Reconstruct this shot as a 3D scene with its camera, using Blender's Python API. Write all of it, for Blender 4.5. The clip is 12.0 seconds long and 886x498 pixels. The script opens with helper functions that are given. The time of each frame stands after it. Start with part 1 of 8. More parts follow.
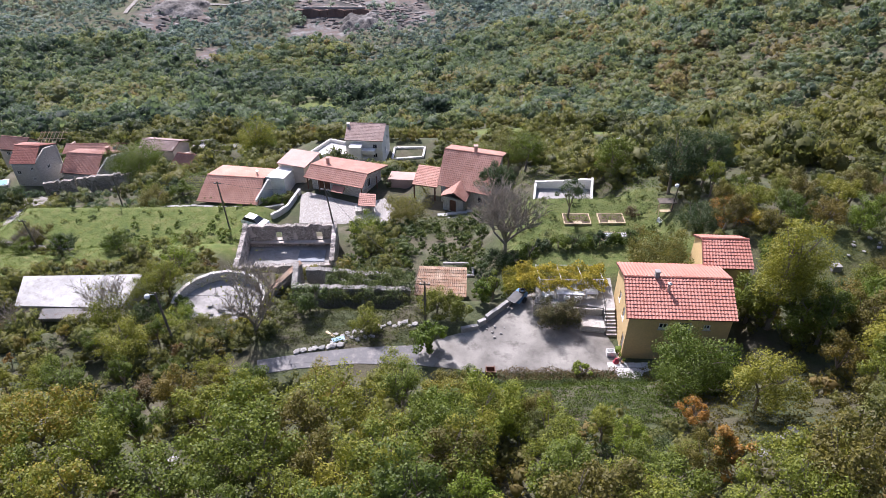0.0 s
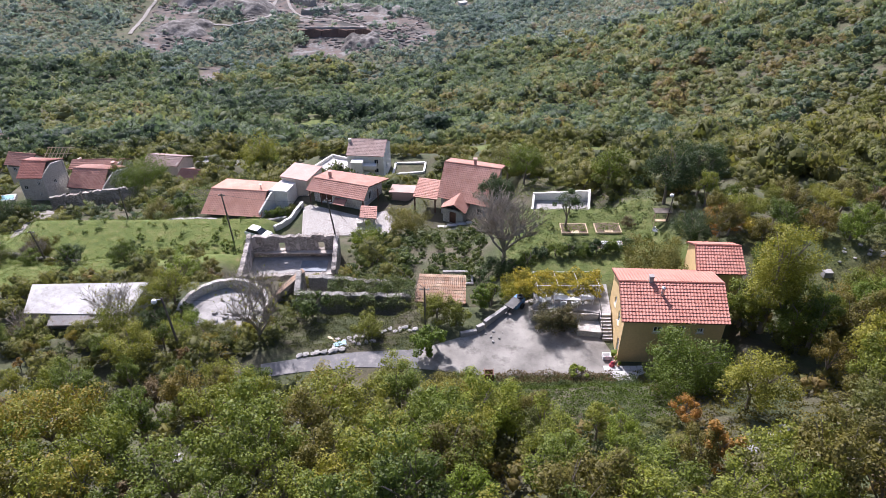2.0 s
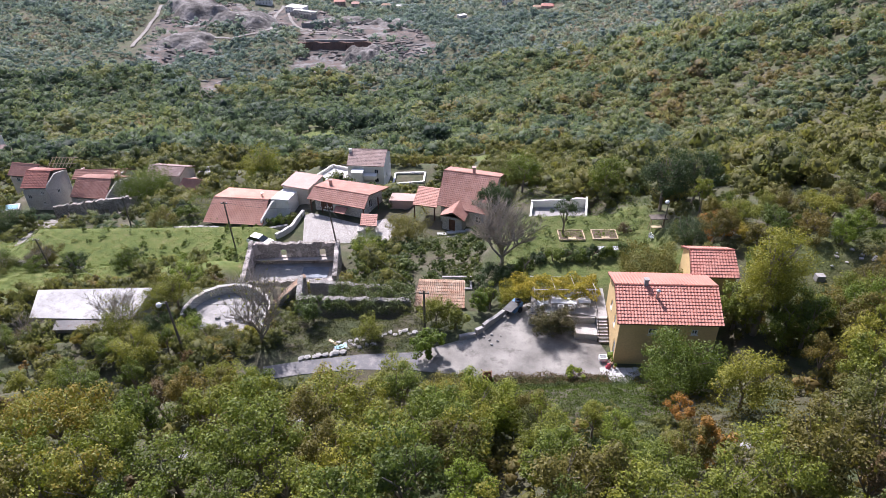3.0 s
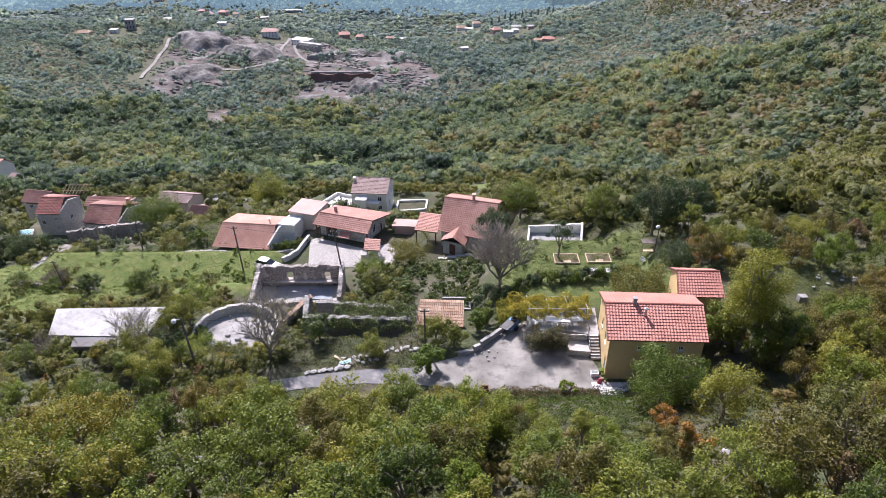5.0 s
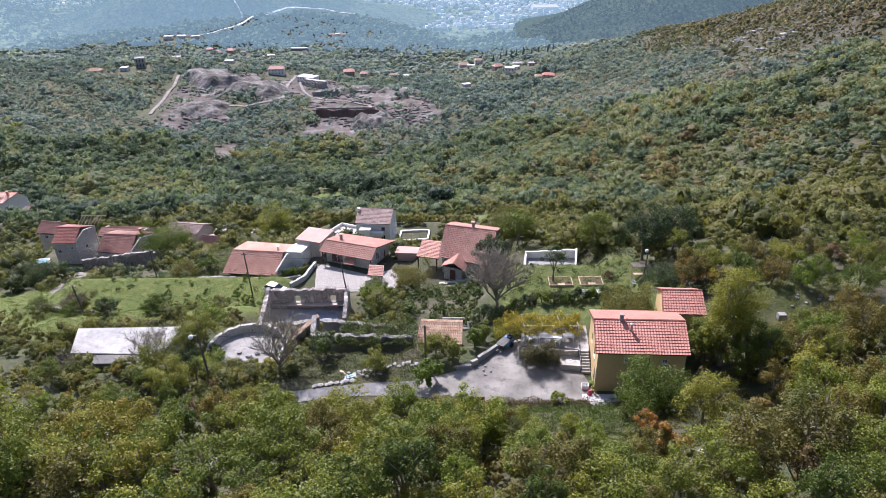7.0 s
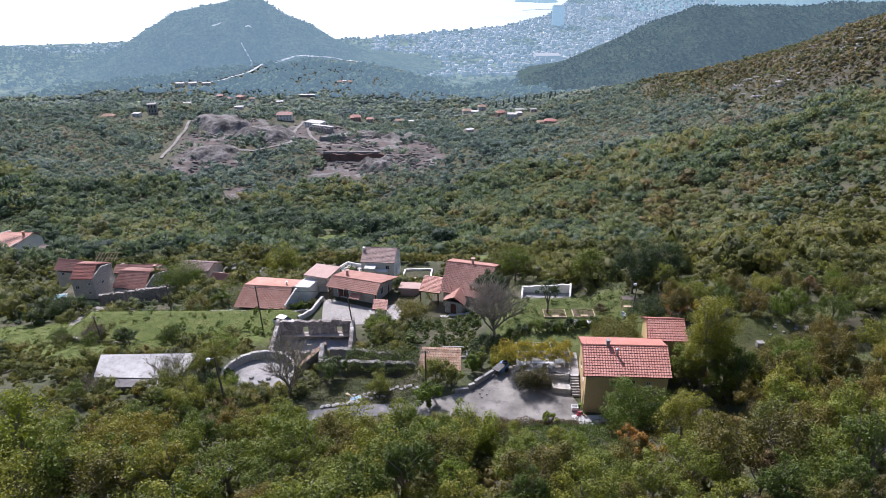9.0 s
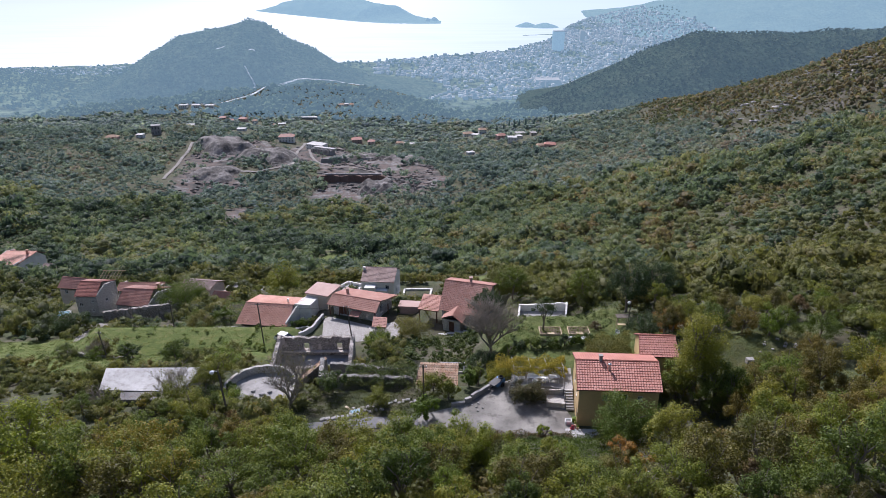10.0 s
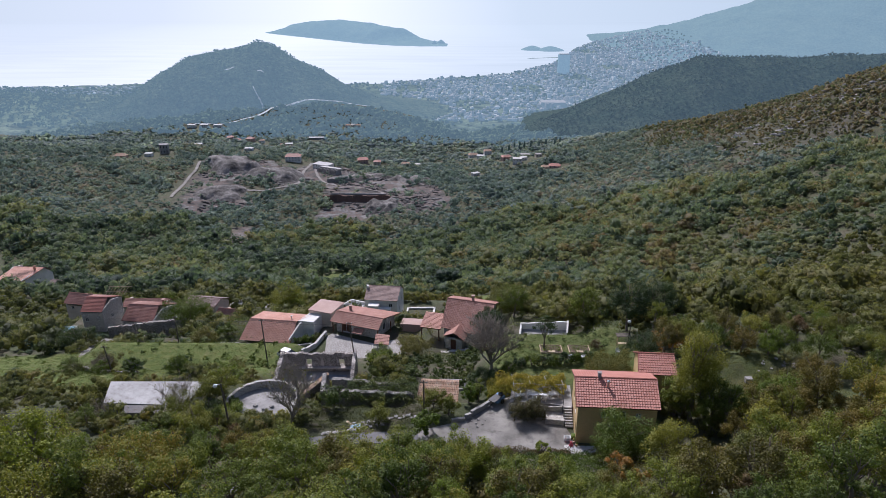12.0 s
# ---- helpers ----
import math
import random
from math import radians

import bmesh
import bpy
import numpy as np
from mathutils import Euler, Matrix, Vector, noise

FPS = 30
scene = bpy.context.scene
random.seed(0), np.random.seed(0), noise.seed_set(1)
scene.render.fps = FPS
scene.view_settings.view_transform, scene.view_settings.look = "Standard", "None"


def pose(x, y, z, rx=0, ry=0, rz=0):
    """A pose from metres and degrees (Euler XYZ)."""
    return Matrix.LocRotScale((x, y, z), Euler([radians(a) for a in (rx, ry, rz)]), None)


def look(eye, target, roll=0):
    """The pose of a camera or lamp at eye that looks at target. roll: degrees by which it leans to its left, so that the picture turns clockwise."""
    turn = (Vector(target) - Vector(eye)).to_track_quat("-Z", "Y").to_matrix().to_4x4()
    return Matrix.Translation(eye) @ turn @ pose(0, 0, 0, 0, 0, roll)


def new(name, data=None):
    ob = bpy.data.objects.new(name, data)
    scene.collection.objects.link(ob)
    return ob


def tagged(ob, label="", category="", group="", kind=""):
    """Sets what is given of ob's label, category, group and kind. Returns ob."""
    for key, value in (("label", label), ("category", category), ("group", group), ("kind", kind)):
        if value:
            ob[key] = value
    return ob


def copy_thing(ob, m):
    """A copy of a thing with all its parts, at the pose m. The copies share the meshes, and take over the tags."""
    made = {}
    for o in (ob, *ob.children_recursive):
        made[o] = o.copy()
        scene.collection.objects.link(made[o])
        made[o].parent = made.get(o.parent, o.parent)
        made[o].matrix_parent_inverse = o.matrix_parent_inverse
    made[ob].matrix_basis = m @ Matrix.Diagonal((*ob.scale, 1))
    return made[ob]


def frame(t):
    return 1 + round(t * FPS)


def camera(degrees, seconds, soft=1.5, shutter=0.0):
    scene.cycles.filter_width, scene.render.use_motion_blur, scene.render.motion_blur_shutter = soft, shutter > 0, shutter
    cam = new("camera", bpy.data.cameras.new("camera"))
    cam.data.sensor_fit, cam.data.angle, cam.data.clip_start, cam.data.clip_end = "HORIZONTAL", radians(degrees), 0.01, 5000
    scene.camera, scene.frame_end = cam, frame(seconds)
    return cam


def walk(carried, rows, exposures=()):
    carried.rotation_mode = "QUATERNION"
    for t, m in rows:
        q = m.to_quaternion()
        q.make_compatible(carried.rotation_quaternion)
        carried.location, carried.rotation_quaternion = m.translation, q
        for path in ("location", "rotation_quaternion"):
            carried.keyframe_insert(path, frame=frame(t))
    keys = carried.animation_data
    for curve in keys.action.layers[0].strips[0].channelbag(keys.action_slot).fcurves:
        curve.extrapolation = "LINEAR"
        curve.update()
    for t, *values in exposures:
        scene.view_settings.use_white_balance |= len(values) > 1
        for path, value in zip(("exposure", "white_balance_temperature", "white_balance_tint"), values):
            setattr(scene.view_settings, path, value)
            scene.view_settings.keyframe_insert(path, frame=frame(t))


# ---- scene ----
cam = camera(66.6, 12.0, 0.65)
PATH = [
    (0, (0.0, 0.0, 44.419), (0.0, 1.592, 43.209), 0.0),
    (0.5, (0.044, -0.389, 44.342), (0.045, 1.209, 43.14), -0.1),
    (1, (0.084, -0.838, 44.356), (0.084, 0.768, 43.165), -0.1),
    (1.5, (0.131, -1.373, 44.345), (0.128, 0.242, 43.165), -0.2),
    (2, (0.194, -1.972, 44.471), (0.19, -0.347, 43.304), -0.2),
    (2.5, (0.24, -2.666, 44.521), (0.234, -1.032, 43.367), -0.3),
    (3, (0.29, -3.427, 44.638), (0.286, -1.783, 43.5), -0.3),
    (5, (0.579, -7.068, 46.048), (0.568, -5.376, 44.982), -0.3),
    (5.5, (0.679, -8.173, 46.498), (0.665, -6.47, 45.449), -0.4),
    (6, (0.755, -9.365, 46.813), (0.74, -7.65, 45.784), -0.4),
    (6.5, (0.918, -10.612, 47.145), (0.901, -8.883, 46.14), -0.5),
    (7, (1.089, -12.035, 47.457), (1.068, -10.292, 46.477), -0.6),
    (9, (1.699, -18.132, 49.09), (1.666, -16.33, 48.225), -0.6),
    (9.5, (1.849, -19.601, 49.444), (1.814, -17.784, 48.609), -0.5),
    (10, (2.036, -20.702, 49.629), (2.002, -18.871, 48.823), -0.3),
    (10.5, (2.099, -21.465, 49.744), (2.063, -19.624, 48.963), -0.1),
    (11, (2.213, -21.736, 49.651), (2.174, -19.888, 48.887), -0.0),
    (11.5, (2.417, -21.784, 49.685), (2.373, -19.932, 48.931), -0.0),
    (12, (2.498, -22.059, 49.746), (2.449, -20.206, 48.997), 0.0),
]
walk(cam, [(t, look(eye, target, roll)) for t, eye, target, roll in PATH],
     [(0, 0.88, 5900, 24), (3, 0.88, 5900, 24), (6, 0.86, 5860, 24), (9, 0.46, 5780, 22), (10.5, 0.10, 5740, 21), (12, -0.08, 5740, 21)])
# ==== build ====

# ---- sun and sky ----
SUN_AZ, SUN_EL = radians(-22), radians(45)      # ahead and to the left, as the shadows fall
SUN_DIR = Vector((math.sin(SUN_AZ) * math.cos(SUN_EL), math.cos(SUN_AZ) * math.cos(SUN_EL), math.sin(SUN_EL)))
world = bpy.data.worlds.new("sky")
scene.world = world
world.use_nodes = True
wn = world.node_tree
sky = wn.nodes.new("ShaderNodeTexSky")
sky.sky_type = "NISHITA"
sky.sun_disc = False
sky.sun_elevation, sky.sun_rotation = SUN_EL, SUN_AZ
sky.air_density, sky.dust_density, sky.altitude = 1.2, 3.0, 300
wn.links.new(sky.outputs[0], wn.nodes["Background"].inputs[0])
wn.nodes["Background"].inputs[1].default_value = 0.09
sun = new("sun", bpy.data.lights.new("sun", "SUN"))
sun.data.energy, sun.data.angle, sun.data.color = 5.0, radians(0.53), (1.0, 0.95, 0.87)
sun.matrix_world = look((0, 0, 300), Vector((0, 0, 300)) - SUN_DIR)

# ---- materials ----


class Nodes:
    """Short hand for a node tree."""

    def __init__(self, name):
        self.m = bpy.data.materials.new(name)
        self.m.use_nodes = True
        self.t = self.m.node_tree
        self.b = self.t.nodes["Principled BSDF"]
        self.out = self.t.nodes["Material Output"]

    def add(self, kind, **sets):
        n = self.t.nodes.new(kind)
        for k, v in sets.items():
            if k in n.inputs:
                n.inputs[k].default_value = v
        return n

    def link(self, a, b):
        self.t.links.new(a, b)

    def pos(self):
        return self.add("ShaderNodeNewGeometry").outputs["Position"]

    def noise(self, scale, detail=4.0, rough=0.55, vec=None):
        n = self.add("ShaderNodeTexNoise", Scale=scale, Detail=detail, Roughness=rough)
        self.link(vec or self.pos(), n.inputs["Vector"])
        return n.outputs["Fac"]

    def ramp(self, fac, stops):
        r = self.t.nodes.new("ShaderNodeValToRGB")
        el = r.color_ramp.elements
        while len(el) < len(stops):
            el.new(0.5)
        for e, (p, c) in zip(el, stops):
            e.position, e.color = p, (*c, 1)
        self.link(fac, r.inputs[0])
        return r.outputs[0]

    def mix(self, fac, a, b, mode="MIX"):
        n = self.t.nodes.new("ShaderNodeMix")
        n.data_type, n.blend_type = "RGBA", mode
        for value, sock in ((fac, n.inputs[0]), (a, n.inputs[6]), (b, n.inputs[7])):
            if isinstance(value, (int, float)):
                sock.default_value = value
            elif isinstance(value, tuple):
                sock.default_value = (*value, 1)
            else:
                self.link(value, sock)
        return n.outputs[2]

    def math(self, op, a, b=0.0, clamp=False):
        n = self.t.nodes.new("ShaderNodeMath")
        n.operation, n.use_clamp = op, clamp
        for value, sock in ((a, n.inputs[0]), (b, n.inputs[1])):
            if isinstance(value, (int, float)):
                sock.default_value = value
            else:
                self.link(value, sock)
        return n.outputs[0]

    def bump(self, height, strength=0.3, dist=0.05):
        n = self.add("ShaderNodeBump", Strength=strength, Distance=dist)
        self.link(height, n.inputs["Height"])
        self.link(n.outputs[0], self.b.inputs["Normal"])

    def base(self, col, rough=0.85, metal=0.0, spec=0.3):
        if isinstance(col, tuple):
            self.b.inputs["Base Color"].default_value = (*col, 1)
        else:
            self.link(col, self.b.inputs["Base Color"])
        self.b.inputs["Roughness"].default_value = rough
        self.b.inputs["Metallic"].default_value = metal
        self.b.inputs["Specular IOR Level"].default_value = spec
        return self.m


def surface(name, a, b, big=0.6, fine=9.0, rough=0.85, bump=0.3, dist=0.03, dirt=None, metal=0.0, spec=0.3, vary=0.0):
    """Two tones over broad patches, a fine grain, and dirt patches if asked."""
    n = Nodes(name)
    col = n.ramp(n.noise(big, 5), [(0.32, a), (0.68, b)])
    grain = n.noise(fine, 3, 0.7)
    col = n.mix(0.35, col, n.ramp(grain, [(0.25, (0.45, 0.45, 0.45)), (0.75, (1.0, 1.0, 1.0))]), "MULTIPLY")
    if dirt:
        d = n.ramp(n.noise(big * 2.7, 6, 0.7), [(0.5, (0, 0, 0)), (0.72, (1, 1, 1))])
        col = n.mix(d, col, dirt)
    if vary:
        r = n.add("ShaderNodeNewGeometry").outputs["Random Per Island"]
        col = n.mix(vary, col, n.ramp(r, [(0, (0.35, 0.33, 0.32)), (1, (1.25, 1.2, 1.15))]), "MULTIPLY")
    n.bump(grain, bump, dist)
    return n.base(col, rough, metal, spec)


def leafage(name, stops, patch=0.22, own=False, tree=False, dark=0.6, trans=0.36):
    """Leaves: tone by tree and by leaf, part of the light passing through."""
    n = Nodes(name)
    if tree:
        at = n.add("ShaderNodeAttribute")
        at.attribute_name = "tone"
        tone = at.outputs["Fac"]
    elif own:
        tone = n.add("ShaderNodeObjectInfo").outputs["Random"]
    else:
        v = n.t.nodes.new("ShaderNodeTexVoronoi")
        v.inputs["Scale"].default_value = patch
        n.link(n.pos(), v.inputs["Vector"])
        sep = n.t.nodes.new("ShaderNodeSeparateColor")
        n.link(v.outputs["Color"], sep.inputs[0])
        tone = n.math("ADD", n.math("MULTIPLY", sep.outputs[0], 0.62), n.math("MULTIPLY", n.noise(0.018, 4), 0.42))
    leaf = n.add("ShaderNodeNewGeometry").outputs["Random Per Island"]
    tone = n.math("ADD", tone, n.math("MULTIPLY", n.math("SUBTRACT", leaf, 0.5), 0.12 if tree else 0.22), True)
    col = n.ramp(tone, stops)
    col = n.mix(1.0, col, n.ramp(leaf, [(0, (0.84 if tree else dark,) * 3), (0.6, (1, 1, 1)), (1, (1.06, 1.05, 1.02) if tree else (1.18, 1.15, 1.05))]), "MULTIPLY")
    m = n.base(col, 0.62 if tree else 0.55, 0, 0.24 if tree else 0.3)
    if tree:
        dome = n.add("ShaderNodeAttribute")
        dome.attribute_name = "dome"
        mean = n.t.nodes.new("ShaderNodeVectorMath")
        mean.operation = "ADD"
        n.link(n.add("ShaderNodeNewGeometry").outputs["Normal"], mean.inputs[0])
        n.link(dome.outputs["Vector"], mean.inputs[1])
        unit = n.t.nodes.new("ShaderNodeVectorMath")
        unit.operation = "NORMALIZE"
        n.link(mean.outputs[0], unit.inputs[0])
    tr = n.t.nodes.new("ShaderNodeBsdfTranslucent")
    n.link(n.mix(1.0, col, (1.15, 1.2, 0.78), "MULTIPLY"), tr.inputs[0])
    mx = n.t.nodes.new("ShaderNodeMixShader")
    mx.inputs[0].default_value = trans
    if tree:
        n.link(unit.outputs[0], n.b.inputs["Normal"])
    n.link(n.b.outputs[0], mx.inputs[1])
    n.link(tr.outputs[0], mx.inputs[2])
    n.link(mx.outputs[0], n.out.inputs[0])
    return m


GREEN = [(0.0, (0.073, 0.106, 0.015)), (0.3, (0.123, 0.161, 0.021)), (0.6, (0.175, 0.200, 0.024)), (0.88, (0.213, 0.218, 0.026)), (0.97, (0.229, 0.202, 0.028)), (1.0, (0.229, 0.164, 0.025))]
M_LEAF = leafage("foliage", GREEN, own=True)
M_GREEN = leafage("green_foliage", [(0, (0.071, 0.107, 0.013)), (0.6, (0.104, 0.146, 0.015)), (1, (0.139, 0.168, 0.018))], own=True)
M_WOODS = leafage("woods_foliage", [(0.0, (0.062, 0.078, 0.032)), (0.35, (0.142, 0.150, 0.050)), (0.62, (0.152, 0.150, 0.045)), (0.86, (0.155, 0.148, 0.045)), (0.97, (0.178, 0.142, 0.045)), (1.0, (0.185, 0.138, 0.050))], tree=True, trans=0.45)
# Haze is mixed into these base colours: lighter and bluer with distance.
M_HAZEVALLEY = leafage("hazed_valley_foliage", [(0.0, (0.058, 0.088, 0.066)), (0.35, (0.137, 0.180, 0.112)), (0.65, (0.190, 0.212, 0.104)), (0.92, (0.222, 0.207, 0.096)), (1.0, (0.222, 0.174, 0.094))], tree=True, trans=0.52)
M_HAZEMIDDLE = leafage("hazed_middle_foliage", [(0.0, (0.110, 0.155, 0.168)), (0.4, (0.172, 0.225, 0.222)), (0.7, (0.222, 0.264, 0.222)), (0.94, (0.268, 0.268, 0.216)), (1.0, (0.280, 0.228, 0.200))], tree=True, trans=0.52)
M_HAZEFAR = leafage("hazed_far_foliage", [(0.0, (0.152, 0.202, 0.224)), (0.4, (0.209, 0.266, 0.261)), (0.75, (0.266, 0.316, 0.276)), (1.0, (0.304, 0.304, 0.268))], tree=True, trans=0.55)
M_SITEROAD = surface("pale_gravel", (0.20, 0.185, 0.165), (0.30, 0.28, 0.255), 0.1, 2, 0.95, 0.3, dirt=(0.17, 0.155, 0.14))
M_SPUR = leafage("dry_shrub_foliage", [(0.0, (0.079, 0.100, 0.060)), (0.4, (0.123, 0.140, 0.075)), (0.7, (0.158, 0.150, 0.085)), (1.0, (0.194, 0.155, 0.090))], tree=True, trans=0.55)
M_YELLOW = leafage("yellow_foliage", [(0, (0.30, 0.26, 0.03)), (0.6, (0.52, 0.41, 0.045)), (1, (0.60, 0.45, 0.06))], own=True)
M_ORANGE = leafage("orange_foliage", [(0, (0.16, 0.11, 0.03)), (0.6, (0.30, 0.17, 0.03)), (1, (0.36, 0.15, 0.03))], own=True)
M_GREYLEAF = leafage("grey_green_foliage", [(0, (0.071, 0.085, 0.021)), (0.6, (0.133, 0.141, 0.030)), (1, (0.174, 0.158, 0.034))], own=True)
M_BRIGHT = leafage("bright_foliage", [(0, (0.098, 0.150, 0.014)), (0.6, (0.157, 0.215, 0.019)), (1, (0.216, 0.240, 0.026))], own=True)
M_OLIVE = leafage("olive_yellow_foliage", [(0, (0.140, 0.158, 0.020)), (0.6, (0.206, 0.215, 0.024)), (1, (0.255, 0.236, 0.028))], own=True)
M_DULL = leafage("olive_brown_foliage", [(0, (0.091, 0.084, 0.016)), (0.6, (0.136, 0.120, 0.022)), (1, (0.169, 0.131, 0.025))], own=True)
M_RUST = leafage("rusty_foliage", [(0, (0.10, 0.075, 0.035)), (0.6, (0.15, 0.105, 0.045)), (1, (0.18, 0.12, 0.05))], own=True)
M_FIELD = leafage("meadow_grass", [(0, (0.066, 0.102, 0.024)), (0.5, (0.128, 0.168, 0.036)), (1, (0.222, 0.212, 0.066))], 0.45)
M_IVY = leafage("ivy_foliage", [(0, (0.045, 0.068, 0.027)), (0.5, (0.084, 0.116, 0.034)), (1, (0.157, 0.165, 0.050))], 0.5)
M_BARK = surface("bark", (0.16, 0.13, 0.10), (0.26, 0.22, 0.18), 1.5, 14, 0.9, 0.6)
M_TWIG = surface("twigs", (0.25, 0.215, 0.17), (0.36, 0.315, 0.25), 1.5, 14, 0.9, 0.3)
M_ROOF = surface("red_roof_tile", (0.40, 0.145, 0.098), (0.49, 0.205, 0.148), 0.5, 6, 0.6, 0.15, dirt=(0.38, 0.165, 0.125), spec=0.4)
M_SALMON = surface("salmon_roof_tile", (0.672, 0.338, 0.237), (0.792, 0.438, 0.325), 0.5, 6, 0.65, 0.15, dirt=(0.600, 0.312, 0.237), spec=0.4)
M_ROOF2 = surface("terracotta_roof_tile", (0.388, 0.177, 0.124), (0.513, 0.271, 0.206), 0.7, 5, 0.65, 0.2, dirt=(0.365, 0.201, 0.159), spec=0.4)
M_BROWNROOF = surface("brown_roof_tile", (0.30, 0.215, 0.185), (0.40, 0.30, 0.265), 0.7, 5, 0.85, 0.2)
M_OLDROOF = surface("old_clay_tile", (0.395, 0.232, 0.150), (0.583, 0.441, 0.325), 1.2, 4, 0.9, 0.3, dirt=(0.282, 0.255, 0.213), vary=0.5)
M_YELLOWWALL = surface("ochre_plaster", (0.60, 0.43, 0.20), (0.68, 0.50, 0.25), 0.4, 5, 0.9, 0.1, dirt=(0.50, 0.37, 0.19))
M_WHITE = surface("white_plaster", (0.74, 0.71, 0.66), (0.82, 0.80, 0.76), 0.4, 4, 0.9, 0.1, dirt=(0.62, 0.58, 0.52))
M_BEIGE = surface("beige_plaster", (0.56, 0.48, 0.40), (0.66, 0.58, 0.50), 0.35, 4, 0.9, 0.1, dirt=(0.45, 0.38, 0.32))
M_PINK = surface("pinkish_screed", (0.44, 0.30, 0.255), (0.53, 0.385, 0.33), 0.4, 4, 0.9, 0.1)


def masonry(name, tones, joint, size=0.42, patch=None):
    """Rough stones of uneven size with recessed joints."""
    n = Nodes(name)
    warp = n.add("ShaderNodeTexNoise", Scale=1.7, Detail=3.0)
    n.link(n.pos(), warp.inputs["Vector"])
    add = n.t.nodes.new("ShaderNodeVectorMath")
    add.operation = "MULTIPLY_ADD"
    n.link(warp.outputs["Color"], add.inputs[0])
    add.inputs[1].default_value = (0.5, 0.5, 0.5)
    n.link(n.pos(), add.inputs[2])
    mp = n.t.nodes.new("ShaderNodeMapping")
    mp.inputs["Scale"].default_value = (1 / size, 1 / size, 1.5 / size)
    n.link(add.outputs[0], mp.inputs["Vector"])
    cell = n.t.nodes.new("ShaderNodeTexVoronoi")
    n.link(mp.outputs[0], cell.inputs["Vector"])
    edge = n.t.nodes.new("ShaderNodeTexVoronoi")
    edge.feature = "DISTANCE_TO_EDGE"
    n.link(mp.outputs[0], edge.inputs["Vector"])
    sep = n.t.nodes.new("ShaderNodeSeparateColor")
    n.link(cell.outputs["Color"], sep.inputs[0])
    col = n.ramp(sep.outputs[0], [(0, tones[0]), (0.5, tones[1]), (1, tones[2])])
    gap = n.ramp(edge.outputs["Distance"], [(0.03, (1, 1, 1)), (0.1, (0, 0, 0))])
    col = n.mix(gap, col, joint)
    col = n.mix(0.4, col, n.ramp(n.noise(9, 4, 0.7), [(0.3, (0.5, 0.5, 0.5)), (0.7, (1.1, 1.1, 1.1))]), "MULTIPLY")
    if patch:
        col = n.mix(n.ramp(n.noise(0.55, 6, 0.6), [(0.53, (0, 0, 0)), (0.58, (1, 1, 1))]), col, patch)
    h = n.math("ADD", n.math("MINIMUM", edge.outputs["Distance"], 0.15), n.math("MULTIPLY", n.noise(6, 4, 0.7), 0.1))
    n.bump(h, 0.8, 0.25)
    return n.base(col, 0.95)


M_STONE = masonry("limestone_masonry", ((0.48, 0.45, 0.41), (0.68, 0.65, 0.60), (0.84, 0.81, 0.76)), (0.32, 0.295, 0.26), 0.5)
M_DRYSTONE = masonry("dry_stone", ((0.24, 0.22, 0.20), (0.38, 0.36, 0.33), (0.56, 0.54, 0.50)), (0.10, 0.09, 0.08), 0.5)
M_RUIN = masonry("ruin_masonry", ((0.24, 0.21, 0.18), (0.42, 0.37, 0.33), (0.64, 0.60, 0.55)), (0.09, 0.08, 0.07), 0.6, (0.52, 0.46, 0.42))
M_PLASTERRUIN = surface("weathered_plaster", (0.42, 0.36, 0.31), (0.60, 0.54, 0.49), 0.7, 5, 0.95, 0.4, dirt=(0.28, 0.25, 0.22))
M_CONCRETE = surface("concrete", (0.27, 0.26, 0.245), (0.40, 0.385, 0.365), 0.5, 6, 0.9, 0.25, dirt=(0.19, 0.18, 0.17))
M_PALECON = surface("pale_concrete", (0.46, 0.45, 0.43), (0.58, 0.565, 0.545), 0.4, 6, 0.9, 0.15, dirt=(0.34, 0.325, 0.305))
M_ASPHALT = surface("worn_asphalt", (0.13, 0.128, 0.128), (0.19, 0.186, 0.184), 0.35, 12, 0.9, 0.3, dirt=(0.30, 0.28, 0.26))
M_LOT = surface("dusty_concrete", (0.158, 0.148, 0.132), (0.335, 0.318, 0.282), 0.3, 10, 0.9, 0.3, dirt=(0.105, 0.097, 0.086))
M_PAVE = masonry("stone_paving", ((0.348, 0.326, 0.297), (0.493, 0.464, 0.428), (0.638, 0.609, 0.566)), (0.246, 0.225, 0.196), 0.75)
M_WOOD = surface("dark_wood", (0.10, 0.05, 0.035), (0.18, 0.09, 0.06), 2, 12, 0.7, 0.3)
M_POLE = surface("grey_timber", (0.10, 0.085, 0.07), (0.17, 0.145, 0.12), 2, 14, 0.9, 0.4)
M_PLANK = surface("pale_timber", (0.50, 0.38, 0.24), (0.62, 0.50, 0.34), 2, 12, 0.8, 0.3)
M_FRAME = surface("white_frame", (0.74, 0.74, 0.72), (0.80, 0.80, 0.79), 1, 8, 0.5, 0.05)
M_METAL = surface("galvanised_metal", (0.45, 0.45, 0.45), (0.60, 0.60, 0.60), 1.5, 10, 0.45, 0.1, metal=0.7)
M_DARKMETAL = surface("dark_metal", (0.06, 0.06, 0.06), (0.10, 0.10, 0.10), 1.5, 10, 0.5, 0.1, metal=0.6)
M_SHEDROOF = surface("white_sheet_roof", (0.36, 0.35, 0.33), (0.54, 0.53, 0.51), 0.5, 5, 0.7, 0.1, dirt=(0.24, 0.225, 0.205))
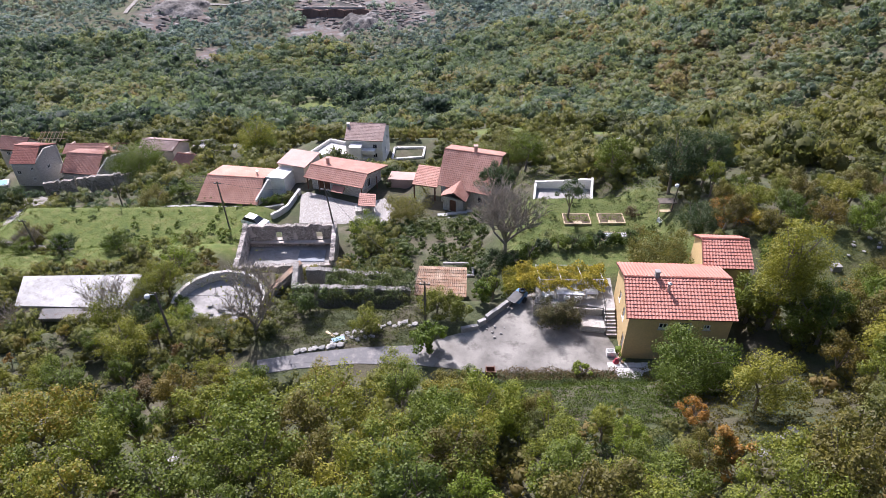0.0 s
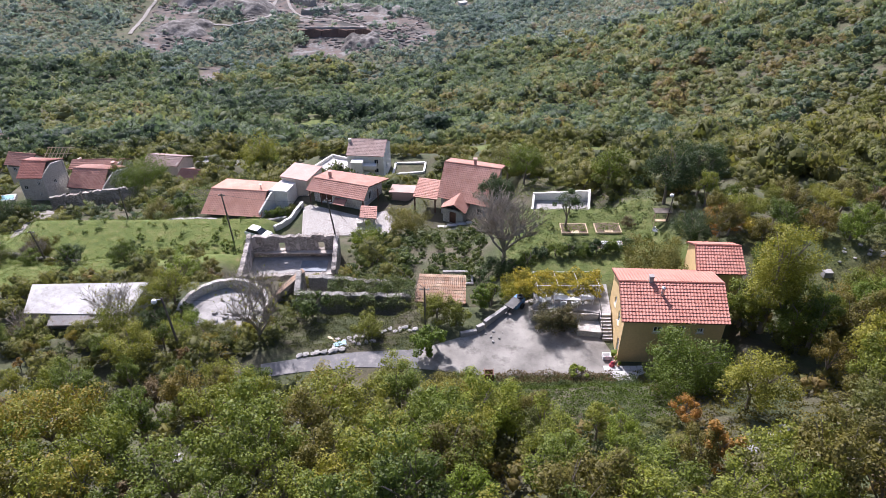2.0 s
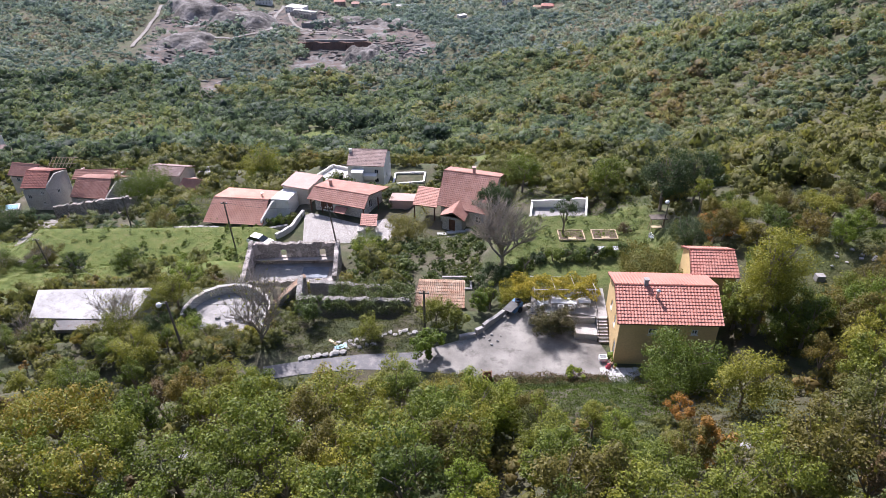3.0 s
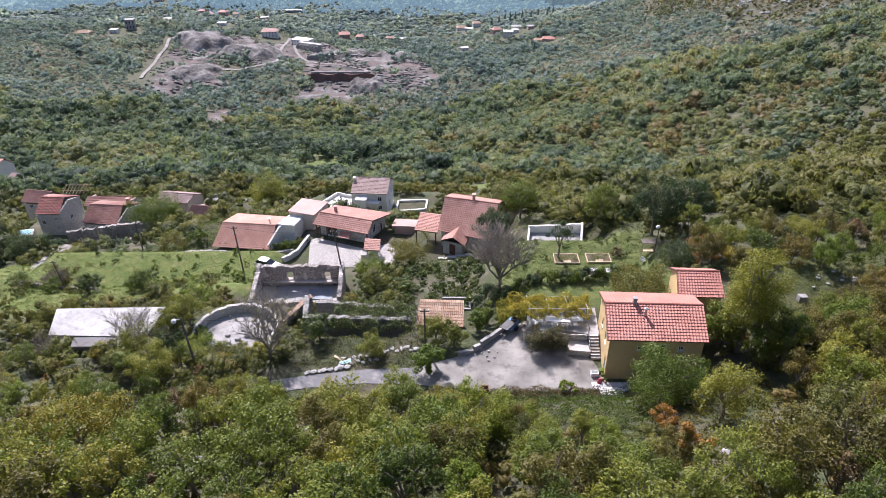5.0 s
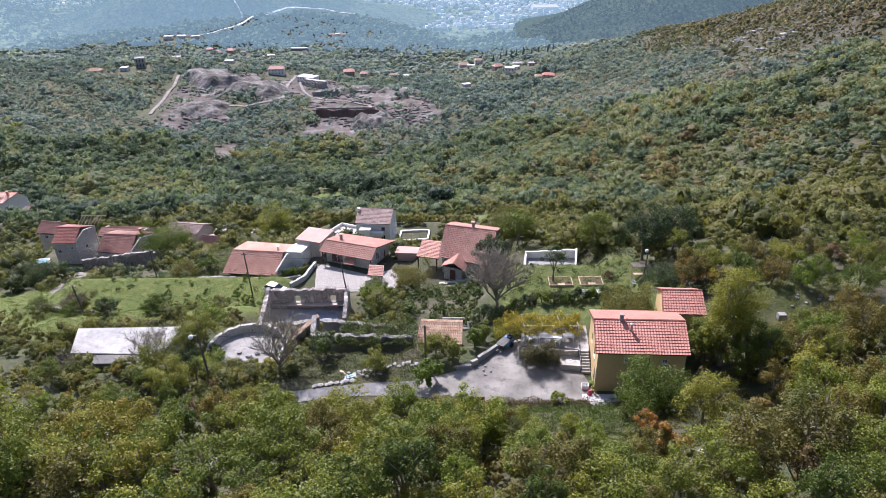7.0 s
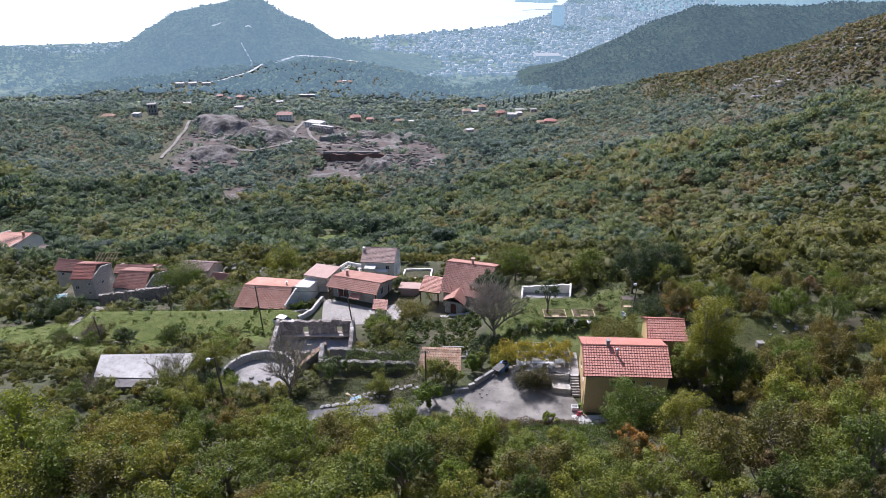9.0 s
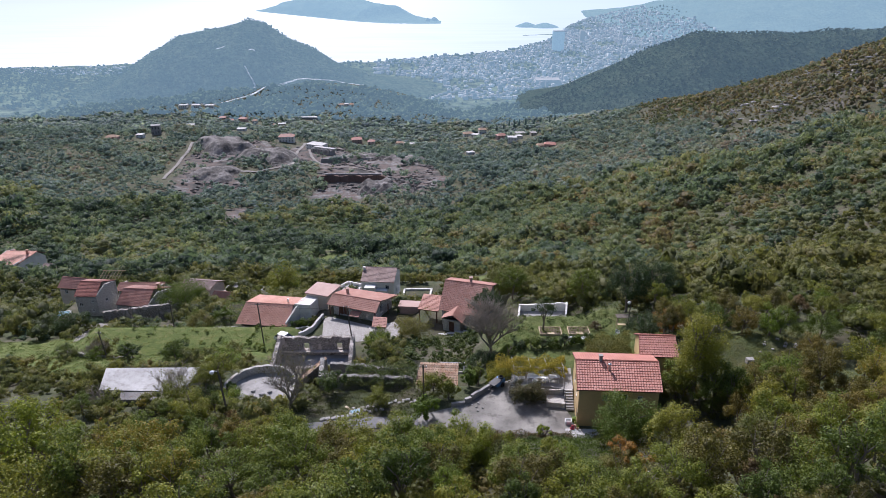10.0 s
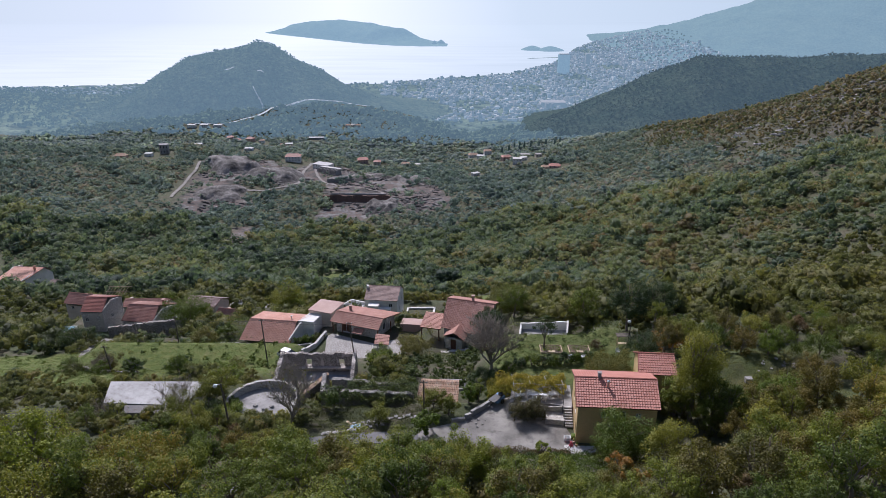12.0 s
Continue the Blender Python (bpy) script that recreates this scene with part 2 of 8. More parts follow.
M_RUSTSHEET = surface("grey_corrugated_sheet", (0.38, 0.36, 0.34), (0.50, 0.47, 0.44), 0.8, 6, 0.6, 0.1, dirt=(0.33, 0.25, 0.20))
M_RUSTBOX = surface("rusty_steel", (0.14, 0.065, 0.045), (0.22, 0.10, 0.07), 2, 12, 0.7, 0.3)
M_SLATE = surface("slate_sheet", (0.13, 0.15, 0.18), (0.20, 0.23, 0.27), 1, 8, 0.6, 0.1)
M_BLUE = surface("blue_paint", (0.10, 0.22, 0.40), (0.16, 0.30, 0.48), 1, 8, 0.5, 0.1)
M_TARP = surface("blue_tarpaulin", (0.22, 0.42, 0.55), (0.40, 0.58, 0.66), 1, 8, 0.5, 0.3)
M_REDCLOTH = surface("red_fabric", (0.45, 0.06, 0.08), (0.55, 0.10, 0.12), 2, 9, 0.8, 0.2)
M_SOIL = surface("dug_soil", (0.10, 0.075, 0.052), (0.17, 0.125, 0.09), 1.4, 8, 0.95, 0.7)
M_ROCK = surface("pale_rock", (0.30, 0.285, 0.265), (0.46, 0.445, 0.42), 0.8, 5, 0.95, 0.8, 0.1, dirt=(0.18, 0.17, 0.155))
n = Nodes("window_glass")
M_GLASS = n.base((0.02, 0.025, 0.03), 0.08, 0, 0.6)
n = Nodes("car_paint")
M_CARWHITE = n.base(n.ramp(n.noise(3, 3), [(0.3, (0.70, 0.72, 0.73)), (0.7, (0.78, 0.79, 0.80))]), 0.25, 0, 0.5)
n = Nodes("rubber")
M_RUBBER = n.base(n.ramp(n.noise(20, 3), [(0.3, (0.02, 0.02, 0.02)), (0.7, (0.04, 0.04, 0.04))]), 0.8)
n = Nodes("pool_water")
M_WATER = n.base((0.20, 0.38, 0.45), 0.08, 0, 0.5)

# ---- mesh helpers ----


class MB:
    """Collects vertices and faces of one mesh."""

    def __init__(self):
        self.v, self.f = [], []

    def face(self, pts):
        k = len(self.v)
        self.v += [tuple(p) for p in pts]
        self.f.append(tuple(range(k, k + len(pts))))

    def hexa(self, p):
        """Eight corners: four below, four above, in the same order round."""
        k = len(self.v)
        self.v += [tuple(q) for q in p]
        self.f += [(k + 3, k + 2, k + 1, k), (k + 4, k + 5, k + 6, k + 7)] + [(k + i, k + (i + 1) % 4, k + 4 + (i + 1) % 4, k + 4 + i) for i in range(4)]

    def box(self, x0, x1, y0, y1, z0, z1):
        self.hexa([(x0, y0, z0), (x1, y0, z0), (x1, y1, z0), (x0, y1, z0), (x0, y0, z1), (x1, y0, z1), (x1, y1, z1), (x0, y1, z1)])

    def prism(self, poly, z0, z1):
        """poly: points (x, y), counter-clockwise."""
        k, n = len(self.v), len(poly)
        z0s = z0 if hasattr(z0, "__len__") else [z0] * n
        z1s = z1 if hasattr(z1, "__len__") else [z1] * n
        self.v += [(x, y, z) for (x, y), z in zip(poly, z0s)] + [(x, y, z) for (x, y), z in zip(poly, z1s)]
        self.f += [tuple(range(k + n - 1, k - 1, -1)), tuple(range(k + n, k + 2 * n))]
        self.f += [(k + i, k + (i + 1) % n, k + n + (i + 1) % n, k + n + i) for i in range(n)]

    def slab(self, quad, t):
        """A sheet of thickness t below four corners."""
        a, b, c = (Vector(quad[i]) for i in (0, 1, 2))
        nrm = (b - a).cross(c - a).normalized() * t
        self.hexa([Vector(p) - nrm for p in quad] + [Vector(p) for p in quad])

    def tube(self, pts, radii, sides=6, cap=True):
        pts = [Vector(p) for p in pts]
        k = len(self.v)
        for i, (p, r) in enumerate(zip(pts, radii)):
            d = (pts[min(i + 1, len(pts) - 1)] - pts[max(i - 1, 0)]).normalized()
            s = d.cross(Vector((0.31, 0.95, 0.05))).normalized()
            u = d.cross(s)
            self.v += [tuple(p + (s * math.cos(a) + u * math.sin(a)) * r) for a in (2 * math.pi * j / sides for j in range(sides))]
        for i in range(len(pts) - 1):
            self.f += [(k + i * sides + j, k + i * sides + (j + 1) % sides, k + (i + 1) * sides + (j + 1) % sides, k + (i + 1) * sides + j) for j in range(sides)]
        if cap:
            self.f += [tuple(k + (len(pts) - 1) * sides + j for j in range(sides)), tuple(k + sides - 1 - j for j in range(sides))]

    def mesh(self, name, mat):
        me = bpy.data.meshes.new(name)
        me.from_pydata(self.v, [], self.f)
        me.materials.append(mat)
        return me


def part(name, mb, mat, parent=None, label=""):
    """One mesh under a thing; with no parent, a thing of its own."""
    ob = new(name, mb.mesh(name, mat) if isinstance(mb, MB) else mb)
    ob.parent = parent
    return tagged(ob, label)


def thing(name, label, category, group="", at=(0, 0, 0)):
    ob = new(name)
    ob.location = at
    ob.empty_display_size = 0.5
    return tagged(ob, label, category, group)


def arrays_mesh(name, verts, faces, mat, n=4):
    """A mesh from arrays, all faces with n corners."""
    me = bpy.data.meshes.new(name)
    me.vertices.add(len(verts))
    me.vertices.foreach_set("co", np.ascontiguousarray(verts, dtype=np.float32).ravel())
    me.loops.add(faces.size)
    me.loops.foreach_set("vertex_index", np.ascontiguousarray(faces, dtype=np.int32).ravel())
    me.polygons.add(len(faces))
    me.polygons.foreach_set("loop_start", np.arange(0, faces.size, n, dtype=np.int32))
    me.update(calc_edges=True)
    me.validate()
    me.materials.append(mat)
    return me


# ---- ground: a hillside that falls away to the sea ----
FALL_Y = [-120, -22, 0, 20, 34, 40, 50, 60, 70, 85, 100, 115, 140, 180, 250, 300, 400, 500, 650, 800, 1000, 1200, 1400]
FALL_Z = [34, 18, 13, 7.5, 2, -0.6, -1.6, -6.5, -9, -14.5, -19, -25.5, -37, -51, -77, -86, -108, -126, -150, -171, -200, -231, -250]
# level places: centre x, y, half sizes, height, width of the slope round it
PADS = [
    (-47, 82.5, 18, 5.5, -14.6, 4),
    (7, 45.5, 10, 5.0, -1.0, 2.5), (-9, 43.3, 8, 1.9, -1.0, 2), (21.5, 46.8, 5.0, 4.6, -1.0, 3), (-20.3, 70, 6, 5.5, -11.3, 4),
    (-16, 92.5, 8.5, 7.5, -16.25, 4), (3, 93.5, 7, 6, -14.85, 3), (-36, 97.5, 9, 5.5, -17.3, 3), (-18, 158, 15, 8, -44, 8),
    (17.2, 82, 5.2, 3.8, -8.7, 4), (19, 70, 7.5, 5, -4.7, 5), (-40, 55, 8, 4, -5.6, 4), (-24, 53.5, 5, 5, -3.7, 3),
    (-78, 120, 14, 6, -29.6, 6), (0, 57, 3.2, 2.8, -5.3, 2), (-9.5, 55.5, 6, 2.6, -4.3, 2.5),
    (-66, 142, 12, 8, -38.5, 6), (49.5, 160, 9, 4, -42, 6)]


def smooth(a, b, x):
    t = np.clip((x - a) / (b - a), 0, 1)
    return t * t * (3 - 2 * t)


def ground_z(x, y):
    x, y = np.asarray(x, float), np.asarray(y, float)
    z = np.interp(y, FALL_Y, FALL_Z)
    right = np.interp(y, [0, 40, 60, 90, 130, 200, 300, 500, 800, 1200], [0.05, 0.06, 0.07, 0.09, 0.07, 0.045, 0.13, 0.17, 0.13, 0.08])
    z = z + right * np.maximum(x, 0)
    z = z + 5 * smooth(1, 13, x) * smooth(50, 60, y) * (1 - smooth(95, 130, y))
    z = z - 0.06 * np.maximum(-x - 30, 0) * (1 - smooth(150, 200, y))
    z = z + 0.07 * np.maximum(-x - 60, 0) * smooth(470, 640, y) * (1 - 0.8 * smooth(650, 1100, y))
    z = z + 0.055 * np.maximum(-x - 200, 0) * smooth(180, 330, y) * (1 - smooth(470, 640, y))
    # the ravine before the building site, and the steep flank that faces it
    z = z - 8 * smooth(190, 270, y) * (1 - smooth(440, 560, y)) * smooth(-290, -200, x) * (1 - smooth(-20, 60, x))
    z = z + np.minimum(0.45 * np.maximum(x - 95, 0), 36) * smooth(120, 215, y) * (1 - smooth(250, 420, y))
    # the rocky spur on the right
    z = z + 0.20 * np.maximum(x - 150, 0) * np.exp(-((y - 660) / 230) ** 2)
    # the saddle at the foot of the dome-shaped hill
    z = z + 44 * smooth(850, 1350, y) * smooth(-760, -380, x) * (1 - smooth(-230, 90, x))
    # gullies and humps
    z = z + 2.8 * np.sin(x * 0.045 + 0.9 + 0.8 * np.sin(y * 0.021)) * np.sin(y * 0.038 + 0.7 * np.sin(x * 0.017)) * smooth(120, 260, y) + 5.5 * np.sin(x * 0.013 + 2) * np.sin(y * 0.012 + 1) * smooth(200, 500, y)
    z = z + 0.25 * np.sin(x * 0.5 + y * 0.21) * np.sin(y * 0.43 - x * 0.1) + 0.12 * np.sin(x * 1.3) * np.sin(y * 1.1 + 1)
    for cx, cy, hx, hy, h, soft in PADS:
        d = np.hypot(np.maximum(np.abs(x - cx) - hx, 0), np.maximum(np.abs(y - cy) - hy, 0))
        w = 1 - smooth(0, soft, d)
        z = z * (1 - w) + h * w
    return z


def gz(x, y):
    return float(ground_z(x, y))


def sheet(name, xs, ys, fz, mat):
    X, Y = np.meshgrid(xs, ys)
    V = np.stack([X, Y, fz(X, Y)], -1).reshape(-1, 3)
    w, h = len(xs), len(ys)
    i = (np.arange(h - 1)[:, None] * w + np.arange(w - 1)).ravel()
    return arrays_mesh(name, V, np.stack([i, i + 1, i + 1 + w, i + w], -1), mat), V


def site_mask(x, y):
    """The bare building site lower in the valley."""
    wob = 16 * np.sin(x * 0.05) + 12 * np.sin(y * 0.045 + 1) + 10 * np.sin(x * 0.11 + y * 0.07)
    m = x * 0.0
    for cx, cy, rx, ry in ((-225, 655, 58, 85), (-150, 665, 50, 95), (-85, 590, 42, 75), (-40, 560, 34, 60), (-85, 505, 36, 55), (-215, 540, 30, 50), (-155, 425, 14, 30)):
        m = np.maximum(m, 1 - smooth(0.78, 1.0, np.hypot((x - cx + wob * 0.5) / rx, (y - cy - wob) / ry)))
    return m


def spur_mask(x, y):
    """The dry rocky slope on the right of the valley."""
    return smooth(-20, 40, x - 205 - 0.22 * (y - 480) * (y < 640) + 18 * np.sin(y * 0.03) + 9 * np.sin(x * 0.06)) * smooth(455, 520, y + 15 * np.sin(x * 0.05))


def field_mask(x, y):
    return smooth(-100, -92, x) * (1 - smooth(-29, -24, x)) * smooth(64, 68, y + 2 * np.sin(x * 0.2) - 0.4 * np.maximum(-x - 60, 0) - 0.5 * np.maximum(x + 38, 0)) * (1 - smooth(89, 92, y))


def meadow_mask(x, y):
    """Old terraces in the valley, still open grass."""
    m = x * 0.0
    for x0, y0, x1, y1, w in ((-112, 276, -45, 288, 8), (-92, 300, -60, 305, 4), (-4, 194, 46, 172, 5.5), (-30, 205, -8, 207, 4), (-62, 188, -44, 184, 4)):
        k = np.clip(((x - x0) * (x1 - x0) + (y - y0) * (y1 - y0)) / ((x1 - x0) ** 2 + (y1 - y0) ** 2), 0, 1)
        d = np.hypot(x - x0 - k * (x1 - x0), y - y0 - k * (y1 - y0)) + 2 * np.sin(x * 0.25) + 1.5 * np.sin(y * 0.4 + x * 0.1)
        m = np.maximum(m, 1 - smooth(0.7 * w, 1.2 * w, d))
    return m


def slope_clearing(x, y):
    """The grassy clearing beside the ochre house."""
    return smooth(32, 34, x) * (1 - smooth(50, 53, x)) * smooth(47.5, 49.5, y) * (1 - smooth(60, 63, y))


def garden_mask(x, y):
    return smooth(6, 9, x) * (1 - smooth(27, 31, x)) * smooth(53, 55, y) * (1 - smooth(77, 80, y))


n = Nodes("hillside_ground")
soil = n.ramp(n.noise(0.35, 6), [(0.3, (0.06, 0.05, 0.034)), (0.55, (0.092, 0.082, 0.052)), (0.75, (0.15, 0.135, 0.105))])
herb = n.ramp(n.noise(1.1, 6, 0.7), [(0.3, (0.035, 0.048, 0.02)), (0.6, (0.07, 0.08, 0.035)), (0.8, (0.14, 0.13, 0.075))])
col = n.mix(n.ramp(n.noise(0.16, 6, 0.65), [(0.38, (0, 0, 0)), (0.58, (1, 1, 1))]), soil, herb)
grass = n.ramp(n.noise(0.7, 7, 0.72), [(0.28, (0.050, 0.074, 0.018)), (0.45, (0.092, 0.125, 0.026)), (0.58, (0.125, 0.143, 0.040)), (0.72, (0.20, 0.176, 0.080))])
at1 = n.add("ShaderNodeAttribute")
at1.attribute_name = "grass"
col = n.mix(at1.outputs["Fac"], col, grass)
bare = n.ramp(n.noise(0.04, 9, 0.75), [(0.40, (0.036, 0.035, 0.031)), (0.46, (0.079, 0.073, 0.065)), (0.51, (0.122, 0.085, 0.069)), (0.55, (0.101, 0.096, 0.092)), (0.60, (0.216, 0.208, 0.191)), (0.64, (0.094, 0.089, 0.084))])
scrub_soil = n.ramp(n.noise(0.06, 9, 0.75), [(0.40, (0.04, 0.044, 0.024)), (0.48, (0.058, 0.057, 0.034)), (0.56, (0.080, 0.072, 0.048)), (0.61, (0.085, 0.080, 0.070)), (0.66, (0.18, 0.17, 0.16))])
at3 = n.add("ShaderNodeAttribute")
at3.attribute_name = "spur"
col = n.mix(at3.outputs["Fac"], col, scrub_soil)
at2 = n.add("ShaderNodeAttribute")
at2.attribute_name = "bare"
col = n.mix(at2.outputs["Fac"], col, bare)
n.bump(n.noise(2.2, 8, 0.7), 0.8, 0.25)
M_GROUND = n.base(col, 0.95)
gx = 12 * np.sinh(np.linspace(-math.asinh(95), math.asinh(95), 310))
gy = 50 + 25 * np.sinh(np.linspace(math.asinh(-170 / 25), math.asinh(1350 / 25), 360))
me, GV = sheet("ground", gx, gy, ground_z, M_GROUND)
for key, values in (("grass", np.maximum.reduce([field_mask(GV[:, 0], GV[:, 1]), garden_mask(GV[:, 0], GV[:, 1]) * 0.8, meadow_mask(GV[:, 0], GV[:, 1]) * 0.9, slope_clearing(GV[:, 0], GV[:, 1]) * 0.35])), ("bare", site_mask(GV[:, 0], GV[:, 1])), ("spur", spur_mask(GV[:, 0], GV[:, 1]))):
    me.attributes.new(key, "FLOAT", "POINT").data.foreach_set("value", values.astype(np.float32))
for p in me.polygons:
    p.use_smooth = True
tagged(new("ground", me), "steep wooded hillside of soil, dry grass and rubble", "ground", kind="structure")

# ---- sea, shore and far hills ----
SEA = -235.0


# Sun glare and haze are put in as emission; the water reflects nothing.
n = Nodes("glowing_sea")
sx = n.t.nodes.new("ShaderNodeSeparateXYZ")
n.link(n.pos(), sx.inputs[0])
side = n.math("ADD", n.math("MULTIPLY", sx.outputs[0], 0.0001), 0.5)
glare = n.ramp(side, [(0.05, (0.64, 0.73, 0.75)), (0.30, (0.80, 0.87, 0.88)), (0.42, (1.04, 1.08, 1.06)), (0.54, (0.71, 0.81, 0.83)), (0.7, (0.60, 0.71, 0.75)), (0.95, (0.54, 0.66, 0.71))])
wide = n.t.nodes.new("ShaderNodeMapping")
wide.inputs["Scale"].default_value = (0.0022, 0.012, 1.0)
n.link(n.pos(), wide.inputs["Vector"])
# Faint streaks that dim the glow, in place of glitter on the swell.
glow_streaks = n.ramp(n.noise(1.0, 5, 0.6, wide.outputs[0]), [(0.35, (0.90, 0.91, 0.92)), (0.65, (1.0, 1.0, 1.0))])
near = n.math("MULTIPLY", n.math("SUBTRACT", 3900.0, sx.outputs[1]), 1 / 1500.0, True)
glare = n.mix(near, glare, n.mix(1.0, glare, glow_streaks, "MULTIPLY"))
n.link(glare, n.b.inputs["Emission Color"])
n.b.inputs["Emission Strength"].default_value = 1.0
M_SEAGLOW = n.base((0.01, 0.012, 0.014), 0.5, 0, 0.0)
me, _ = sheet("sea", np.linspace(-5000, 5000, 41), np.linspace(1250, 4700, 41), lambda x, y: x * 0 + SEA, M_SEAGLOW)
tagged(new("sea", me), "calm pale sea with sun glare and haze put in as glow", "sea", kind="structure")
# Added sheet with the sea's glow, in place of haze at its far edge.
me, _ = sheet("backdrop", np.linspace(-5200, 5200, 3), np.linspace(4640, 4800, 3), lambda x, y: SEA + 0.5 + (y - 4640) * 2.2, M_SEAGLOW)
tagged(new("backdrop", me), "glowing sheet standing in for white haze over the far sea", "backdrop", kind="structure")


def haze_glow_mat(name, a, b, air_glow, scale=0.02, fine=0.12, low=0.45, high=1.6):
    """Far wooded land; its emission stands in for kilometres of bright haze."""
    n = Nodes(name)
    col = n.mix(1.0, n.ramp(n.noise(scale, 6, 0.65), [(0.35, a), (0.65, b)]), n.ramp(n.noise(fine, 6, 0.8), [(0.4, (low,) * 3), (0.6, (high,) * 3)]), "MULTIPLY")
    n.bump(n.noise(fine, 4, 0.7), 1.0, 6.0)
    n.b.inputs["Emission Color"].default_value = (*air_glow, 1)
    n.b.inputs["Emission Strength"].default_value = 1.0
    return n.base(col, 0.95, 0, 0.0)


# Haze colour that the far surfaces give off.
AIR_GLOW = (0.35, 0.54, 0.655)


def air_glow(k):
    return tuple(k * c for c in AIR_GLOW)


# Each far surface below glows with its share of the haze.
M_HILL1 = haze_glow_mat("hazy_hill", (0.030, 0.045, 0.026), (0.060, 0.072, 0.040), air_glow(0.36))
M_HILL2 = haze_glow_mat("hazy_right_hill", (0.025, 0.038, 0.022), (0.042, 0.052, 0.03), air_glow(0.165))
M_PLAIN = haze_glow_mat("hazy_shore", (0.045, 0.06, 0.035), (0.075, 0.085, 0.05), air_glow(0.34), 0.008, 0.04, 0.3, 1.9)
M_HILLTREE1 = haze_glow_mat("hazy_hill_trees", (0.04, 0.06, 0.03), (0.085, 0.10, 0.045), air_glow(0.37), 0.01, 0.05, 0.72, 1.3)
M_HILLTREE2 = haze_glow_mat("hazy_ridge_trees", (0.035, 0.052, 0.03), (0.065, 0.075, 0.04), air_glow(0.16), 0.01, 0.05, 0.72, 1.3)
M_MOUNT = haze_glow_mat("hazy_mountain", (0.05, 0.07, 0.05), (0.07, 0.09, 0.06), air_glow(0.56), low=0.7, high=1.3)
M_ISLE = haze_glow_mat("hazy_island", (0.05, 0.07, 0.05), (0.07, 0.09, 0.06), air_glow(0.66), low=0.6, high=1.4)


def rough_hill(x, y, k=1.0):
    return k * (7 * np.sin(x * 0.021 + 1) * np.sin(y * 0.019) + 4 * np.sin(x * 0.057 + y * 0.03) * np.sin(y * 0.049 + 2) + 1.6 * np.sin(x * 0.21) * np.sin(y * 0.17 + x * 0.05))


def ridge_hill(x, y, xs, hs, mid, half, k):
    """A hill with the given skyline, falling off to both sides of its crest."""
    h = np.interp(x, xs, hs) * np.maximum(1 - np.abs((y - mid) / half) ** 1.6, 0)
    return SEA - 6 + h + rough_hill(x, y, k) * np.minimum(h / 40, 1)


def hill_left(x, y):
    return ridge_hill(x, y, [-960, -872, -732, -676, -598, -540, -484, -446, -412, -368, -308, -262, -196, -116, 0, 30], [4, 10, 47, 85, 127, 139, 147, 158, 151, 121, 97, 67, 37, 20, 8, 0], 1500, 250, 0.4)


def hill_right(x, y):
    return ridge_hill(x, y, [110, 158, 231, 292, 362, 432, 535, 657, 809, 1350], [4, 34, 62, 93, 129, 152, 154, 159, 158, 180], 1250, 290, 0.4)


def mountain(x, y):
    return ridge_hill(x, y, [600, 680, 800, 1003, 1332, 1800, 3000], [0, 24, 52, 108, 219, 420, 700], 3000, 900, 0.8)


def plain(x, y):
    """The low land with the town; its edge is the shore line."""
    shore = np.interp(x, [-1600, -900, -250, 150, 330, 480, 620, 900], [1760, 1900, 1930, 2150, 2440, 2950, 3300, 3800])
    return SEA - 4 + 9 * (1 - smooth(-25, 15, y - shore + 9 * np.sin(x * 0.05))) + 0.035 * np.maximum(-x - 500, 0) * (1 - smooth(1500, 1850, y))


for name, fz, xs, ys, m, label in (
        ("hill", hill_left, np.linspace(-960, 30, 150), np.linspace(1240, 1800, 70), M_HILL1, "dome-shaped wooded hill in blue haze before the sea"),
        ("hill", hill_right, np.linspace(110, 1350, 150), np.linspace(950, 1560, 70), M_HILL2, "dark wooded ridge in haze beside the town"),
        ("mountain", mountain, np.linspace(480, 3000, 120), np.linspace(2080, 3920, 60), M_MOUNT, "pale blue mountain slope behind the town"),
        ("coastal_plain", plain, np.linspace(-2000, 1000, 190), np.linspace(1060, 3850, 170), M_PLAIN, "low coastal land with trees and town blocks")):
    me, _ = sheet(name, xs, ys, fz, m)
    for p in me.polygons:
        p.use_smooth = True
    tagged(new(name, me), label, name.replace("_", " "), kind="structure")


def island(x, y):
    # along the island's own long axis
    dx, dy = x + 575, y - 3560
    a, b = (dx * 0.715 - dy * 0.70), (dx * 0.70 + dy * 0.715)
    crest = np.interp(a, [-590, -520, -400, -200, -20, 180, 330, 385, 430, 560], [0, 14, 52, 76, 82, 70, 60, 26, 12, 4])
    return SEA - 3 + crest * np.maximum(1 - np.abs(b / 190) ** 2.2, 0) + rough_hill(x, y, 0.6) * np.minimum(crest / 40, 1) * (np.abs(b) < 170)


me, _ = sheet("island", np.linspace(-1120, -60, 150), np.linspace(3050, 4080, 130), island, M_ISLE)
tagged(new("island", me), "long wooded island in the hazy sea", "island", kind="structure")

# ---- buildings ----


